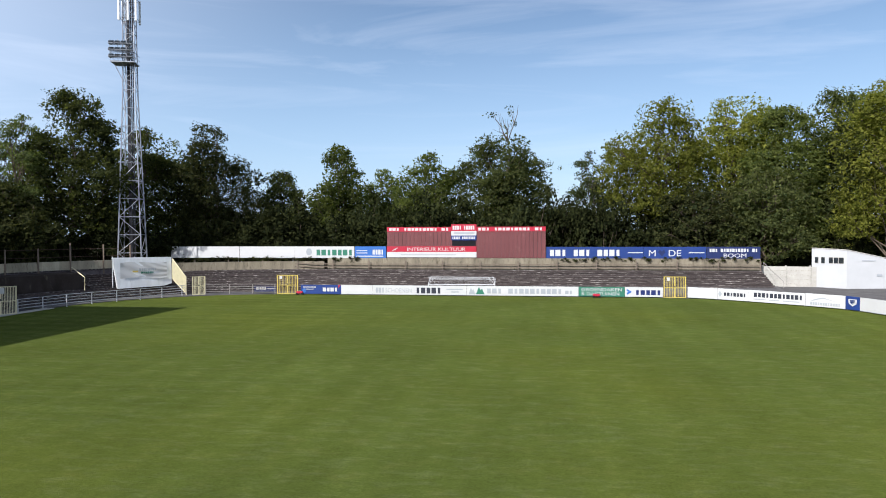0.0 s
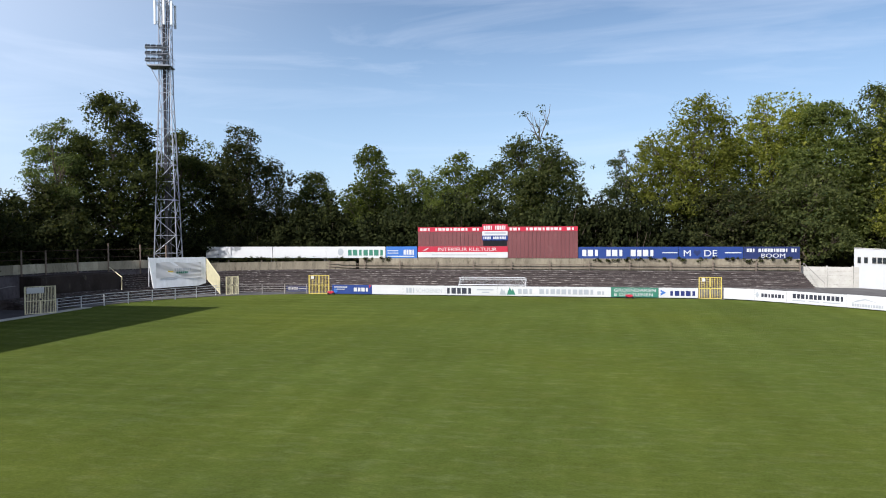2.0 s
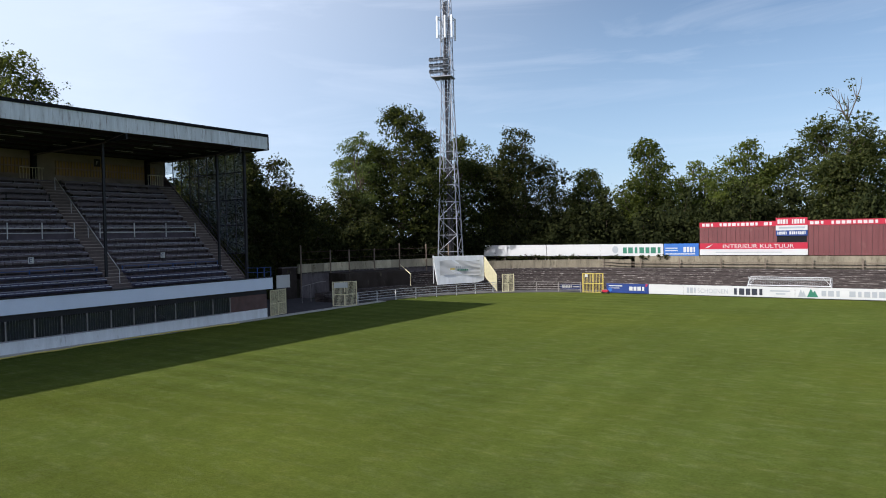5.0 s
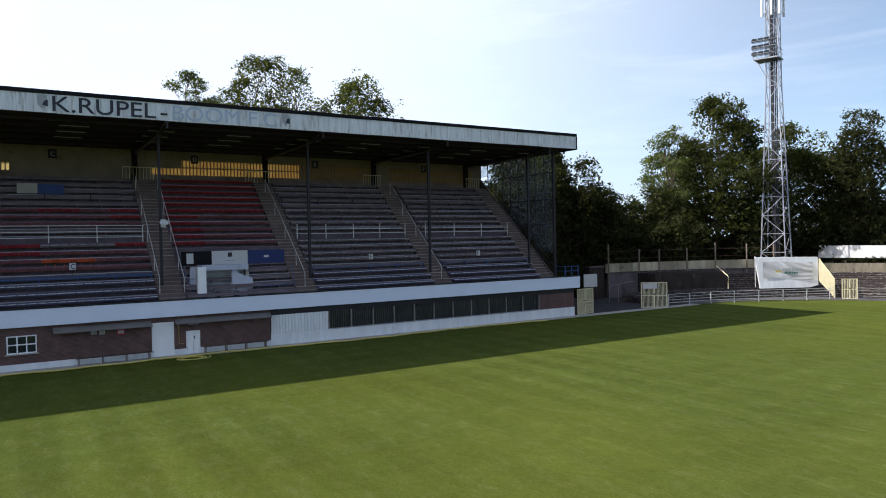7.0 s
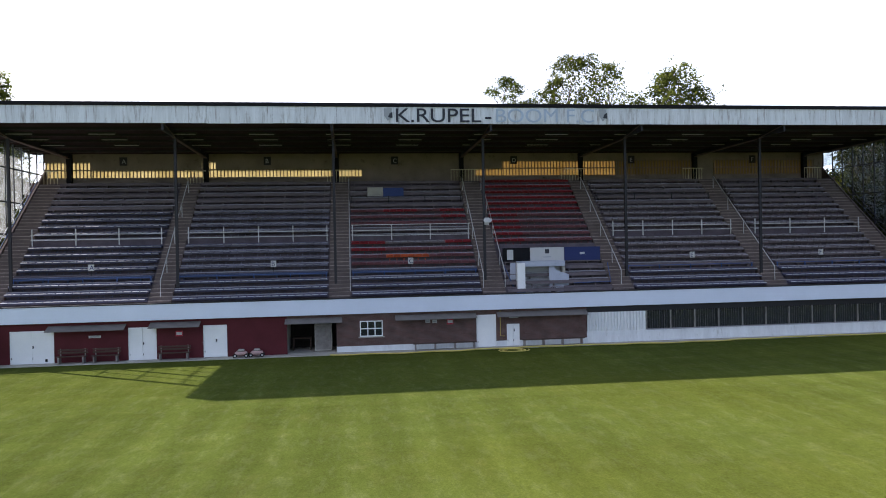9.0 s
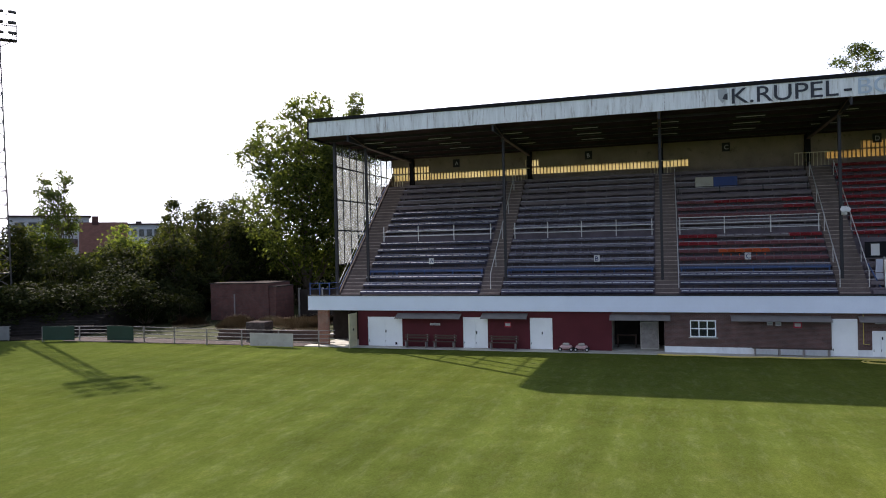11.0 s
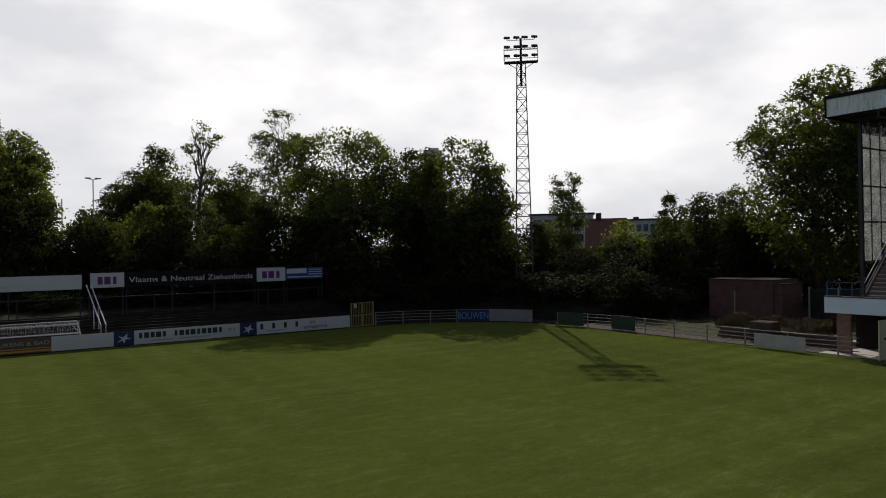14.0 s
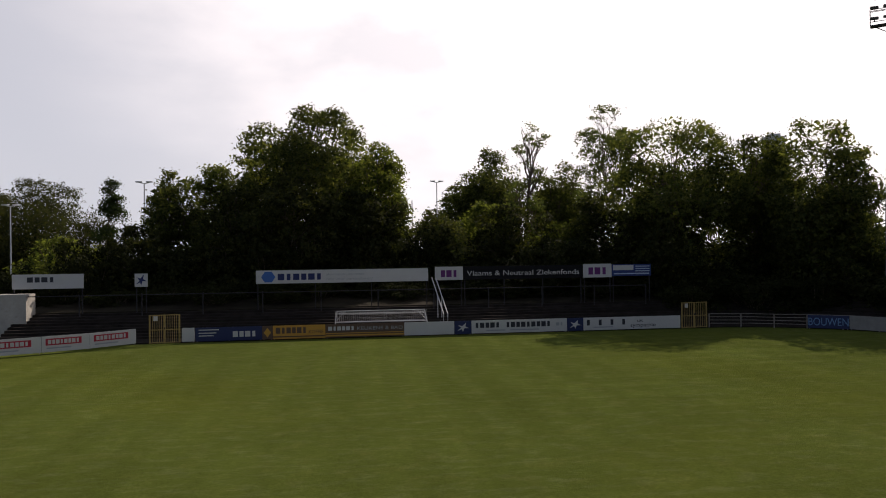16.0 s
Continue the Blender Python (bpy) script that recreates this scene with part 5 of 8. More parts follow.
for a, b in ((-25.0, -24.0), (-14.6, -13.2), (-3.9, -2.0), (6.0, 8.3), (15.2, 17.2), (25.8, 27.6), (36.9, 38.4)):
    for y in np.arange(a, b, 0.24):
        part("railing_bar", box(-58.62, -58.59, y, y + 0.03, ZB + 0.35, ZB + 1.3), M_CREAM, stand)
    part("railing_top", box(-58.64, -58.57, a, b + 0.03, ZB + 1.3, ZB + 1.35), M_CREAM, stand)

# glazed ends
for yg in (-25.3, 39.25):
    posts = [-48.45 - 1.22 * k for k in range(10)]
    part("end_post", box(-48.55, -48.35, yg - 0.1, yg + 0.1, 2.8, 14.4), M_STEEL_DARK, stand)
    levels = [5.6, 8.05, 10.25, 12.6, 14.3]
    for k, x in enumerate(posts):
        lo = max(5.6, rake_z(x) + 0.1)
        if k:
            part("mullion", box(x - 0.035, x + 0.035, yg - 0.035, yg + 0.035, lo, 14.35), M_STEEL_DARK, stand)
    for z in levels[:-1]:
        xe = min(-48.5, max(posts[-1], -49.5 - (z - 4.4) / 0.861))
        part("transom", box(xe, -48.45, yg - 0.03, yg + 0.03, z - 0.04, z + 0.04), M_STEEL_DARK, stand)
    for k in range(9):
        for z0, z1 in zip(levels, levels[1:]):
            lo = max(z0, rake_z(posts[k + 1]) + 0.15)
            if lo < z1 - 0.3:
                g = part("pane", box(posts[k + 1] + 0.04, posts[k] - 0.04, yg - 0.006, yg + 0.006, lo + 0.03, z1 - 0.04), M_GLASS if yg < 0 else M_GLASS_CLEAR, stand, "dusty glass pane" if yg < 0 else "clear dark glass pane")
                g.visible_shadow = False
    s = -1 if yg < 0 else 1
    for h in (3.95, 4.35):
        part("end_rail", tube([(-47.15, yg + s * 1.5, h), (-47.15, yg, h), (-48.4, yg, h)], 0.025), M_RAIL_BLUE, stand)
    for y in (yg, yg + s * 0.75, yg + s * 1.5):
        part("end_rail_post", box(-47.18, -47.12, y - 0.03, y + 0.03, 3.5, 4.38), M_RAIL_BLUE, stand)

# wall under the parapet
XB = -50.2
def wall_piece(y0, y1, z0, z1, m, label="", x0=XW - 0.24, x1=XW):
    return part("wall", box(x0, x1, y0, y1, z0, z1), m, stand, label)


wall_piece(-26.3, -25.5, 0, 2.5, M_BRICK_RED, "red brick pier")
wall_piece(-23.2, -22.47, 0, 2.5, M_RED_WALL, "dark red painted wall")
wall_piece(-22.47, -20.0, 2.02, 2.5, M_RED_WALL)
wall_piece(-20.0, -15.7, 0, 2.5, M_RED_WALL)
wall_piece(-15.7, -14.05, 2.05, 2.5, M_RED_WALL)
wall_piece(-14.05, -11.27, 0, 2.5, M_RED_WALL)
wall_piece(-11.27, -9.85, 2.03, 2.5, M_RED_WALL)
wall_piece(-9.85, -6.2, 0, 2.5, M_RED_WALL)
wall_piece(-6.2, -3.12, 2.2, 2.5, M_BRICKWORK)
wall_piece(-3.12, -1.65, 0.42, 2.5, M_BRICKWORK, "brown brick wall")
wall_piece(-1.65, -0.2, 0.42, 1.0, M_BRICKWORK)
wall_piece(-1.65, -0.2, 2.0, 2.5, M_BRICKWORK)
wall_piece(-0.2, 5.87, 0.42, 2.5, M_BRICKWORK, "brown brick wall")
wall_piece(5.87, 7.17, 2.15, 2.5, M_BRICKWORK)
wall_piece(7.17, 7.88, 0.42, 2.5, M_BRICKWORK)
wall_piece(7.88, 8.73, 1.5, 2.5, M_BRICKWORK)
wall_piece(8.73, 13.3, 0.42, 2.5, M_BRICKWORK, "brown brick wall")
for a, b in ((-3.12, 5.87), (7.17, 7.88), (8.73, 13.3)):
    part("plinth", box(XW - 0.26, XW + 0.025, a, b, 0.0, 0.42), M_WHITE_OLD, stand, "white painted plinth")
part("plinth", box(XW - 0.26, XW + 0.06, 13.3, 40.3, 0.0, 0.82, bevel=0.01), M_WHITE_OLD, stand, "white painted base wall")
wall_piece(13.3, 40.3, 2.08, 2.5, M_STEEL_DARK)
wall_piece(36.4, 40.3, 0.82, 2.08, M_BRICKWORK, "brown brick wall")
# corrugated sheet
cor = bmesh.new()
sheet_grid(lambda u, v: (XW + 0.04 + 0.035 * math.sin(u * 2 * math.pi / 0.22), 13.32 + u, v), [0.02 * k for k in range(203)], [0.82, 2.08], cor)
part("corrugated_sheet", cor, M_WHITE_OLD, stand, "white corrugated sheet")
# glazed strip with upright bars behind the glass
y = 17.45
while y < 36.4:
    w = min(1.72, 36.4 - y)
    part("window_post", box(XW - 0.1, XW + 0.01, y - 0.035, y + 0.035, 0.82, 2.08), M_RAIL_OLD, stand)
    g = part("pane", box(XW - 0.055, XW - 0.045, y + 0.04, y + w - 0.04, 0.84, 2.06), M_PANE_CLEAR, stand)
    g.visible_shadow = False
    for b in np.arange(y + 0.15, y + w - 0.1, 0.17):
        part("window_bar", box(XW - 0.20, XW - 0.17, b, b + 0.022, 0.82, 2.08), M_RAIL_OLD, stand)
    y += 1.72
part("window_sill", box(XW - 0.1, XW + 0.09, 17.4, 36.5, 0.80, 0.86), M_NOSING, stand)
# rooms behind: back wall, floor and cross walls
# back wall in the same dark tone, for the gloom of the rooms
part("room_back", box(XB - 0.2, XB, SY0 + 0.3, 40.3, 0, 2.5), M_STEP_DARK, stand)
part("room_floor", box(XB, XW - 0.24, -26.3, 40.3, 0.0, 0.06), M_CONCRETE, stand)
for y in (-23.2, -6.3, -3.0, 13.2, 40.2):
    part("cross_wall", box(XB, XW - 0.25, y - 0.08, y + 0.08, 0, 2.5), M_CONCRETE, stand)
# stand back and ends close it off
part("back_wall", box(-60.3, -60.0, SY0, SY1, 0, 12.1), M_BRICKWORK, stand)
part("end_wall", box(-60.0, XB, -25.35, -25.15, 0, 3.2), M_BRICKWORK, stand)
part("end_wall", box(-60.0, XB, 39.1, 39.3, 0, 3.2), M_BRICKWORK, stand)
for yg in (-25.3, 39.25):
    bm = prism([(-48.4, 2.8), (-59.8, 2.8), (-59.8, rake_z(-59.8)), (-48.4, rake_z(-48.4))], 0.12)
    w = part("end_wall", bm, M_TREAD_BROWN, stand)
    w.location = (0, yg - 0.06, 0)


def stand_door(y0, y1, z0, z1, leaves, label, handle=True):
    """A flush door in the wall under the stand."""
    ob = thing("door", label, "door", pose(XW, 0, 0), "doors under the stand")
    part("door_frame", box(-0.08, 0.02, y0 - 0.05, y0, z0, z1 + 0.05), M_WHITE, ob)
    part("door_frame", box(-0.08, 0.02, y1, y1 + 0.05, z0, z1 + 0.05), M_WHITE, ob)
    part("door_frame", box(-0.08, 0.02, y0, y1, z1, z1 + 0.05), M_WHITE, ob)
    w = (y1 - y0) / leaves
    for k in range(leaves):
        leaf = part("door_leaf", box(-0.06, 0.0, y0 + w * k + 0.006, y0 + w * (k + 1) - 0.006, z0 + 0.015, z1 - 0.006, bevel=0.006), M_WHITE, ob)
        part("hinge", box(0.0, 0.012, y0 + w * k + 0.01, y0 + w * k + 0.04, z0 + 0.3, z0 + 0.42), M_STEEL_DARK, leaf)
    if handle:
        c = (y0 + y1) / 2 + 0.06
        part("door_handle", box(0.0, 0.06, c - 0.02, c + 0.03, z0 + 0.95, z0 + 1.12), M_STEEL_DARK, ob, "dark door handle")
    return ob


d = stand_door(-22.42, -20.03, 0.03, 1.98, 2, "white double door with a small dark cat flap hatch")
part("hatch", box(0.003, 0.012, -20.5, -20.36, 0.16, 0.32), M_BLACK, d)
stand_door(-15.65, -14.1, 0.03, 2.0, 2, "white double door under the stand")
stand_door(-11.22, -9.9, 0.06, 2.0, 1, "white door with a dark handle")
stand_door(5.93, 7.12, 0.04, 2.1, 1, "tall plain white door panel", handle=False)
stand_door(7.93, 8.68, 0.05, 1.45, 2, "small white door beside a bench")

# small window in the brick wall
win = thing("window", "white six-pane window in the brick wall", "window", pose(XW, 0, 0))
fr = bmesh.new()
for y in (-1.62, -1.15, -0.69, -0.23):
    box(-0.07, 0.03, y - 0.03, y + 0.03, 1.0, 2.0, fr)
for z in (1.03, 1.5, 1.97):
    box(-0.068, 0.028, -1.62, -0.23, z - 0.03, z + 0.03, fr)
part("window_frame", fr, M_WHITE, win)
for k in range(3):
    for j in range(2):
        g = part("pane", box(-0.03, -0.022, -1.59 + 0.465 * k, -1.18 + 0.465 * k, 1.06 + 0.47 * j, 1.47 + 0.47 * j), M_PANE, win)
        g.visible_shadow = False
part("window_sill", box(0.0, 0.12, -1.75, -0.1, 0.94, 0.99), M_CONCRETE, win)


def awning(y0, y1, z, depth, m, label):
    ob = thing("awning", label, "awning", pose(XW, 0, z), "awnings under the parapet")
    part("sheet", prism([(0.0, 0.28), (depth, 0.0), (depth, 0.03), (0.0, 0.31)], y1 - y0), m, ob).location = (0, y0, 0)
    for y in (y0 + 0.05, y1 - 0.05):
        part("bracket", tube([(0.0, y, -0.05), (depth - 0.05, y, 0.02)], 0.02), M_STEEL_DARK, ob)
    return ob


M_AWNING = mat("grey_corrugated_awning", (0.15, 0.14, 0.135), 0.8, 0.25, 1.5, 16, 0.2)
awning(-20.3, -15.8, 1.98, 0.62, M_AWNING, "grey corrugated awning over a bench")
awning(-14.4, -11.4, 2.02, 0.62, M_AWNING, "grey corrugated awning over a bench")
awning(-6.3, -2.75, 1.98, 0.5, M_AWNING, "grey corrugated awning over the storage opening")
awning(0.6, 5.85, 2.0, 0.55, M_AWNING, "grey corrugated awning over a bench")
awning(7.2, 13.25, 2.0, 0.55, M_AWNING, "grey corrugated awning over a bench")


def team_bench(y0, y1, back=True):
    ob = thing("bench", "dark wooden slatted bench against the stand wall", "bench", pose(XW + 0.12, 0, 0.06), "benches under the stand")
    for x in (0.18, 0.30, 0.42):
        part("seat_slat", box(x - 0.05, x + 0.05, y0, y1, 0.40, 0.44), M_WOOD, ob)
    if back:
        for z in (0.62, 0.78):
            part("back_slat", box(0.06, 0.10, y0, y1, z - 0.05, z + 0.05), M_WOOD, ob)
    n = max(2, round((y1 - y0) / 1.3) + 1)
    for k in range(n):
        y = y0 + 0.15 + (y1 - y0 - 0.3) * k / (n - 1)
        part("leg", box(0.10, 0.46, y - 0.04, y + 0.04, 0.0, 0.40), M_RAIL_OLD, ob)
        if back:
            part("back_post", box(0.04, 0.07, y - 0.03, y + 0.03, 0.0, 0.85), M_RAIL_OLD, ob)
    return ob


for y0, y1 in ((-19.7, -18.0), (-17.7, -16.1), (-13.9, -12.0), (1.7, 5.8), (8.8, 12.95)):
    team_bench(y0, y1, back=y0 < 0)

for y, z, w, h, m2 in ((-12.71, 1.6, 0.42, 0.34, M_RED), (4.15, 1.78, 0.42, 0.36, M_RED), (-17.64, 1.57, 0.7, 0.14, M_INK_GREY), (8.35, 1.95, 0.6, 0.14, M_INK_GREY), (2.7, 1.85, 0.3, 0.2, M_INK_GREY), (3.15, 1.82, 0.3, 0.2, M_INK_GREY)):
    sg = thing("wall_sign", "small sign plate on the wall under the stand", "sign", pose(XW, y, z), "signs under the stand")
    part("plate", box(0.0, 0.02, -w / 2, w / 2, -h / 2, h / 2), M_BOARD_WHITE if m2 is not M_RED else M_RED, sg)
    part("print", box(0.02, 0.024, -w * 0.38, w * 0.38, -h * 0.25, h * 0.25), m2 if m2 is not M_RED else M_BOARD_WHITE, sg)

pipe = thing("gas_pipe", "thin yellow gas pipe on the brick wall", "pipe", pose(XW, 0, 0))
part("pipe", tube([(0.03, 7.45, 2.4), (0.03, 7.45, 0.75), (0.03, 7.75, 0.72)], 0.02), M_YELLOW, pipe)

# things in the storage opening
shelf = thing("storage_shelf", "dark wooden storage bench in the open store", "shelf", pose(-49.0, -5.4, 0.06))
part("top", box(-0.3, 0.3, -0.6, 0.6, 0.75, 0.8), M_WOOD, shelf)
for a in (-0.55, 0.55):
    part("leg", box(-0.28, 0.28, a - 0.03, a + 0.03, 0, 0.75), M_WOOD, shelf)
cab = thing("storage_cabinet", "pale grey storage cabinet in the open store", "cabinet", pose(-48.6, -4.0, 0.06))
part("body", box(-0.3, 0.3, -0.55, 0.55, 0, 1.7, bevel=0.01), M_CONCRETE, cab)
part("door", box(0.3, 0.32, -0.5, 0.5, 0.08, 1.62), M_RAIL_OLD, cab)


def roller(y):
    """A small two-wheeled line marker or mower beside the wall."""
    ob = thing("lawn_mower", "small pale pink-grey lawn mower parked by the wall", "lawn mower", pose(-46.75, y, 0.06), "mowers by the wall")
    bm = box(-0.22, 0.22, -0.36, 0.36, 0.14, 0.36, bevel=0.06)
    part("deck", bm, mat("faded_pink_paint", (0.45, 0.30, 0.29), 0.5, 0.15, 3, 15, 0.1) if "faded_pink_paint" not in bpy.data.materials else bpy.data.materials["faded_pink_paint"], ob)
    part("engine", box(-0.13, 0.13, -0.2, 0.2, 0.36, 0.5, bevel=0.05), M_CONCRETE, ob)
    for x in (-0.22, 0.22):
        for u in (-0.34, 0.34):
            w = part("wheel", tube([(x - 0.04, u, 0.13), (x + 0.04, u, 0.13)], 0.13, sides=12), M_RUBBER, ob)
            part("hub", tube([(x - 0.045, u, 0.13), (x + 0.045, u, 0.13)], 0.06, sides=10), M_BOARD_WHITE, w)
    return ob


roller(-8.95)
roller(-8.0)

# players' way in, in the lower rows
vx = row_x(VOM_ROWS)
vom = thing("players_entrance", "white-walled players' entrance in the lower seat rows", "entrance")
# grey side walls stand in for white paint lying in shade
part("side_wall", prism([(-49.1, 2.8), (vx, 2.8), (vx, 5.4), (-49.9, 5.4), (-49.1, 4.9)], 0.2), M_CONCRETE, vom).location = (0, VOM[0] - 0.25, 0)
part("side_wall", prism([(-49.5, 2.8), (vx, 2.8), (vx, 5.4), (-49.9, 5.4), (-49.5, 4.9)], 0.2), M_CONCRETE, vom).location = (0, VOM[1], 0)
part("low_wall", prism([(11.38, 2.8), (12.78, 2.8), (12.78, 4.55), (11.9, 4.85), (11.7, 5.15), (11.38, 5.15)], 0.12, axis="x"), M_ENTRANCE, vom).location = (-49.4, 0, 0)
part("stair_wall", prism([(8.6, 2.8), (9.1, 2.8), (9.1, 5.4), (8.75, 5.4)], 0.1, axis="x"), M_ENTRANCE, vom).location = (-49.7, 0, 0)
part("lintel", box(vx - 0.2, -49.1, VOM[0] - 0.05, VOM[1] + 0.05, 5.15, 5.5), M_ENTRANCE, vom)
part("back_wall", box(-50.3, -50.05, VOM[0], VOM[1], 2.8, 5.2), M_HAZE_WALL, vom)
part("floor", box(vx, -48.2, VOM[0], VOM[1], 2.8, 2.86), M_CONCRETE, vom)
for y0, y1, mm, lab in ((8.44, 10.4, M_BLACK, "black blank panel"), (10.43, 12.88, M_BOARD_WHITE, "white panel with a small emblem"), (12.92, 15.55, M_INK_BLUE, "dark blue panel with a small white mark")):
    p = part("sign_panel", box(vx + 0.95, vx + 1.02, y0, y1, 5.47, 6.43), mm, vom, lab)
    if mm is M_BOARD_WHITE:
        part("emblem", box(vx + 1.02, vx + 1.03, 11.5, 11.8, 6.0, 6.3), M_INK, p)
        part("emblem", box(vx + 1.02, vx + 1.03, 11.35, 11.95, 5.72, 5.78), M_INK_GREY, p)
    if mm is M_INK_BLUE:
        part("mark", box(vx + 1.02, vx + 1.03, 14.05, 14.4, 5.9, 6.05), M_BOARD_WHITE, p)
part("notice", box(vx + 1.02, vx + 1.04, 8.75, 9.2, 5.6, 6.3), M_BOARD_WHITE, vom, "white notice on the panel")
part("pillar", box(-49.1, -48.7, 9.02, 9.55, 3.5, 5.4), M_WHITE, vom)
part("pillar_base", box(-49.12, -48.68, 9.0, 9.57, 2.8, 3.5), M_RAIL_BLUE, vom)
part("rail", tube([(-48.9, 9.0, 3.3), (-49.6, 8.3, 5.2)], 0.03), M_RAIL_BLUE, vom)
part("rail", tube([(-48.25, 12.8, 4.0), (-48.25, 15.4, 4.05), (-49.4, 15.6, 5.3)], 0.03), M_RAIL_BLUE, vom)
for y in (10.4, 11.6):
    ch = thing("folding_chair", "dark folding chair in the players' entrance", "chair", pose(-48.75, y, 2.86, 0, 0, 20), "chairs in the players' entrance")
    part("seat", box(-0.2, 0.2, -0.2, 0.2, 0.43, 0.46), M_BLACK, ch)
    part("backrest", box(-0.2, -0.17, -0.2, 0.2, 0.5, 0.85), M_BLACK, ch)
    for a in (-0.18, 0.18):
        for b in (-0.18, 0.18):
            part("leg", tube([(b, a, 0), (-b * 0.6, a, 0.44)], 0.014), M_STEEL_DARK, ch)
pa = thing("camera_post", "grey loudspeaker and lamp bracket on a column", "bracket", pose(-49.35, 7.08, 8.3))
part("plate", box(0, 0.08, -0.15, 0.15, -0.25, 0.25), M_RAIL, pa)
part("horn", tube([(0.08, -0.1, 0), (0.35, -0.12, 0.05)], 0.06, sides=10, radius_end=0.16), M_RAIL, pa)
part("horn", tube([(0.08, 0.1, 0), (0.35, 0.12, 0.05)], 0.06, sides=10, radius_end=0.16), M_RAIL, pa)
box_thing = thing("wall_cabinet", "grey box on the upper row with a blue cloth beside it", "box", pose(row_x(15) - 0.2, -0.2, row_z(15)))
part("body", box(-0.2, 0.2, -0.6, 0.6, 0.0, 0.75, bevel=0.01), M_CONCRETE, box_thing)
part("cloth", box(0.15, 0.2, 0.62, 2.2, 0.0, 0.7), M_BLUE, box_thing)

# gates beside the stand
cage_gate((-45.98, -23.32), (-47.2, -23.32), 2.3, M_CREAM, "narrow cream corrugated gate standing open beside the stand", notice=(), bars_n=18, mesh_w=0.03)
cage_gate((-47.45, 40.9), (-47.9, 43.2), 2.3, M_CREAM, "cream barred gate at the end of the stand", notice=(), bars_n=22, mesh_w=0.02)
nb = thing("notice_board", "white notice board behind the gate beside the stand", "notice board", pose(-48.1, 43.1, 0))
part("board", box(-0.03, 0.03, -0.8, 0.8, 2.35, 3.5), M_BOARD_WHITE, nb)
for a in (-0.72, -0.3):
    part("post", box(-0.09, -0.03, a - 0.04, a + 0.04, 0.0, 3.5), M_STEEL_DARK, nb)


# ---- trees ----
def branch(bm, a, b, r0, r1, wob, rnd, n=4):
    pts = [a.lerp(b, i / n) + Vector((rnd.uniform(-wob, wob), rnd.uniform(-wob, wob), rnd.uniform(-wob, wob) * 0.5)) * (1 if 0 < i < n else 0) for i in range(n + 1)]
    tube(pts, r0, bm, 7 if r0 > 0.2 else 4 if r0 > 0.05 else 3, r1, cap=False)
    return pts


def leaf_cloud(centres, radii, count, size, rng, flat=0.75, per=14, spread=0.34):
    """Leaves in small sprays at the twig ends of rounded clumps, facing up and outwards."""
    n = max(1, count // per)
    vol = radii ** 2
    pick = rng.choice(len(centres), n, p=vol / vol.sum())
    mid = centres.mean(axis=0)
    out = centres - mid
    out /= np.linalg.norm(out, axis=1)[:, None] + 1e-6
    way = rng.normal(size=(n, 3)) + out[pick] * 0.55 + np.array([0, 0, 0.40])
    way /= np.linalg.norm(way, axis=1)[:, None]
    far = 0.55 + 0.48 * rng.random(n) ** 0.6
    far = np.where(rng.random(n) < 0.12, far * rng.uniform(1.1, 1.5, n), far)
    twig = centres[pick] + way * (radii[pick] * far)[:, None] * np.array([1, 1, flat])
    twig, way = np.repeat(twig, per, 0), np.repeat(way, per, 0)
    m = len(twig)
    place = twig + rng.normal(size=(m, 3)) * spread * np.array([1, 1, 0.62]) * np.repeat(rng.uniform(0.6, 1.25, n), per)[:, None]
    normal = way * 0.55 + rng.normal(size=(m, 3)) * 0.55 + np.array([0, 0, 0.55])
    normal /= np.linalg.norm(normal, axis=1)[:, None]
    side = np.cross(normal, rng.normal(size=(m, 3)))
    side /= np.linalg.norm(side, axis=1)[:, None]
    other = np.cross(normal, side)
    s = size * (0.6 + 0.8 * rng.random(m))[:, None]
    a, b = place - side * s * 0.5 - other * s * 0.25, place + side * s * 0.5 - other * s * 0.2
    c = place + other * s * 0.6 + side * s * (rng.random(m)[:, None] - 0.5) * 0.5
    return np.stack([a, b, c], 1).reshape(-1, 3)


def cloud_mesh(name, verts, material, k=3):
    n = len(verts) // k
    me = bpy.data.meshes.new(name)
    me.vertices.add(len(verts))
    me.vertices.foreach_set("co", verts.astype(np.float32).ravel())
    me.loops.add(k * n)
    me.loops.foreach_set("vertex_index", np.arange(k * n, dtype=np.int32))
    me.polygons.add(n)
    me.polygons.foreach_set("loop_start", np.arange(0, k * n, k, dtype=np.int32))
    me.update(calc_edges=True)
    me.validate()
    me.materials.append(material)
    return me


TREE_LABEL = {
    "broad": "tall dark green broadleaf tree with a rounded uneven crown", "dense": "dense dark tree with a crown down to the undergrowth",
    "light": "mid-green broadleaf tree with a loose crown", "yellow": "large yellow-green broadleaf tree with spreading crown",
    "round": "dense green tree with a full rounded crown", "snag": "dark green broadleaf tree with a dead leafless top", "sparse": "slender tree with a thin open crown", "conifer": "small dark tree with tiered branches", "bare": "half-bare tree with dead upper branches",
}


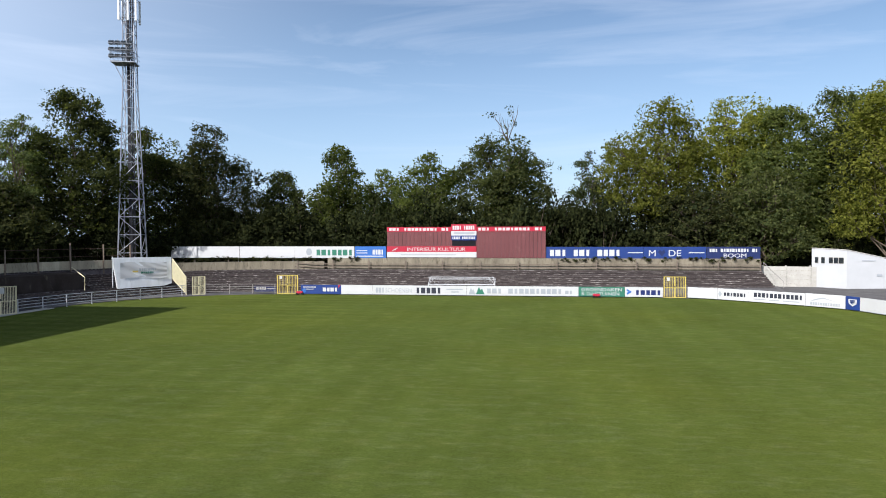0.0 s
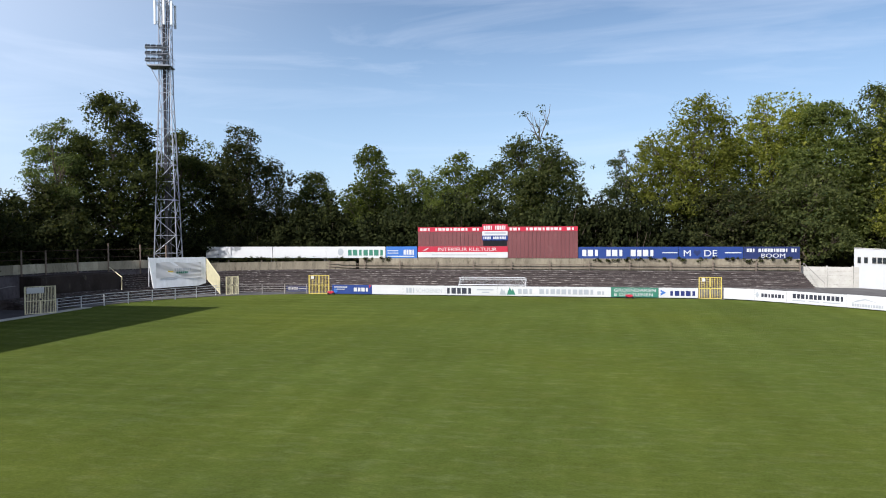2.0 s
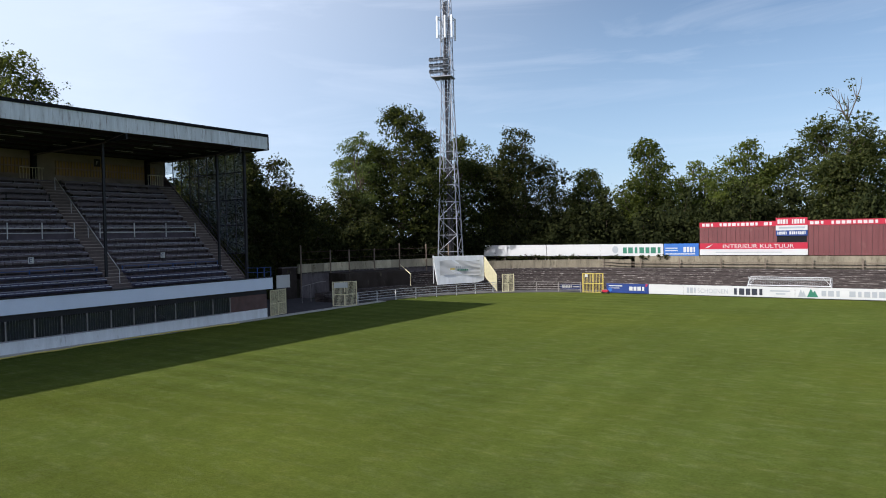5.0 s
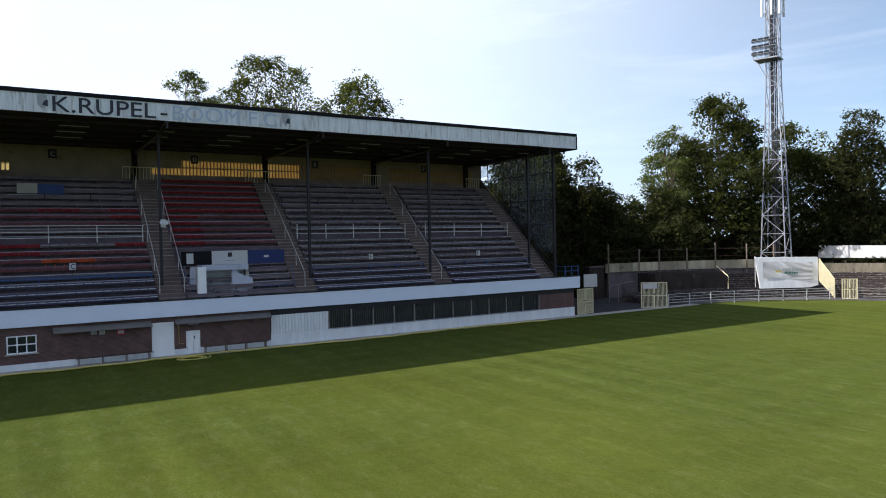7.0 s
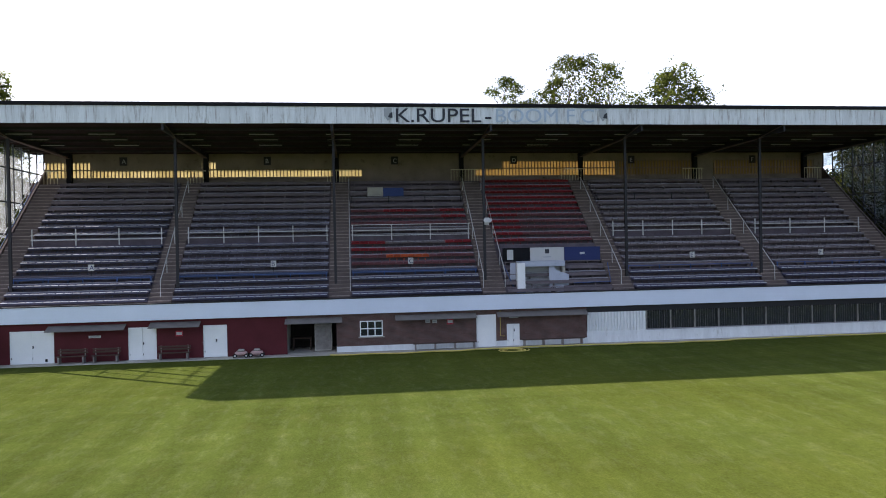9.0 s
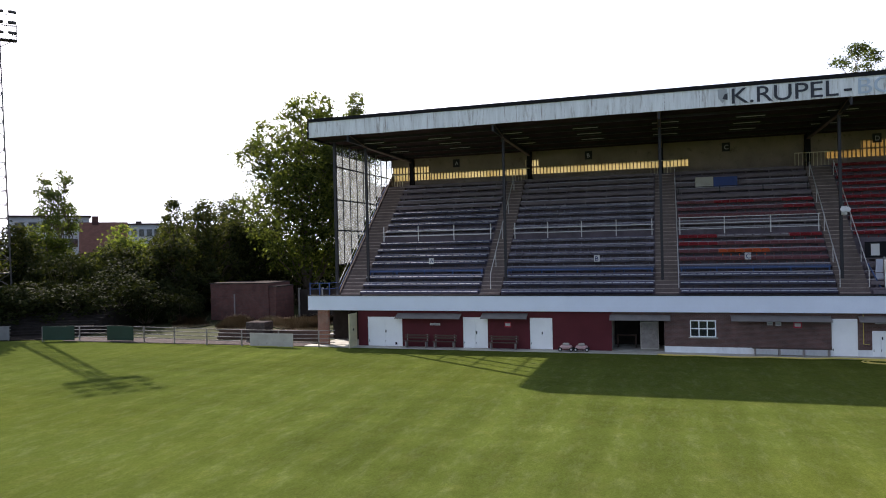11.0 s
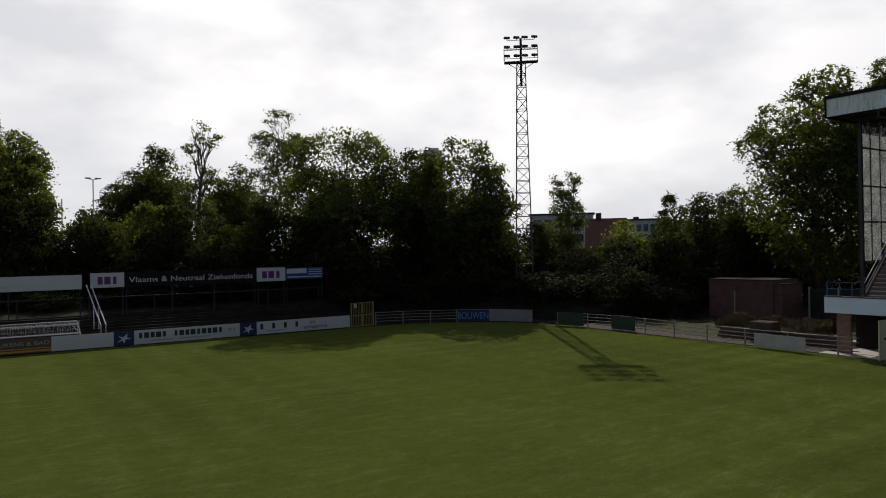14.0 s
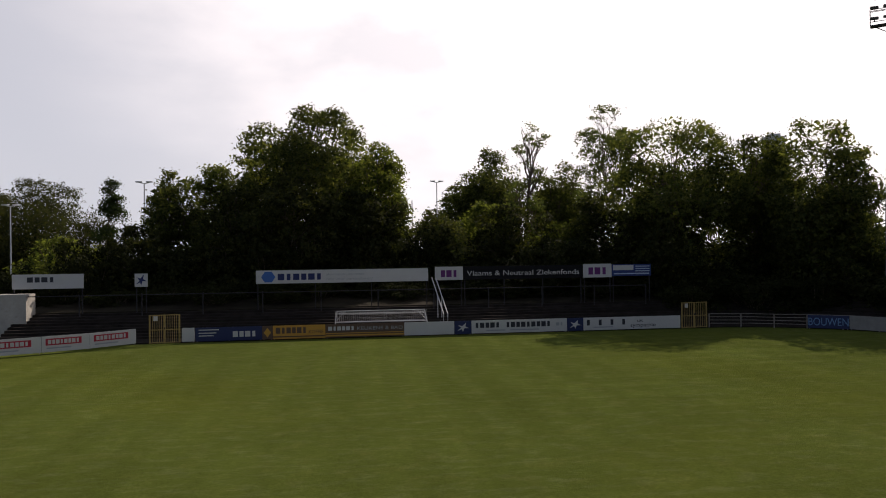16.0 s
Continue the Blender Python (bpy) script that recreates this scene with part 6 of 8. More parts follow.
def crown_width(kind, f):
    """How wide the crown is at the share f of its height, of its greatest radius."""
    if kind == "conifer":
        return 1.0 - 0.86 * f
    if kind == "bare":
        return 0.95 - 0.5 * f
    if kind == "sparse":
        return math.sqrt(max(0.08, 1 - ((f - 0.55) / 0.56) ** 2))
    if kind == "yellow":
        return math.sqrt(max(0.08, 1 - ((f - 0.60) / 0.62) ** 2))
    if kind == "dense":
        return 0.92 * math.sqrt(max(0.08, 1 - max(0.0, (f - 0.25) / 0.78) ** 2.2))
    return math.sqrt(max(0.07, 1 - ((f - 0.44) / 0.60) ** 2))


def make_tree(kind, seed, H, R):
    """A tree H high and R in radius, foot at the origin: trunk, limbs to each clump, leaf sprays on the clumps."""
    rnd, rng = random.Random(seed), np.random.default_rng(seed)
    ob = thing("tree", TREE_LABEL[kind], "tree")
    wood = bmesh.new()
    lean = Vector((rnd.uniform(-0.03, 0.03), rnd.uniform(-0.03, 0.03), 0)) * H
    low = {"broad": 0.10, "snag": 0.10, "round": 0.08, "dense": 0.04, "light": 0.12, "yellow": 0.24, "sparse": 0.38, "conifer": 0.12, "bare": 0.10}[kind]
    high = 0.66 if kind == "bare" else 1.0
    spine = branch(wood, Vector((0, 0, -0.4)), Vector((0, 0, H * 0.90 * (0.95 if kind == "bare" else 1.0))) + lean, 0.016 * H + 0.02, 0.04, 0.018 * H, rnd, 8)
    # the crown is the union of a few uneven domes, each on its own leader
    domes = [(0.16 * R * rnd.uniform(-1, 1), 0.16 * R * rnd.uniform(-1, 1), R * (1.0 if kind in ("conifer", "bare") else 0.90 if kind in ("round", "snag") else 0.70), low, high)]
    if kind not in ("conifer", "bare"):
        m = {"sparse": 2, "dense": 4, "yellow": 5}.get(kind, 4)
        turned = rnd.uniform(0, 6.28)
        for j in range(m):
            q, d = turned + 6.283 * j / m + rnd.uniform(-0.4, 0.4), R * rnd.uniform(0.42, 0.62)
            domes.append((d * math.cos(q), d * math.sin(q), R * rnd.uniform(0.40, 0.58), low + rnd.uniform(0.0, 0.12), rnd.uniform(0.66, 0.95)))
    size = (R * R * (high - low) * H) ** (1 / 3)
    lobe = size * {"sparse": 0.17, "conifer": 0.17, "bare": 0.20, "dense": 0.22}.get(kind, 0.20)
    n = {"sparse": 34, "conifer": 34, "bare": 22, "yellow": 62, "dense": 56}.get(kind, 66)
    centres, radii = [], []
    weights = [d[2] ** 2 * (d[4] - d[3]) for d in domes]
    for i in range(n):
        dx, dy, rd, lo, hi = rnd.choices(domes, weights)[0]
        f = rnd.random() ** 0.85
        a = i * 2.39996 + rnd.uniform(-0.6, 0.6)
        r = lobe * rnd.uniform(0.55, 1.4) * (1.0 if f < 0.8 else 0.75)
        wide = rd * crown_width(kind, f) * (0.92 + 0.22 * math.sin(2 * a + seed) * math.cos(6 * f + seed))
        out = max(0.0, wide - r * 0.55) * math.sqrt(rnd.uniform(0.4, 1.0))
        c = Vector((dx + out * math.cos(a), dy + out * math.sin(a), H * (lo + (hi - lo) * f) - r * 0.75 * max(0.0, f - 0.5) * 2)) + lean * f
        c.z = max(c.z, r * 0.4)
        centres.append(c)
        radii.append(r)
        k = max(1, min(7, int(8 * max(0.04, c.z / H - 0.14 - 0.25 * out / H) / 0.9)))
        pts = branch(wood, spine[k], c, 0.006 * H * (1.25 - c.z / H), 0.03, 0.03 * H, rnd, 4)
        for _ in range(3 if kind in ("sparse", "yellow", "bare") else 2):
            branch(wood, pts[3], c + Vector((rnd.uniform(-1, 1), rnd.uniform(-1, 1), rnd.uniform(-0.2, 1))) * r, 0.04, 0.012, 0.12, rnd, 2)
    if kind in ("bare", "snag"):
        for j in range(16 if kind == "bare" else 5):
            a, h = rnd.uniform(0, 6.28), rnd.uniform(0.5, 0.85) if kind == "bare" else 0.9
            top = min(1.0, h + rnd.uniform(0.08, 0.2)) if kind == "bare" else 1.0 + 0.045 * j
            tip = Vector((math.cos(a) * rnd.uniform(0.8, 2.4), math.sin(a) * rnd.uniform(0.8, 2.4), H * top)) + lean
            pts = branch(wood, spine[min(8, int(8 * h / 0.9))], tip, 0.09, 0.03, 0.25, rnd, 4)
            for _ in range(3):
                q = pts[3] + Vector((rnd.uniform(-1, 1), rnd.uniform(-1, 1), rnd.uniform(0.2, 1.2)))
                branch(wood, pts[2], q, 0.04, 0.018, 0.1, rnd, 2)
                if rnd.random() < 0.5:
                    centres.append(q)
                    radii.append(0.45)
    part("trunk", wood, M_BARK, ob, smooth=True)
    area = 2 * R * (high - low) * H * 0.8
    count = int(area * {"sparse": 92, "conifer": 100, "bare": 80, "yellow": 100, "dense": 104}.get(kind, 132))
    verts = leaf_cloud(np.array([tuple(c) for c in centres]), np.array(radii), count, 0.25 if kind in ("sparse", "bare", "conifer") else 0.29, rng)
    if kind not in ("sparse", "bare", "conifer"):
        # the shaded inside of the crown
        m = int(area * (44 if kind == "round" else 30))
        pick = rng.choice(len(domes), m, p=np.array(weights) / sum(weights))
        dm = np.array(domes)[pick]
        f, a = rng.random(m) * 0.95, rng.random(m) * 2 * np.pi
        w = np.array([crown_width(kind, v) for v in f]) * dm[:, 2] * (0.86 if kind in ("round", "snag") else 0.76) * rng.random(m) ** 0.4
        place = np.stack([dm[:, 0] + w * np.cos(a), dm[:, 1] + w * np.sin(a), H * (dm[:, 3] + (dm[:, 4] - dm[:, 3]) * f)], 1) + np.array(lean) * f[:, None]
        tri = rng.normal(size=(m, 3, 3)) * 0.165
        verts = np.concatenate([verts, (place[:, None, :] + tri).reshape(-1, 3)])
    crown = new("crown", cloud_mesh("crown", verts, LEAF[kind]))
    crown.parent = ob
    return ob


GROUND_AT = lambda x, y: 2.3 if (y > 84 and x < 26) or (y < -69 and -60 < x < 24) or (x < -55 and y > 55) else 0.0

TREES_NORTH = [
    (-63.6, 72.6, 20.3, 3.5, "sparse"),
    (-60.9, 78.6, 24.2, 7.8, "broad"),
    (-57.6, 89.1, 21.2, 5.2, "broad"),
    (-48.5, 93.0, 22.3, 6.8, "dense"),
    (-40.0, 97.8, 15.8, 4.0, "broad"),
    (-31.1, 96.6, 18.9, 5.1, "light"),
    (-26.8, 106.0, 17.0, 3.6, "light"),
    (-19.2, 101.4, 18.2, 5.3, "light"),
    (-7.1, 99.8, 21.0, 7.5, "snag"),
    (5.2, 102.7, 18.0, 5.2, "sparse"),
    (13.6, 96.8, 24.0, 7.6, "yellow"),
    (24.2, 100.8, 25.4, 7.9, "yellow"),
    (30.5, 95.9, 23.4, 7.0, "light"),
]
TREES_NORTH_EAST = [
    (38.4, 97.3, 25.3, 9.0, "broad"),
    (40.0, 85.8, 24.0, 8.5, "yellow"),
    (25.4, 89.1, 14.7, 5.9, "broad"),
    (17.4, 90.0, 12.7, 5.7, "dense"),
    (-64.2, 71.8, 13.0, 6.9, "dense"),
    (-56.0, 100.5, 13.5, 6.0, "dense"),
    (-45.5, 106.5, 11.5, 6.0, "dense"),
    (-36.0, 109.0, 11.0, 6.0, "dense"),
    (-22.5, 113.0, 11.0, 6.5, "dense"),
    (-9.0, 113.5, 12.0, 6.5, "dense"),
    (3.5, 112.5, 12.0, 6.5, "dense"),
]
TREES_WEST = [
    (-106.9, 21.9, 31.3, 7.3, "sparse"),
    (-98.9, 28.6, 31.8, 9.7, "broad"),
    (-92.2, 40.6, 28.9, 8.5, "broad"),
    (-100.5, 36.3, 31.2, 6.9, "broad"),
    (-61.5, 51.3, 16.9, 3.3, "dense"),
    (-62.1, 59.4, 13.2, 4.2, "dense"),
    (-67.9, 78.4, 21.2, 3.7, "sparse"),
    (-66.0, 67.8, 12.2, 4.6, "dense"),
    (-61.0, 52.0, 12.8, 3.6, "dense"),
    (-68.8, 55.0, 15.3, 4.3, "dense"),
    (-97.6, -46.0, 28.2, 3.5, "light"),
    (-84.9, 62.1, 17.2, 5.9, "dense"),
    (-64.8, 53.8, 17.0, 5.6, "dense"),
    (-75.1, 58.6, 18.9, 7.0, "dense"),
    (-64.0, 58.0, 13.0, 5.1, "dense"),
    (-61.5, 45.2, 16.6, 5.6, "dense"),
]
TREES_SOUTH_WEST = [
    (-73.6, -41.6, 23.7, 7.1, "light"),
    (-84.8, -57.9, 13.8, 4.3, "dense"),
    (-91.4, -72.6, 14.3, 3.4, "dense"),
    (-72.7, -75.5, 16.9, 3.6, "sparse"),
    (-70.4, -63.5, 9.9, 4.0, "light"),
    (-50.2, -68.3, 19.0, 5.4, "round"),
    (-37.4, -73.7, 20.1, 7.4, "round"),
    (-47.1, -75.2, 18.3, 4.8, "round"),
    (-65.5, -71.2, 10.1, 3.8, "light"),
    (-87.9, -64.0, 10.2, 5.0, "broad"),
    (-71.6, -52.4, 12.1, 4.0, "dense"),
    (-65.8, -53.4, 9.6, 3.5, "dense"),
    (-75.9, -49.5, 12.8, 4.5, "dense"),
]
TREES_SOUTH = [
    (-36.9, -94.0, 24.7, 4.7, "sparse"),
    (-33.8, -103.5, 18.8, 5.1, "broad"),
    (-24.6, -109.9, 21.4, 6.8, "broad"),
    (-25.2, -89.3, 22.4, 3.8, "bare"),
    (0.5, -88.0, 22.6, 10.1, "broad"),
    (-7.0, -84.0, 18.7, 4.2, "light"),
    (-19.5, -87.5, 12.0, 5.0, "light"),
    (-27.9, -84.3, 9.9, 4.8, "light"),
    (2.4, -79.8, 14.9, 7.9, "dense"),
    (-5.1, -80.0, 13.3, 5.4, "dense"),
    (-12.5, -81.5, 10.7, 5.3, "dense"),
    (-21.0, -80.0, 11.6, 5.5, "dense"),
    (-31.5, -78.9, 12.9, 4.2, "dense"),
    (-59.6, -69.0, 9.7, 4.3, "dense"),
    (-52.1, -67.4, 9.3, 4.6, "dense"),
    (-65.1, -60.9, 7.5, 5.7, "dense"),
    (-35.2, -73.0, 11.9, 4.9, "dense"),
    (-52.1, -79.7, 18.3, 4.4, "broad"),
]
TREES_SOUTH_EAST = [
    (11.9, -89.3, 16.7, 4.3, "light"),
    (15.8, -84.4, 15.7, 2.8, "broad"),
    (53.8, -143.4, 20.8, 15.3, "dense"),
    (28.7, -104.7, 16.1, 3.7, "conifer"),
    (26.1, -81.2, 8.4, 5.3, "light"),
    (58.8, -130.1, 18.5, 12.2, "dense"),
    (-20.0, -115.4, 17.2, 5.4, "broad"),
    (-26.5, -120.3, 20.5, 5.7, "broad"),
    (-37.1, -113.5, 17.9, 5.6, "dense"),
    (6.2, -96.2, 20.4, 4.6, "yellow"),
    (-5.3, -97.6, 21.4, 5.3, "yellow"),
    (-44.3, -95.8, 15.3, 5.0, "broad"),
    (8.0, -79.8, 13.2, 5.7, "dense"),
    (17.5, -79.8, 9.7, 5.4, "dense"),
    (-57.5, -76.4, 13.5, 6.6, "dense"),
]

turn = random.Random(5)
for stand_of_trees in (TREES_NORTH, TREES_NORTH_EAST, TREES_WEST, TREES_SOUTH_WEST, TREES_SOUTH, TREES_SOUTH_EAST):
    for x, y, top, r, kind in stand_of_trees:
        g = GROUND_AT(x, y)
        ob = make_tree(kind, int(abs(x) * 131 + abs(y) * 17), (top - g) * 1.05, r * 1.08)
        ob.matrix_basis = pose(x, y, g, 0, 0, turn.uniform(0, 360))
        tagged(ob, group="trees round the ground")


# ---- undergrowth ----


def make_bush(kind, seed):
    """A bush about 5 m high and 4 m in radius."""
    rnd, rng = random.Random(seed), np.random.default_rng(seed)
    ob = thing("bush", "green bush in the undergrowth, leaves darkened for tree shade", "bush", group="undergrowth")
    wood = bmesh.new()
    cs, rs = [], []
    for i in range(26):
        a, r = i * 2.4, 3.4 * math.sqrt((i + 0.5) / 26)
        h = rnd.uniform(0.15, 1.0) * 4.4 * math.sqrt(max(0.1, 1 - (r / 4.2) ** 2))
        c = Vector((r * math.cos(a), r * math.sin(a), h))
        branch(wood, Vector((c.x * 0.2, c.y * 0.2, -0.3)), c, 0.06, 0.015, 0.15, rnd, 3)
        cs.append(tuple(c))
        rs.append(rnd.uniform(0.75, 1.35))
    part("stem", wood, M_BARK, ob)
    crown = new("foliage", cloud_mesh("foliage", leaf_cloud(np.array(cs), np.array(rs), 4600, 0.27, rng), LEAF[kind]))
    crown.parent = ob
    return ob


BUSHES = []
rb = random.Random(21)
for k in range(30):                      # behind the north wall
    x = -48 + 88 * (k + rb.uniform(-0.3, 0.3)) / 29
    BUSHES.append((x, rb.uniform(92, 96), 2.3 if x < 26 else 0.5, rb.uniform(0.95, 1.5), rb.uniform(1.3, 2.2)))
for k in range(14):                      # north-west corner
    a = radians(100 + 78 * k / 13)
    BUSHES.append((-29 + rb.uniform(37, 42) * math.cos(a), 55 + rb.uniform(37, 42) * math.sin(a), 2.2, rb.uniform(0.9, 1.4), rb.uniform(1.0, 1.9)))
for k in range(12):                      # between the stand and the corner
    BUSHES.append((-66 - rb.uniform(0, 22), 44 + 2.2 * k, 0.2, rb.uniform(1.0, 1.5), rb.uniform(1.4, 2.2)))
for k in range(22):                      # behind the south signs
    x = -48 + 86 * (k + rb.uniform(-0.3, 0.3)) / 21
    BUSHES.append((x, rb.uniform(-81, -75.5), 2.2 if x < 24 else 0.3, rb.uniform(0.85, 1.35), rb.uniform(0.9, 1.5)))
for k in range(16):                      # south-west
    a = radians(188 + 74 * k / 15)
    BUSHES.append((-33.5 + rb.uniform(26, 36) * math.cos(a), -47.5 + rb.uniform(26, 36) * math.sin(a), 1.2, rb.uniform(0.8, 1.3), rb.uniform(0.8, 1.35)))
for k in range(14):                      # low growth close behind the corner fence
    a = radians(192 + 72 * k / 13)
    BUSHES.append((-33.5 + rb.uniform(19, 24) * math.cos(a), -47.5 + rb.uniform(19, 24) * math.sin(a), 0.9, rb.uniform(0.7, 1.0), rb.uniform(0.5, 0.9)))
for k in range(9):
    BUSHES.append((-74 - rb.uniform(0, 16), -30 - 4.2 * k, 0.0, rb.uniform(1.0, 1.5), rb.uniform(1.2, 2.0)))
for x, y in ((-59.3, -47.4), (-57.4, -49.6), (-61.5, -49.0), (-58.3, -52.5)):     # beside the shed
    BUSHES.append((x, y, 0.3, rb.uniform(0.45, 0.6), rb.uniform(0.5, 0.75)))
for k in range(13):                      # on the south bank behind the signs
    BUSHES.append((-31 + 4.4 * k + rb.uniform(-1.5, 1.5), rb.uniform(-74.0, -71.0), 2.1, rb.uniform(0.5, 0.75), rb.uniform(0.3, 0.55)))
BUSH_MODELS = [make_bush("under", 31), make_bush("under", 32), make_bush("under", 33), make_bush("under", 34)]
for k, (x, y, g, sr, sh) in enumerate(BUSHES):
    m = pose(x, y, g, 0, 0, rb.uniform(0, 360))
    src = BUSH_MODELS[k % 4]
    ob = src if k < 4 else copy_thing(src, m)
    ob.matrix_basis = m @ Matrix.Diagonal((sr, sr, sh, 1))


# ---- lattice masts ----
def lattice(ob, z0, z1, w0, w1, bays, material, leg=0.09, brace=0.045, ring=True, lean=(0, 0)):
    """Four tapered legs with level and slanting bars."""
    at = lambda f, k: Vector((((w0 + (w1 - w0) * f) / 2) * (1 if k in (0, 3) else -1) + lean[0] * f, ((w0 + (w1 - w0) * f) / 2) * (1 if k in (0, 1) else -1) + lean[1] * f, z0 + (z1 - z0) * f))
    for k in range(4):
        part("leg", tube([at(0, k), at(1, k)], leg, sides=6, radius_end=leg * 0.75), material, ob)
    for b in range(bays):
        f0, f1 = b / bays, (b + 1) / bays
        for k in range(4):
            n = (k + 1) % 4
            part("level_bar", tube([at(f1, k), at(f1, n)], brace, sides=5), material, ob)
            a, c = (k, n) if b % 2 else (n, k)
            part("slanting_bar", tube([at(f0, a), at(f1, c)], brace, sides=5), material, ob)


tower = thing("floodlight_tower", "tall galvanised lattice tower with floodlights and phone antennas", "tower", pose(-52.5, 78.2, 2.3, 0, 0, 18))
lattice(tower, 0, 22.4, 2.85, 1.42, 10, M_GALV, 0.085, 0.04)
lattice(tower, 22.4, 38.5, 1.42, 1.15, 14, M_GALV, 0.07, 0.032)
for k in range(3):
    part("cable_run", box(-0.1 + 0.2 * k, 0.02 + 0.2 * k, -0.1, 0.0, 0.0, 36.0), M_STEEL_DARK, tower)
part("ladder", box(-0.45, -0.18, 0.3, 0.36, 0.0, 36.0), M_STEEL_DARK, tower)
part("platform", box(-1.9, 0.9, -1.5, 0.9, 25.6, 25.75), M_GALV, tower)
for a, b in (((-1.9, -1.5), (0.9, -1.5)), ((0.9, -1.5), (0.9, 0.9)), ((-1.9, -1.5), (-1.9, 0.9))):
    for h in (0.5, 1.0):
        part("platform_rail", tube([(*a, 25.75 + h), (*b, 25.75 + h)], 0.03), M_GALV, tower)
for x in (-1.9, -1.0, 0.0, 0.9):
    part("rail_post", tube([(x, -1.5, 25.7), (x, -1.5, 28.3 if x < 0.5 else 26.9)], 0.035), M_GALV, tower)
part("platform_strut", tube([(-1.7, -0.6, 25.6), (-0.62, -0.6, 23.4)], 0.05), M_GALV, tower)


def floodlight(parent, x, y, z, turn_z, tilt, material=M_GALV, tall=0.22):
    lp = part("floodlight", box(-0.34, 0.34, -0.12, 0.14, -tall, tall, bevel=0.05), material, parent)
    lp.matrix_basis = pose(x, y, z, tilt, 0, turn_z)
    part("lens", box(-0.29, 0.29, -0.14, -0.12, -tall + 0.05, tall - 0.05), M_PANE, lp)


for z in (26.3, 27.1, 27.9):
    part("lamp_bar", tube([(-2.0, -1.55, z - 0.25), (0.6, -1.55, z - 0.25)], 0.04), M_GALV, tower)
    for x in (-1.7, -1.0, -0.3, 0.4):
        floodlight(tower, x, -1.7, z, 0, -35)
for z in (31.2, 33.6):
    part("antenna_ring", tube([(-1.0, -0.9, z), (1.0, -0.9, z), (1.0, 0.9, z), (-1.0, 0.9, z), (-1.0, -0.9, z)], 0.05), M_GALV, tower)
for x, y in ((-1.0, -0.95), (0.1, -1.05), (1.0, -0.95), (1.0, 0.9), (-1.0, 0.9)):
    part("antenna", box(x - 0.13, x + 0.13, y - 0.08, y + 0.08, 30.8, 33.8, bevel=0.04), M_WHITE_OLD, tower, "white panel antenna")

pylon = thing("floodlight_pylon", "slender lattice pylon with a rack of floodlights", "floodlight", pose(-53.9, -63.4, 1.2, 0, 0, 139))
lattice(pylon, 0, 26.2, 1.95, 0.92, 20, M_PYLON, 0.075, 0.040)
part("mast_head", box(-0.13, 0.13, -0.13, 0.13, 23.6, 28.9), M_STEEL_DARK, pylon)
part("platform", box(-1.85, 1.85, -0.45, 0.45, 26.2, 26.30), M_STEEL_DARK, pylon)
for s_ in (-1, 1):
    part("platform_strut", tube([(0.4 * s_, 0, 25.5), (1.5 * s_, 0, 26.2)], 0.04), M_STEEL_DARK, pylon)
for x in (-1.85, 1.85):
    for y in (-0.4, 0.4):
        part("rack_post", tube([(x, y, 26.3), (x, y, 27.75)], 0.03), M_STEEL_DARK, pylon)
for y in (-0.4, 0.4):
    part("rack_bar", tube([(-1.85, y, 27.75), (1.85, y, 27.75)], 0.03), M_STEEL_DARK, pylon)
for z in (26.75, 27.75, 28.75):
    part("rack_bar", tube([(-1.85 if z < 28 else -1.45, -0.4, z - 0.15), (1.85 if z < 28 else 1.45, -0.4, z - 0.15)], 0.03), M_STEEL_DARK, pylon)
    for x in (-1.5, -0.45, 0.45, 1.5):
        part("lamp_arm", tube([(x, -0.4, z - 0.15), (x, -0.6, z + 0.08)], 0.03), M_STEEL_DARK, pylon)
        floodlight(pylon, x, -0.62, z + 0.1, 12, -68, M_PYLON, 0.17)

# ---- signs at the top of the north terrace ----
YS = 83.85


def high_board(x0, x1, z0, z1, material, label, prints, y=YS, posts=True, face=1):
    ob = board((x0, y), (x1, y), z0, z1, material, label, prints, legs=False, group="boards on the terrace wall")
    w = abs(x1 - x0)
    n = max(2, round(w / 4))
    for k in range(n):
        u = 0.2 + (w - 0.4) * k / (n - 1)
        part("post", box(u - 0.05, u + 0.05, 0.04, 0.12, 2.0, z1 - 0.05), M_RAIL_OLD, ob)
    return ob


high_board(-50.55, -40.95, 3.72, 5.2, M_BOARD_WHITE, "long blank white board with dark growth along its foot", [])
high_board(-40.9, -33.5, 3.72, 5.2, M_BOARD_WHITE, "long blank white board with dark growth along its foot", [])
high_board(-33.5, -25.5, 3.72, 5.2, M_BOARD_WHITE, "white board with faded grey and green print", [("poly", DISC, 0.20, 0.22, 0.10, 0.62, M_INK_GREY), ("bars", (7,), 0.36, 0.22, 0.62, 0.5, M_GREEN)])
high_board(-25.45, -21.35, 3.72, 5.2, M_BLUE_LIGHT, "blue board with white print", [("bar", "", 0.05, 0.60, 0.35, 0.07, M_BOARD_WHITE), ("bar", "", 0.05, 0.4, 0.35, 0.07, M_BOARD_WHITE), ("bars", (4,), 0.56, 0.3, 0.36, 0.42, M_BOARD_WHITE), ("bar", "", 0.05, 0.12, 0.85, 0.08, M_BOARD_WHITE)])
# big faded red board: slatted face, red header, centre plates
big = thing("score_board", "large faded maroon slatted hoarding with a red header", "hoarding", pose(0, YS - 0.12, 0), "boards on the terrace wall")
for k in range(40):
    a = -21.2 + 19.84 * k / 40
    part("slat", box(a + 0.012, a + 0.484, 0.0, 0.05, 3.78, 7.05), M_MAROON, big)
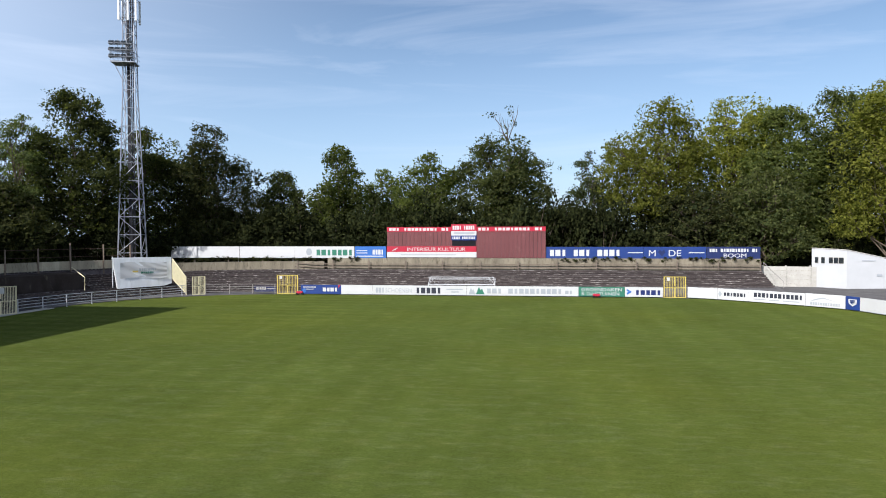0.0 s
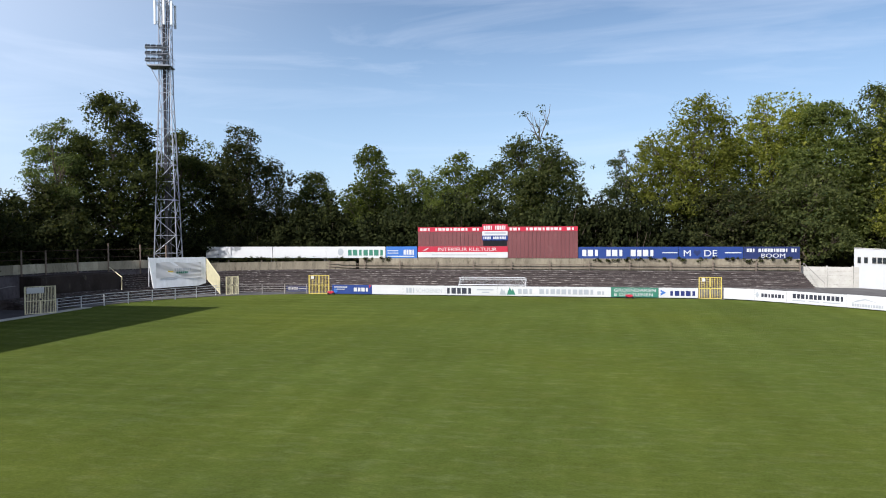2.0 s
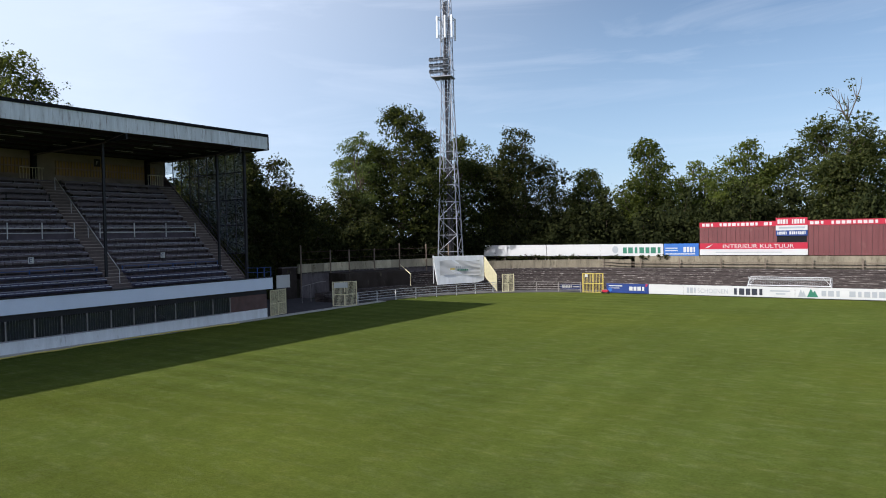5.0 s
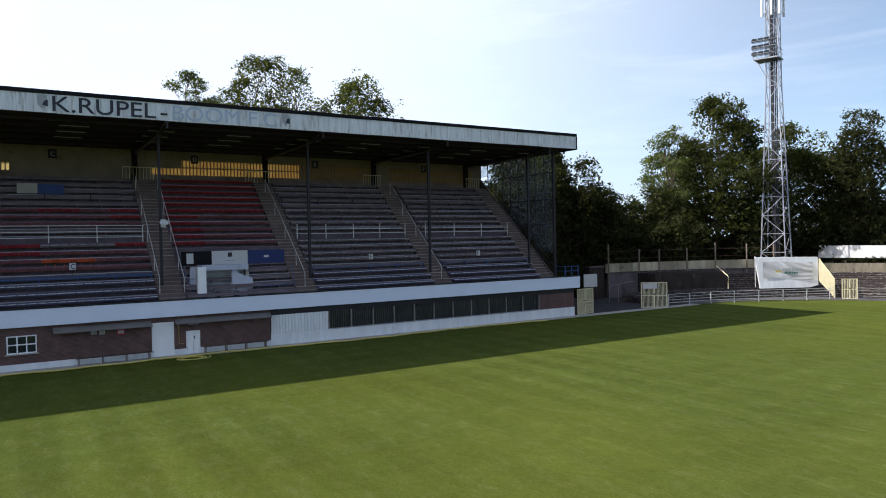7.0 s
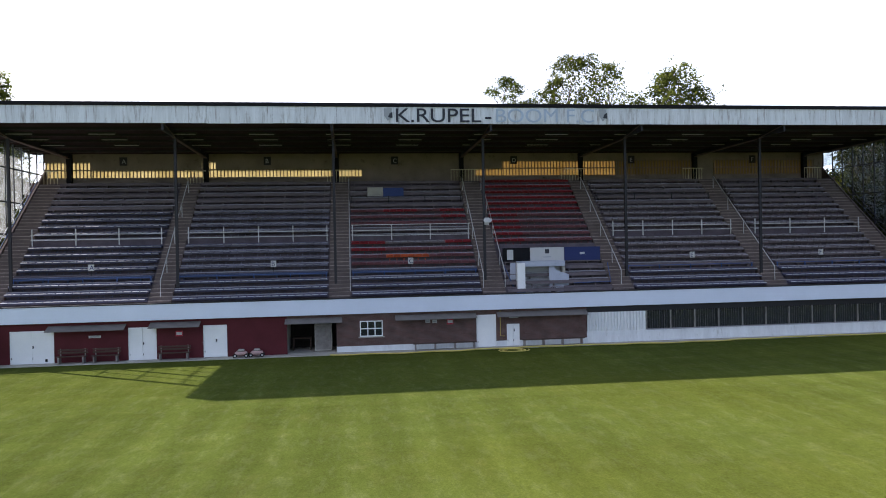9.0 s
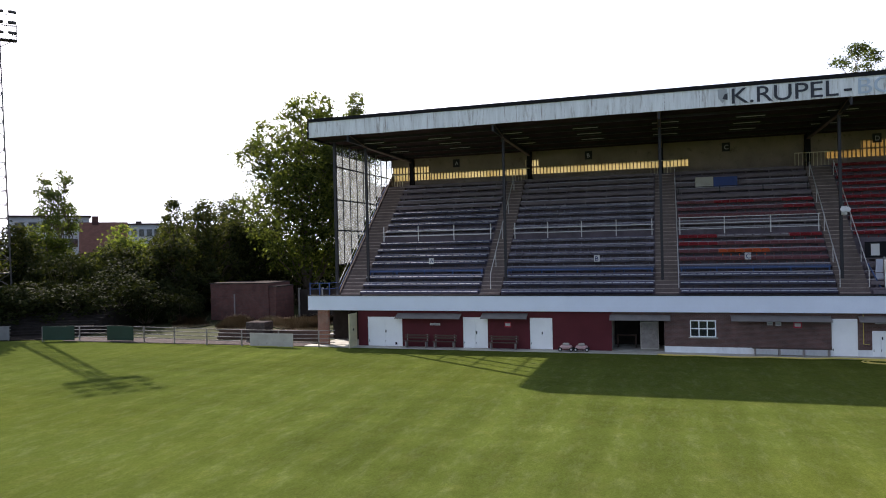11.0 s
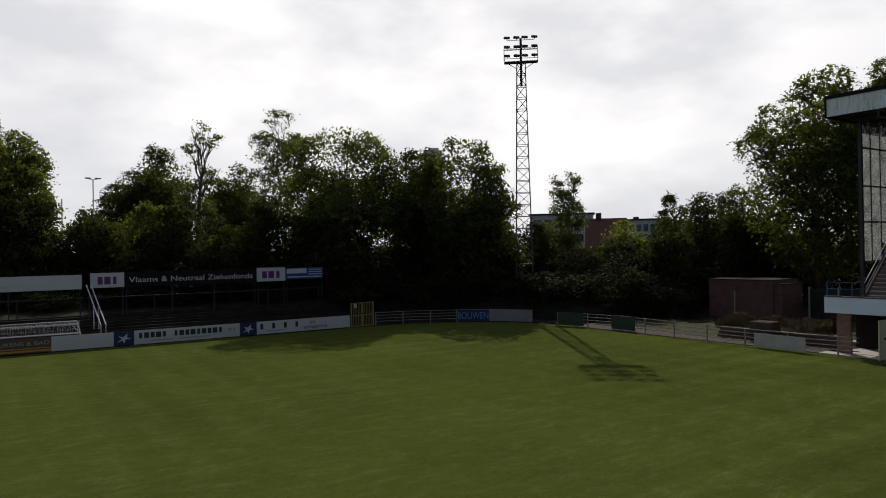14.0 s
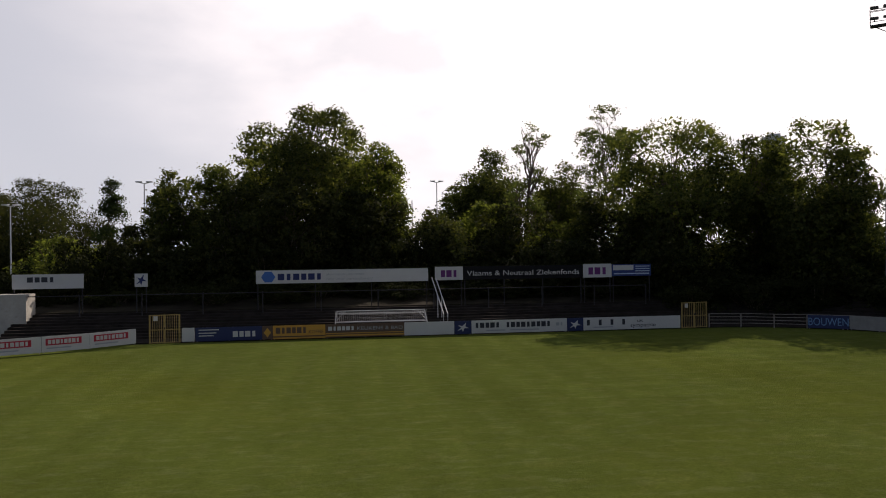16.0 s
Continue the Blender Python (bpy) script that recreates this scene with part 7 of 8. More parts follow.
part("backing", box(-21.2, -1.36, 0.05, 0.09, 3.78, 7.5), M_BOARD_BACK, big)
part("header", box(-21.2, -1.36, -0.03, 0.05, 7.05, 7.62), M_RED, big, "red header with white print")
for x0, w in ((-21.0, 7.7), (-9.7, 8.0)):
    print_bars((3, 9, 2), 0.34, w, M_BOARD_WHITE, big, (x0, -0.032, 7.16))
part("centre_plate", box(-13.0, -9.85, -0.10, -0.03, 7.1, 7.95), M_RED, big)
print_bars((4, 5), 0.48, 2.8, M_BOARD_WHITE, big, (-12.85, -0.102, 7.28))
part("centre_plate", box(-13.0, -9.85, -0.10, -0.0, 6.55, 7.1), M_BOARD_WHITE, big)
part("print", plain_bar(0.2, 2.6), M_INK_GREY, big).location = (-12.7, -0.102, 6.75)
part("centre_plate", box(-13.0, -9.85, -0.10, -0.0, 5.95, 6.55), M_BLUE, big)
print_bars((5, 8), 0.32, 2.9, M_BOARD_WHITE, big, (-12.9, -0.102, 6.1))
part("dark_opening", box(-12.9, -9.95, -0.02, -0.002, 5.25, 5.95), M_BLACK, big)
part("lower_plate", box(-21.2, -9.85, -0.09, -0.0, 4.5, 5.2), M_RED, big)
print_text("INTERIEUR KULTUUR", 0.44, 7.4, M_BOARD_WHITE, big, Matrix.Translation((-18.6, -0.092, 4.63)))
part("print", prism([(a * 0.9, c * 0.45) for a, c in SWOOSH], -0.01), M_BOARD_WHITE, big).location = (-20.6, -0.092, 4.65)
part("lower_plate", box(-21.2, -9.85, -0.09, -0.0, 3.82, 4.5), M_BOARD_WHITE, big)
part("print", plain_bar(0.1, 7.0), M_INK_GREY, big).location = (-19.4, -0.092, 4.1)
for x in (-21.1, -14.6, -8.0, -1.5):
    part("post", box(x - 0.08, x + 0.08, 0.09, 0.25, 2.0, 7.5), M_RAIL_OLD, big)
high_board(-1.3, 10.3, 3.72, 5.12, M_BLUE, "long blue board with white print and a white dash", [("bars", (3, 3, 4), 0.03, 0.2, 0.74, 0.55, M_BOARD_WHITE), ("bar", "", 0.84, 0.46, 0.15, 0.08, M_BOARD_WHITE)])
high_board(10.32, 17.5, 3.72, 5.12, M_BLUE, "blue board with white letters and a dark heart emblem", [("text", "M", 0.08, 0.2, 0.11, 0.55, M_BOARD_WHITE), ("poly", ((0.5, 0), (1, 0.6), (0.8, 1), (0.5, 0.75), (0.2, 1), (0, 0.6)), 0.23, 0.2, 0.12, 0.55, M_NAVY), ("text", "DE", 0.40, 0.2, 0.20, 0.55, M_BOARD_WHITE), ("bar", "", 0.72, 0.46, 0.25, 0.08, M_BOARD_WHITE)])
high_board(17.52, 23.6, 3.72, 5.12, M_NAVY, "dark blue board with white print", [("bars", (3, 10, 2), 0.05, 0.56, 0.90, 0.28, M_BOARD_WHITE), ("text", "BOOM", 0.32, 0.1, 0.42, 0.34, M_BOARD_WHITE)])

# growth along the foot of the white boards
for k, x in enumerate((-47.5, -45.2, -43.0, -40.6, -38.4, -36.2, -33.5, -31.0, -28.5, -26.0, 1.5, 4.2, 6.8, 9.4, 12.3, 15.1, 17.4, 19.8, 22.3)):
    rng = np.random.default_rng(60 + k)
    n = 7
    cs = np.stack([rng.uniform(-1.3, 1.3, n), rng.uniform(-0.1, 0.1, n), rng.uniform(-0.25, 0.12, n)], 1)
    me = cloud_mesh("climbing_plant", leaf_cloud(cs, rng.uniform(0.08, 0.22, n), 460, 0.10, rng, spread=0.09), LEAF["dense"])
    ob = new("climbing_plant", me)
    ob.location = (x, YS - 0.22, 3.68)
    tagged(ob, "dark creeper growing on the wall top below a board", "creeper", kind="stuff")

# rail along the wall
M_TERRACE_RAIL = mat("brown_weathered_rail", (0.15, 0.12, 0.095), 0.8, 0.4, 2, 20, 0.3)
rail = thing("terrace_rail", "weathered brown rail with posts along the terrace wall", "rail", pose(0, 83.45, 0))
for x in np.arange(-47, 23.6, 4.7):
    part("post", box(x - 0.06, x + 0.06, -0.06, 0.06, 2.2, 3.45), M_TERRACE_RAIL, rail)
for z in (2.62, 2.98):
    part("bar", box(-47.5, 23.4, -0.03, 0.03, z - 0.05, z + 0.05), M_TERRACE_RAIL, rail)

# wire fence posts on the corner wall
wire = thing("wire_fence", "rusty posts with thin wires on the corner wall", "fence")
pts = []
for deg, top in ((180, 6.0), (171, 5.35), (165.5, 5.3), (158.3, 5.35), (151.3, 5.9), (144, 5.7), (138, 5.6)):
    x, y = -29 + 28.6 * math.cos(radians(deg)), 55 + 28.6 * math.sin(radians(deg))
    pts.append((x, y))
    part("post", box(x - 0.06, x + 0.06, y - 0.06, y + 0.06, 1.0, top), M_POST, wire)
for z in (4.35, 5.2):
    part("wire", tube([(x, y, z) for x, y in pts], 0.022, sides=4), M_RUST, wire)
hr = thing("stair_rail", "grey steel handrail at the foot of the corner steps", "rail")
part("rail", tube([(-53.6, 51.0, 0.05), (-53.6, 51.0, 1.75), (-53.2, 53.2, 2.1), (-53.2, 54.2, 2.1)], 0.035), M_RAIL_OLD, hr)
part("rail_post", tube([(-53.4, 52.1, 0.1), (-53.4, 52.1, 1.92)], 0.03), M_RAIL_OLD, hr)
pier = thing("pier", "dark brown block pier at the end of the passage", "wall", kind="structure")
part("pier_body", box(-58.6, -57.9, 52.4, 54.6, -0.1, 3.5), M_WALL_DARK, pier)
part("pier_cap", box(-58.7, -57.8, 52.3, 54.7, 3.5, 3.62), M_WALL_LOW, pier)

# hanging white sheet over the corner stairs
m, w = upright((-48.3, 67.75), (-44.0, 72.33), 0)
cloth = thing("banner_wall", "white wall panel with a wrinkled white banner", "banner", m)
part("panel", prism([(0.5, 0.85), (w * 0.86, 0.95), (w, 1.2), (w, 4.22), (0, 4.26)], 0.5), M_WHITE_OLD, cloth)
bn = bmesh.new()
sheet_grid(lambda u, v: (0.75 + u * (w - 1.3), -0.06 - 0.05 * math.sin(9 * u + 5 * v) * math.sin(4 * v + 2 * u) - 0.03 * math.sin(23 * u * v + 3), 1.95 + v * 1.75 + 0.08 * math.sin(6 * u)), [k / 40 for k in range(41)], [k / 14 for k in range(15)], bn)
part("banner", bn, M_BOARD_WHITE, cloth, "wrinkled white banner with green and grey print", smooth=True)
print_bars((8,), 0.28, 1.9, M_INK_GREY, cloth, (2.7, -0.13, 2.75))
print_bars((6,), 0.2, 1.4, M_GREEN, cloth, (2.9, -0.13, 2.45))
part("print", plain_bar(0.18, 0.6), M_YELLOW, cloth).location = (2.0, -0.13, 2.6)
part("post", tube([(0.0, 0.1, 1.0), (0.0, 0.1, 4.4)], 0.05), M_RAIL, cloth)

# cream stair screen beside the sheet
m, w = upright((-43.9, 72.3), (-41.2, 70.4), 0)
screen = thing("stair_screen", "cream ribbed metal screen beside the terrace stairs", "screen", m)
n = 22
for k in range(n):
    u0, u1 = w * k / n, w * (k + 0.55) / n
    top = lambda u: 4.0 - 2.0 * u / w
    bot = lambda u: 1.7 - 1.55 * u / w
    part("slat", prism([(u0, bot(u0)), (u1, bot(u1)), (u1, top(u1)), (u0, top(u0))], 0.05), M_CREAM, screen)
part("frame", tube([(0, 0.03, 4.05), (w, 0.03, 2.05), (w, 0.03, 0.0)], 0.04), M_CREAM, screen)
part("lower_rail", tube([(0, 0.03, 1.7), (w, 0.03, 0.15)], 0.04), M_CREAM, screen)
hr = thing("stair_rail", "cream handrail beside the corner stairs", "rail")
part("rail", tube([(-49.16, 64.18, 0.98), (-49.14, 64.19, 2.35), (-52.18, 66.32, 3.3)], 0.05), M_CREAM, hr)

# panel wall and kiosk at the north-east
pw = thing("panel_wall", "pale concrete panel wall with posts", "wall", kind="structure")
m, w = upright((23.9, 84.2), (31.3, 82.6), 0)
pw.matrix_basis = m
for k in range(3):
    for j in range(-1, 4):
        part("panel", box(0.12 + w / 3 * k, w / 3 * (k + 1) - 0.06, 0.0, 0.06, 0.85 + 0.5 * j, 1.34 + 0.5 * j), M_CONCRETE, pw)
for k in range(4):
    part("post", box(w / 3 * k - 0.07, w / 3 * k + 0.09, -0.04, 0.12, 0.1, 2.95), M_CONCRETE, pw)
rl = thing("stair_rail", "thin steel handrail at the terrace end", "rail")
part("rail", tube([(23.75, 83.2, 2.3), (23.75, 83.2, 3.3), (24.4, 78.2, 1.4), (24.4, 78.2, 0.7)], 0.03), M_RAIL_OLD, rl)

kiosk = thing("kiosk", "white rendered kiosk with a sloping roof and small windows", "building")
kp = [Vector((29.1, 83.4)), Vector((31.8, 80.6)), Vector((39.5, 80.6)), Vector((37.0, 86.5))]
kz = (4.95, 4.8, 3.05, 3.3)
bm = bmesh.new()
lo, hi = [bm.verts.new((p.x, p.y, 0.4)) for p in kp], [bm.verts.new((p.x, p.y, z)) for p, z in zip(kp, kz)]
for i in range(4):
    j = (i + 1) % 4
    bm.faces.new((lo[i], lo[j], hi[j], hi[i]))
bm.faces.new(hi)
bm.faces.new(lo[::-1])
bmesh.ops.recalc_face_normals(bm, faces=bm.faces[:])
part("wall", bm, M_RENDER, kiosk, "white rendered wall")
for i, j in ((0, 1), (1, 2)):
    a, b = Vector((*kp[i], kz[i] + 0.02)), Vector((*kp[j], kz[j] + 0.02))
    part("roof_trim", tube([a, b], 0.06, sides=4), M_CONCRETE, kiosk)
m, w = upright(kp[0], kp[1], 0)
for u0, u1 in ((0.10, 0.19), (0.28, 0.38), (0.50, 0.61), (0.64, 0.76), (0.78, 0.91)):
    wn_ = part("window", box(u0 * w - 0.03, u1 * w + 0.03, -0.04, 0.02, 3.25, 4.0), M_CONCRETE, kiosk)
    wn_.matrix_basis = m
    pn = part("pane", box(u0 * w, u1 * w, -0.05, -0.03, 3.3, 3.95), M_PANE, wn_)
m, w = upright(kp[1], kp[2], 0)
for u, z, pw_, ph in ((0.20, 3.6, 0.18, 0.08), (0.40, 1.9, 0.07, 0.25)):
    q = part("fitting", box(u * w, (u + pw_) * w, -0.06, 0.0, z, z + ph), M_INK_GREY, kiosk)
    q.matrix_basis = m


# ---- goals stored behind the boards ----
def goal(p0, p1, height, label):
    m, w = upright(p0, p1)
    ob = thing("football_goal", label, "goal", m, "goals behind the boards")
    part("crossbar", tube([(0.15, 0.3, height), (w - 0.15, 0.3, height)], 0.035, sides=8), M_RAIL, ob)
    part("front_bar", tube([(0, -0.3, 1.16), (w, -0.3, 1.16)], 0.05, sides=8), M_RAIL, ob)
    for u, s in ((0, 0.15), (w, -0.15)):
        part("brace", tube([(u, -0.3, 1.16), (u + s, 0.3, height)], 0.04), M_RAIL, ob)
        part("brace", tube([(u, -0.3, 1.16), (u + 5 * s, 0.3, height)], 0.02), M_RAIL, ob)
    part("goalpost", tube([(0, -0.3, 0), (0, -0.3, 1.16)], 0.05, sides=8), M_RAIL, ob)
    part("goalpost", tube([(w, -0.3, 0), (w, -0.3, 1.16)], 0.05, sides=8), M_RAIL, ob)
    for u in (0, w):
        part("side_stay", tube([(u, 0, height), (u, 1.0, height - 0.25), (u, 1.6, 0.02), (u, 0, 0.05)], 0.03), M_RAIL, ob)
    part("rear_bar", tube([(0, 1.0, height - 0.25), (w, 1.0, height - 0.25)], 0.03), M_RAIL, ob)
    net = bmesh.new()
    n = int(w / 0.16)
    for k in range(n + 1):
        u = w * k / n
        tube([(u, -0.3, 1.16), (u, 0.3, height), (u, 0.55, height - 0.32 - 0.05 * math.sin(k)), (u, 1.0, height - 0.27), (u, 1.6, 0.05)], 0.006, net, sides=3, cap=False)
    for k in range(14):
        f = k / 13
        y, z = (f * 2, height - 0.05 - 0.25 * math.sin(f * 2 * 1.6)) if f < 0.5 else (1.0 + (f - 0.5) * 1.2, (height - 0.27) * (1 - (f - 0.5) * 2) + 0.05)
        tube([(0, y, z), (w * 0.5, y, z - 0.04), (w, y, z)], 0.006, net, sides=3, cap=False)
    tagged(part("net", net, M_NET, ob, "slack white net"), kind="stuff")
    return ob


goal((-14.3, 74.2), (-6.9, 74.2), 1.95, "white football goal with a slack net behind the boards")
goal((-2.3, -61.9), (-9.7, -61.9), 2.0, "white football goal with a slack net behind the boards")

# small red cones of maintenance kit by the boards
for x, y in ((-28.6, 72.4), (4.0, 72.4)):
    kit = thing("line_marker", "small red line marking machine by the boards", "line marker", pose(x, y, 0.0), "line markers")
    part("tank", box(-0.45, 0.3, -0.18, 0.18, 0.12, 0.4, bevel=0.06), M_RED, kit)
    for u in (-0.35, 0.25):
        part("wheel", tube([(u, -0.2, 0.12), (u, 0.2, 0.12)], 0.12, sides=12), M_RUBBER, kit)
    part("handle", tube([(-0.3, 0, 0.35), (-0.7, 0, 0.75)], 0.015), M_RAIL_OLD, kit)

# ---- south signs ----
def south_board(x0, x1, z0, z1, material, label, prints, y=-68.0):
    ob = board((x0, y), (x1, y), z0, z1, material, label, prints, legs=False, group="boards behind the south terrace")
    w = abs(x1 - x0)
    n = max(2, round(w / 4.5) + 1)
    for k in range(n):
        u = 0.15 + (w - 0.3) * k / (n - 1)
        part("post", box(u - 0.04, u + 0.04, 0.04, 0.12, 1.7, z1 - 0.05), M_STEEL_DARK, ob)
    return ob


south_board(4.65, -10.6, 4.1, 5.27, M_BOARD_WHITE, "long white board with blue hexagon emblem and dark print", [("poly", HEX, 0.03, 0.1, 0.08, 0.8, M_BLUE_LIGHT), ("bars", (6,), 0.12, 0.25, 0.26, 0.48, M_INK_BLUE), ("text", "aluminium op maat", 0.40, 0.56, 0.22, 0.2, M_INK_GREY), ("text", "ook voor particulieren!", 0.40, 0.2, 0.27, 0.2, M_INK_GREY)])
south_board(-11.2, -13.8, 4.15, 5.37, M_BOARD_WHITE, "white board with purple emblem print", [("bars", (3,), 0.18, 0.22, 0.64, 0.52, M_PURPLE)])
south_board(-13.82, -25.15, 4.15, 5.37, M_BLACK, "black board with white words", [("text", "Vlaams & Neutraal Ziekenfonds", 0.03, 0.30, 0.94, 0.38, M_BOARD_WHITE)])
south_board(-25.2, -28.0, 4.15, 5.43, M_BOARD_WHITE, "white board with purple emblem print", [("bars", (3,), 0.15, 0.22, 0.7, 0.52, M_PURPLE)])
south_board(-28.02, -31.9, 4.25, 5.35, M_BLUE, "blue board with white print", [("bar", "", 0.03, 0.5, 0.52, 0.42, M_BOARD_WHITE), ("bar", "", 0.6, 0.78, 0.36, 0.08, M_INK_PALEBLUE), ("bar", "", 0.6, 0.58, 0.36, 0.08, M_INK_PALEBLUE), ("bar", "", 0.6, 0.38, 0.36, 0.08, M_INK_PALEBLUE), ("bar", "", 0.05, 0.15, 0.9, 0.1, M_INK_PALEBLUE)])
south_board(24.6, 18.9, 4.0, 5.23, M_BOARD_WHITE, "white board half hidden by branches", [("bars", (4,), 0.2, 0.45, 0.4, 0.35, M_INK)])
south_board(14.8, 13.7, 4.03, 5.17, M_BOARD_WHITE, "small white board with a dark blue emblem", [("poly", STAR, 0.1, 0.08, 0.8, 0.85, M_INK_BLUE)])
st = thing("stair_rail", "pale steel stair rails up the south terrace", "rail")
for dx in (0.0, 0.35):
    part("rail", tube([(-11.3 - dx, -63.2, 0.2), (-11.3 - dx, -63.2, 1.5), (-10.9 - dx, -67.8, 4.4)], 0.05), M_RAIL, st)
    part("post", tube([(-11.1 - dx, -65.4, 1.0), (-11.1 - dx, -65.4, 2.9)], 0.04), M_RAIL, st)
bar_line = thing("terrace_rail", "dark barrier rail along the south terrace", "rail")
for x in np.arange(-31, 24, 5.0):
    part("post", box(x - 0.04, x + 0.04, -67.3, -67.2, 1.6, 3.5), M_STEEL_DARK, bar_line)
part("bar", box(-31, 24, -67.28, -67.22, 3.35, 3.43), M_STEEL_DARK, bar_line)
hut = thing("hut", "white end wall of a low hut by the south-east terrace", "hut")
part("wall", box(23.0, 26.5, -68.6, -66.8, 0.0, 3.6, bevel=0.02), M_CONCRETE, hut)

# ---- behind the south-west corner ----
# red brick, its tone lowered for the tree shade over the shed
M_BRICK_DARK = brick_material("sooty_brickwork", (0.120, 0.042, 0.034), (0.085, 0.030, 0.025), (0.09, 0.066, 0.058))
shed = thing("brick_shed", "low flat-roofed red brick shed among weeds", "shed", pose(-64.0, -42.5, 0))
part("wall", box(-2.0, 2.0, -3.3, 3.2, 0, 3.55), M_BRICK_DARK, shed)
part("roof", box(-2.08, 2.08, -3.38, 3.2, 3.55, 3.64), M_STEP, shed)
part("annex", box(-1.4, 1.9, 3.2, 3.95, 0, 3.2), M_BRICK_DARK, shed)
part("annex_roof", box(-1.5, 2.0, 3.2, 4.0, 3.2, 3.3), M_STEP, shed)
part("post", box(2.6, 2.7, -0.2, -0.1, 0, 2.6), M_RAIL_OLD, shed)
yard = thing("yard_wall", "grey stained concrete wall behind the waste ground", "wall", kind="structure")
for k in range(4):
    part("panel", box(-66.1, -65.95, -38.2 + 2.6 * k, -35.64 + 2.6 * k, 0, 2.75), M_WALL_DARK, yard)
    part("post", box(-66.15, -65.88, -38.28 + 2.6 * k, -38.14 + 2.6 * k, 0, 2.9), M_CONCRETE, yard)
for k, (x, y, r, h) in enumerate(((-58.05, -33.93, 2.0, 0.9), (-60.78, -47.52, 1.6, 1.0), (-55.78, -39.03, 1.4, 0.8), (-60.55, -33.13, 1.5, 0.8), (-58.78, -40.53, 1.3, 0.9), (-56.4, -32.2, 1.8, 0.9), (-58.6, -37.0, 1.6, 0.8), (-57.2, -44.5, 1.5, 0.7))):
    rng = np.random.default_rng(90 + k)
    n = 2600
    a, q = rng.random(n) * 2 * np.pi, np.sqrt(rng.random(n)) * r
    root = np.stack([x + q * np.cos(a), y + q * np.sin(a), np.zeros(n)], 1)
    tip = root + np.stack([rng.normal(0, 0.25, n), rng.normal(0, 0.25, n), h * (0.5 + 0.6 * rng.random(n)) * (1.15 - (q / r) ** 2 * 0.6)], 1)
    sd = np.stack([rng.normal(0, 0.04, n), rng.normal(0, 0.04, n), np.zeros(n)], 1)
    mid = (root + tip) / 2 + sd
    verts = np.stack([root - sd, mid, tip, root + sd], 1).reshape(-1, 3)
    ob = new("dry_grass", cloud_mesh("dry_grass", verts, M_DRY, 4))
    tagged(ob, "clump of tall dry yellow grass on waste ground", "grass", kind="stuff")
rubble = random.Random(8)
for k in range(9):
    s = rubble.uniform(0.35, 0.9)
    bm = box(-s, s, -s * 0.6, s * 0.6, 0, s * 0.5, bevel=0.06)
    for v in bm.verts:
        v.co += Vector((rubble.uniform(-0.1, 0.1), rubble.uniform(-0.1, 0.1), 0))
    solid("rubble_block", bm, M_CONCRETE if k % 2 else M_BRICK_RED, "broken masonry block lying on waste ground", "rubble", pose(-50.5 - rubble.uniform(0, 3), -33 + k * 0.8, 0, 0, 0, rubble.uniform(0, 180)), "rubble")
blocks = thing("low_wall", "low dark wall of stacked sleepers behind the fence", "wall", kind="structure")
for k in range(3):
    part("sleeper", box(-49.6, -49.2, -36 + 0.1 * k, -27.2, 0.25 * k, 0.25 * k + 0.24), M_WOOD, blocks)
kerb = thing("concrete_block", "dark concrete block behind the fence", "block", pose(-48.2, -31.6, 0))
part("block", box(-0.6, 0.6, -0.8, 0.8, 0, 1.5, bevel=0.05), M_STEP, kerb)

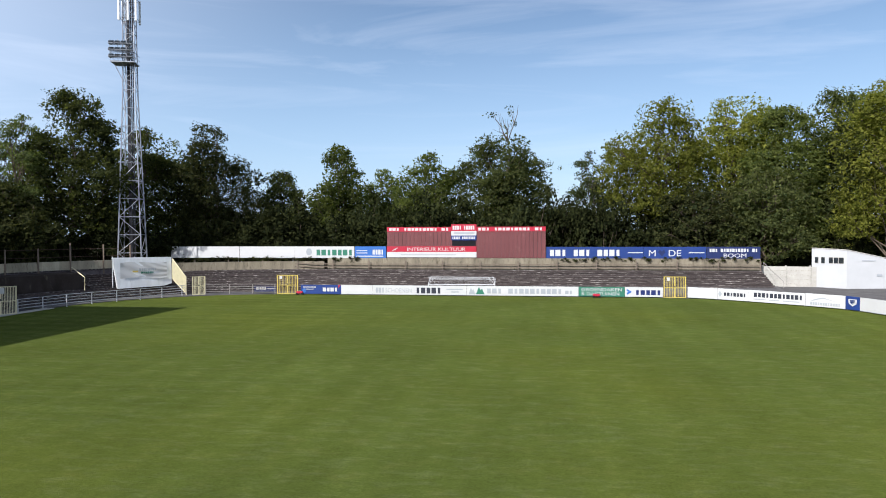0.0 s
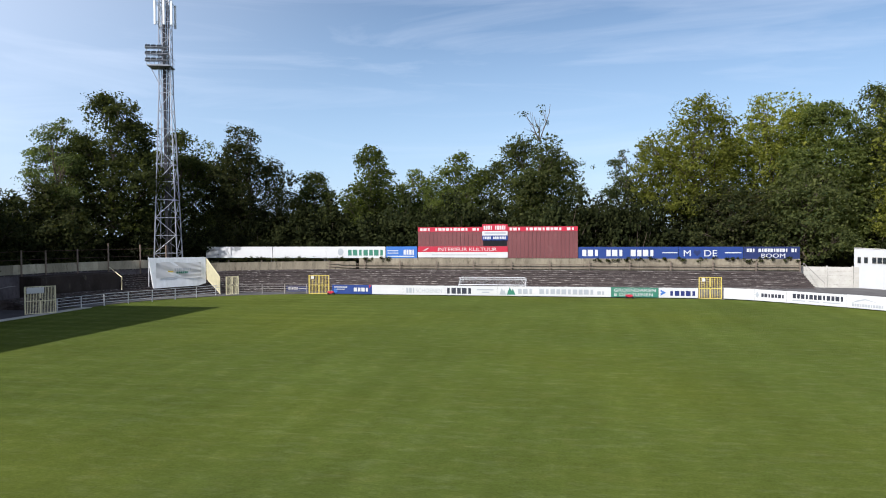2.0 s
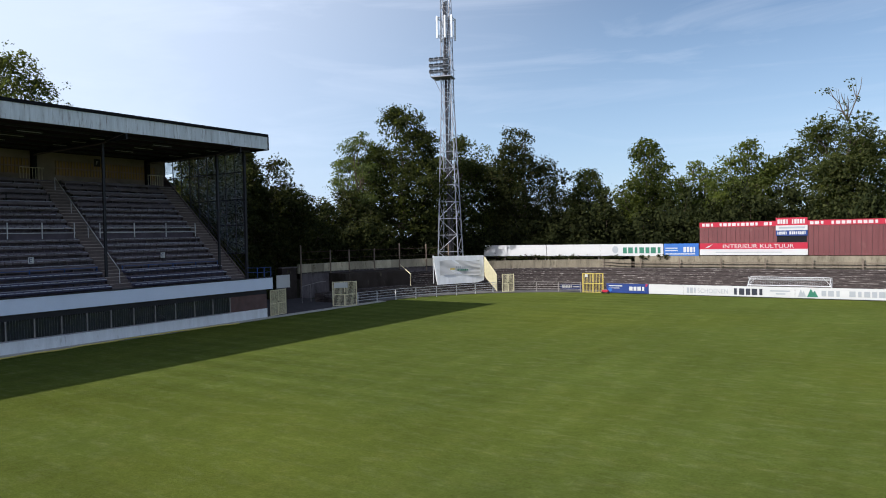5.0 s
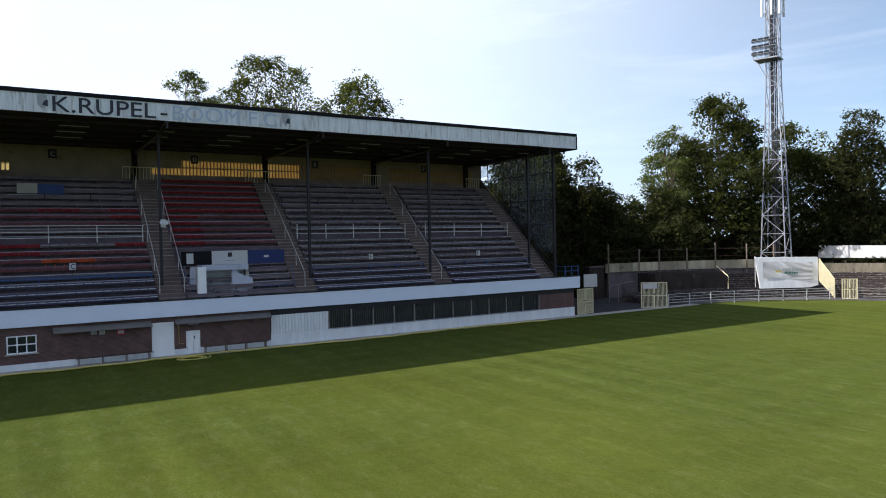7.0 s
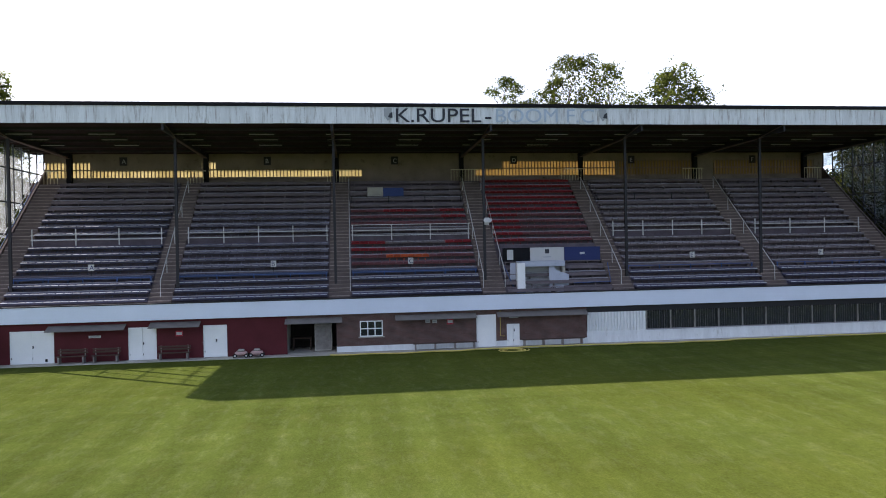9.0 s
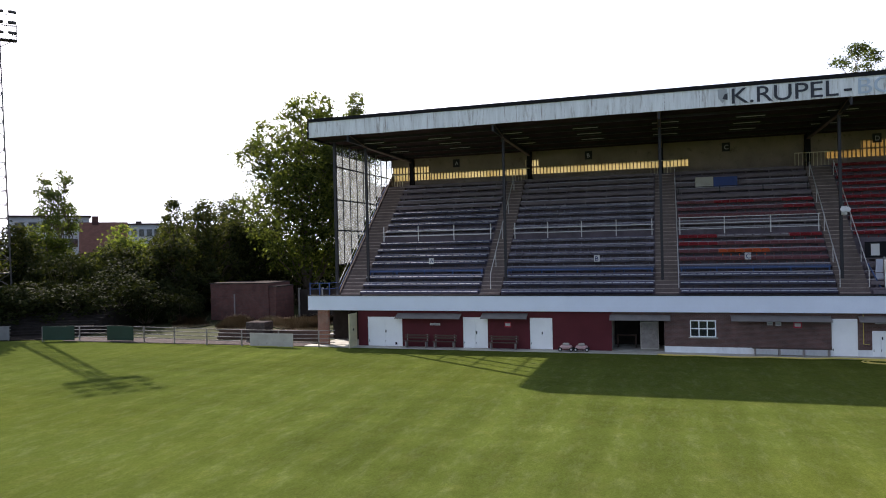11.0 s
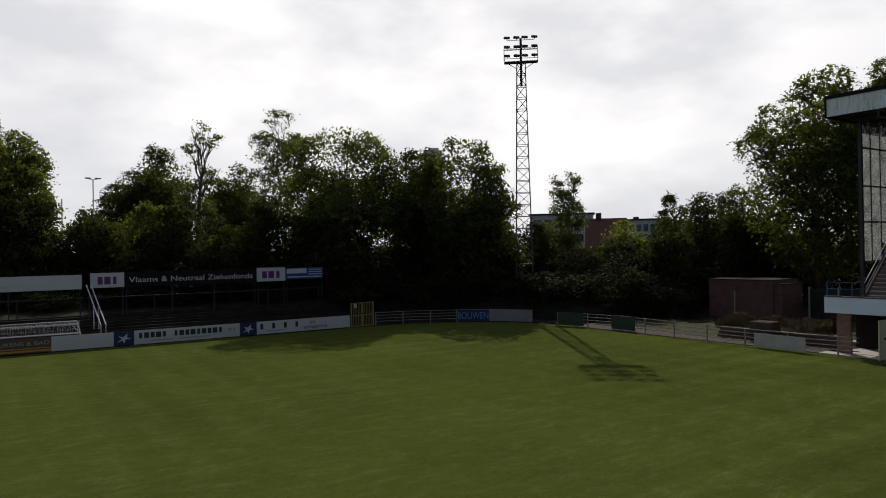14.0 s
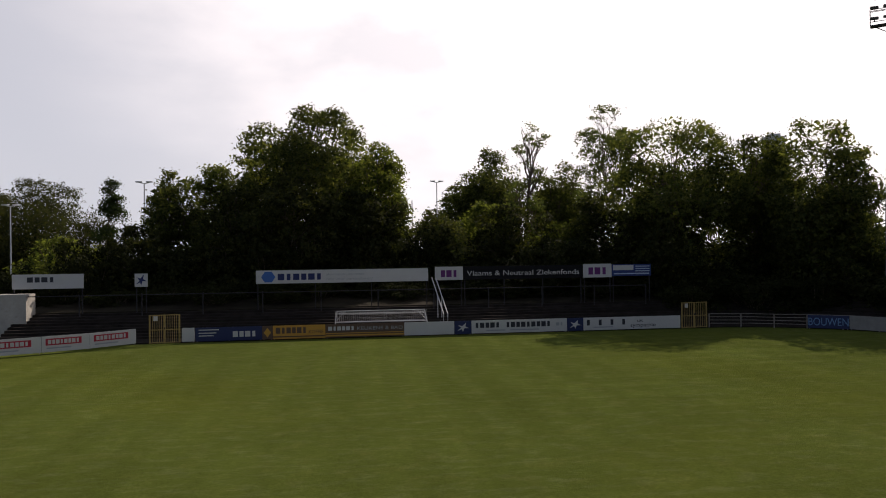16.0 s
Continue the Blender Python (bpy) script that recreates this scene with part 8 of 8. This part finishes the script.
# far buildings over the trees
house = thing("house", "distant house with a red tiled roof", "house", pose(-90.6, -85.7, 0, 0, 0, 133))
part("wall", box(-3.1, 3.1, -5, 5, 0, 6.6), M_ROOF_TILE, house)
rf = part("roof", prism([(-5.6, 6.4), (5.6, 6.4), (0, 11.7)], 6.7, axis="x"), M_ROOF_TILE, house)
rf.location = (-3.3, 0, 0)
part("chimney", box(-1.6, -0.7, -0.5, 0.4, 11.2, 12.6), M_BRICK_DARK, house)
for x, y, w, h, t in ((-106.0, -112.6, 6.3, 13.6, 137), (-128.4, -111.0, 4.4, 12.7, 131), ):
    bl = thing("apartment_block", "distant grey flat-roofed building", "building", pose(x, y, 0, 0, 0, t), "distant buildings")
    part("wall", box(-w, w, -6, 6, 0, h), M_HAZE_WALL, bl)
    part("roof", box(-w - 0.3, w + 0.3, -6.3, 6.3, h, h + 0.35), M_STEP, bl)
    part("chimney", box(-w * 0.3, -w * 0.3 + 1.2, -1, 1, h, h + 1.0), M_STEP, bl)
    for s in (-6, 6):
        for j in range(3):
            for k in range(6):
                u = -w + 0.8 + k * w / 3
                part("window", box(u, u + min(1.6, w / 4.5), s - 0.05, s + 0.05, h - 2.4 - 3 * j, h - 0.9 - 3 * j), M_PANE, bl)
tb = thing("tower_block", "distant grey tower block over the trees", "building", pose(-134.1, -204.7, 0, 0, 0, 147))
part("wall", box(-3.2, 3.2, -6, 6, 0, 40.4), M_HAZE_WALL, tb)
part("roof_house", box(-1.5, 2.0, -2.5, 2.5, 40.4, 41.7), M_HAZE_WALL, tb)
for j in range(4):
    for k in range(4):
        part("window", box(-3.2 + 0.5 + 1.61 * k, -3.2 + 1.4 + 1.61 * k, 5.98, 6.06, 38.9 - 3 * j - 1.6, 38.9 - 3 * j), M_PANE, tb)


def street_lamp(x, y, h, label="grey street lamp with twin heads"):
    ob = thing("street_lamp", label, "street lamp", pose(x, y, 0), "lamp posts behind the trees")
    part("pole", tube([(0, 0, 0), (0, 0, h)], 0.11, sides=8, radius_end=0.06), M_RAIL, ob)
    for s in (-1, 1):
        part("arm", tube([(0, 0, h - 0.05), (0.7 * s, 0, h + 0.12)], 0.04), M_RAIL, ob)
        part("lamp_head", box(0.55 * s - 0.35, 0.55 * s + 0.35, -0.14, 0.14, h + 0.08, h + 0.22, bevel=0.03), M_RAIL, ob)
    return ob


# garden hose on the grass
hose = thing("garden_hose", "yellow garden hose lying along the foot of the stand", "hose")
part("hose", tube([(-46.1 + 0.12 * math.sin(k * 0.9) + 0.25 * math.sin(k * 0.17), -3.5 + 0.5 * k, 0.09) for k in range(80)], 0.045, sides=5), M_HOSE, hose)
part("coil", tube([(-45.6 + 0.55 * math.cos(k * 0.5), 7.6 + 0.8 * math.sin(k * 0.5) + 0.02 * k, 0.03) for k in range(30)], 0.03, sides=5), M_HOSE, hose)
street_lamp(-15.5, -98.8, 16.2)
street_lamp(18.7, -85.7, 14.7)
street_lamp(33.0, -87.0, 12.3)
pl = thing("lamp_pole", "plain grey pole behind the trees", "pole", pose(-11.3, -90.2, 0))
part("pole", tube([(0, 0, 0), (0, 0, 13.1)], 0.1, sides=8, radius_end=0.06), M_RAIL, pl)
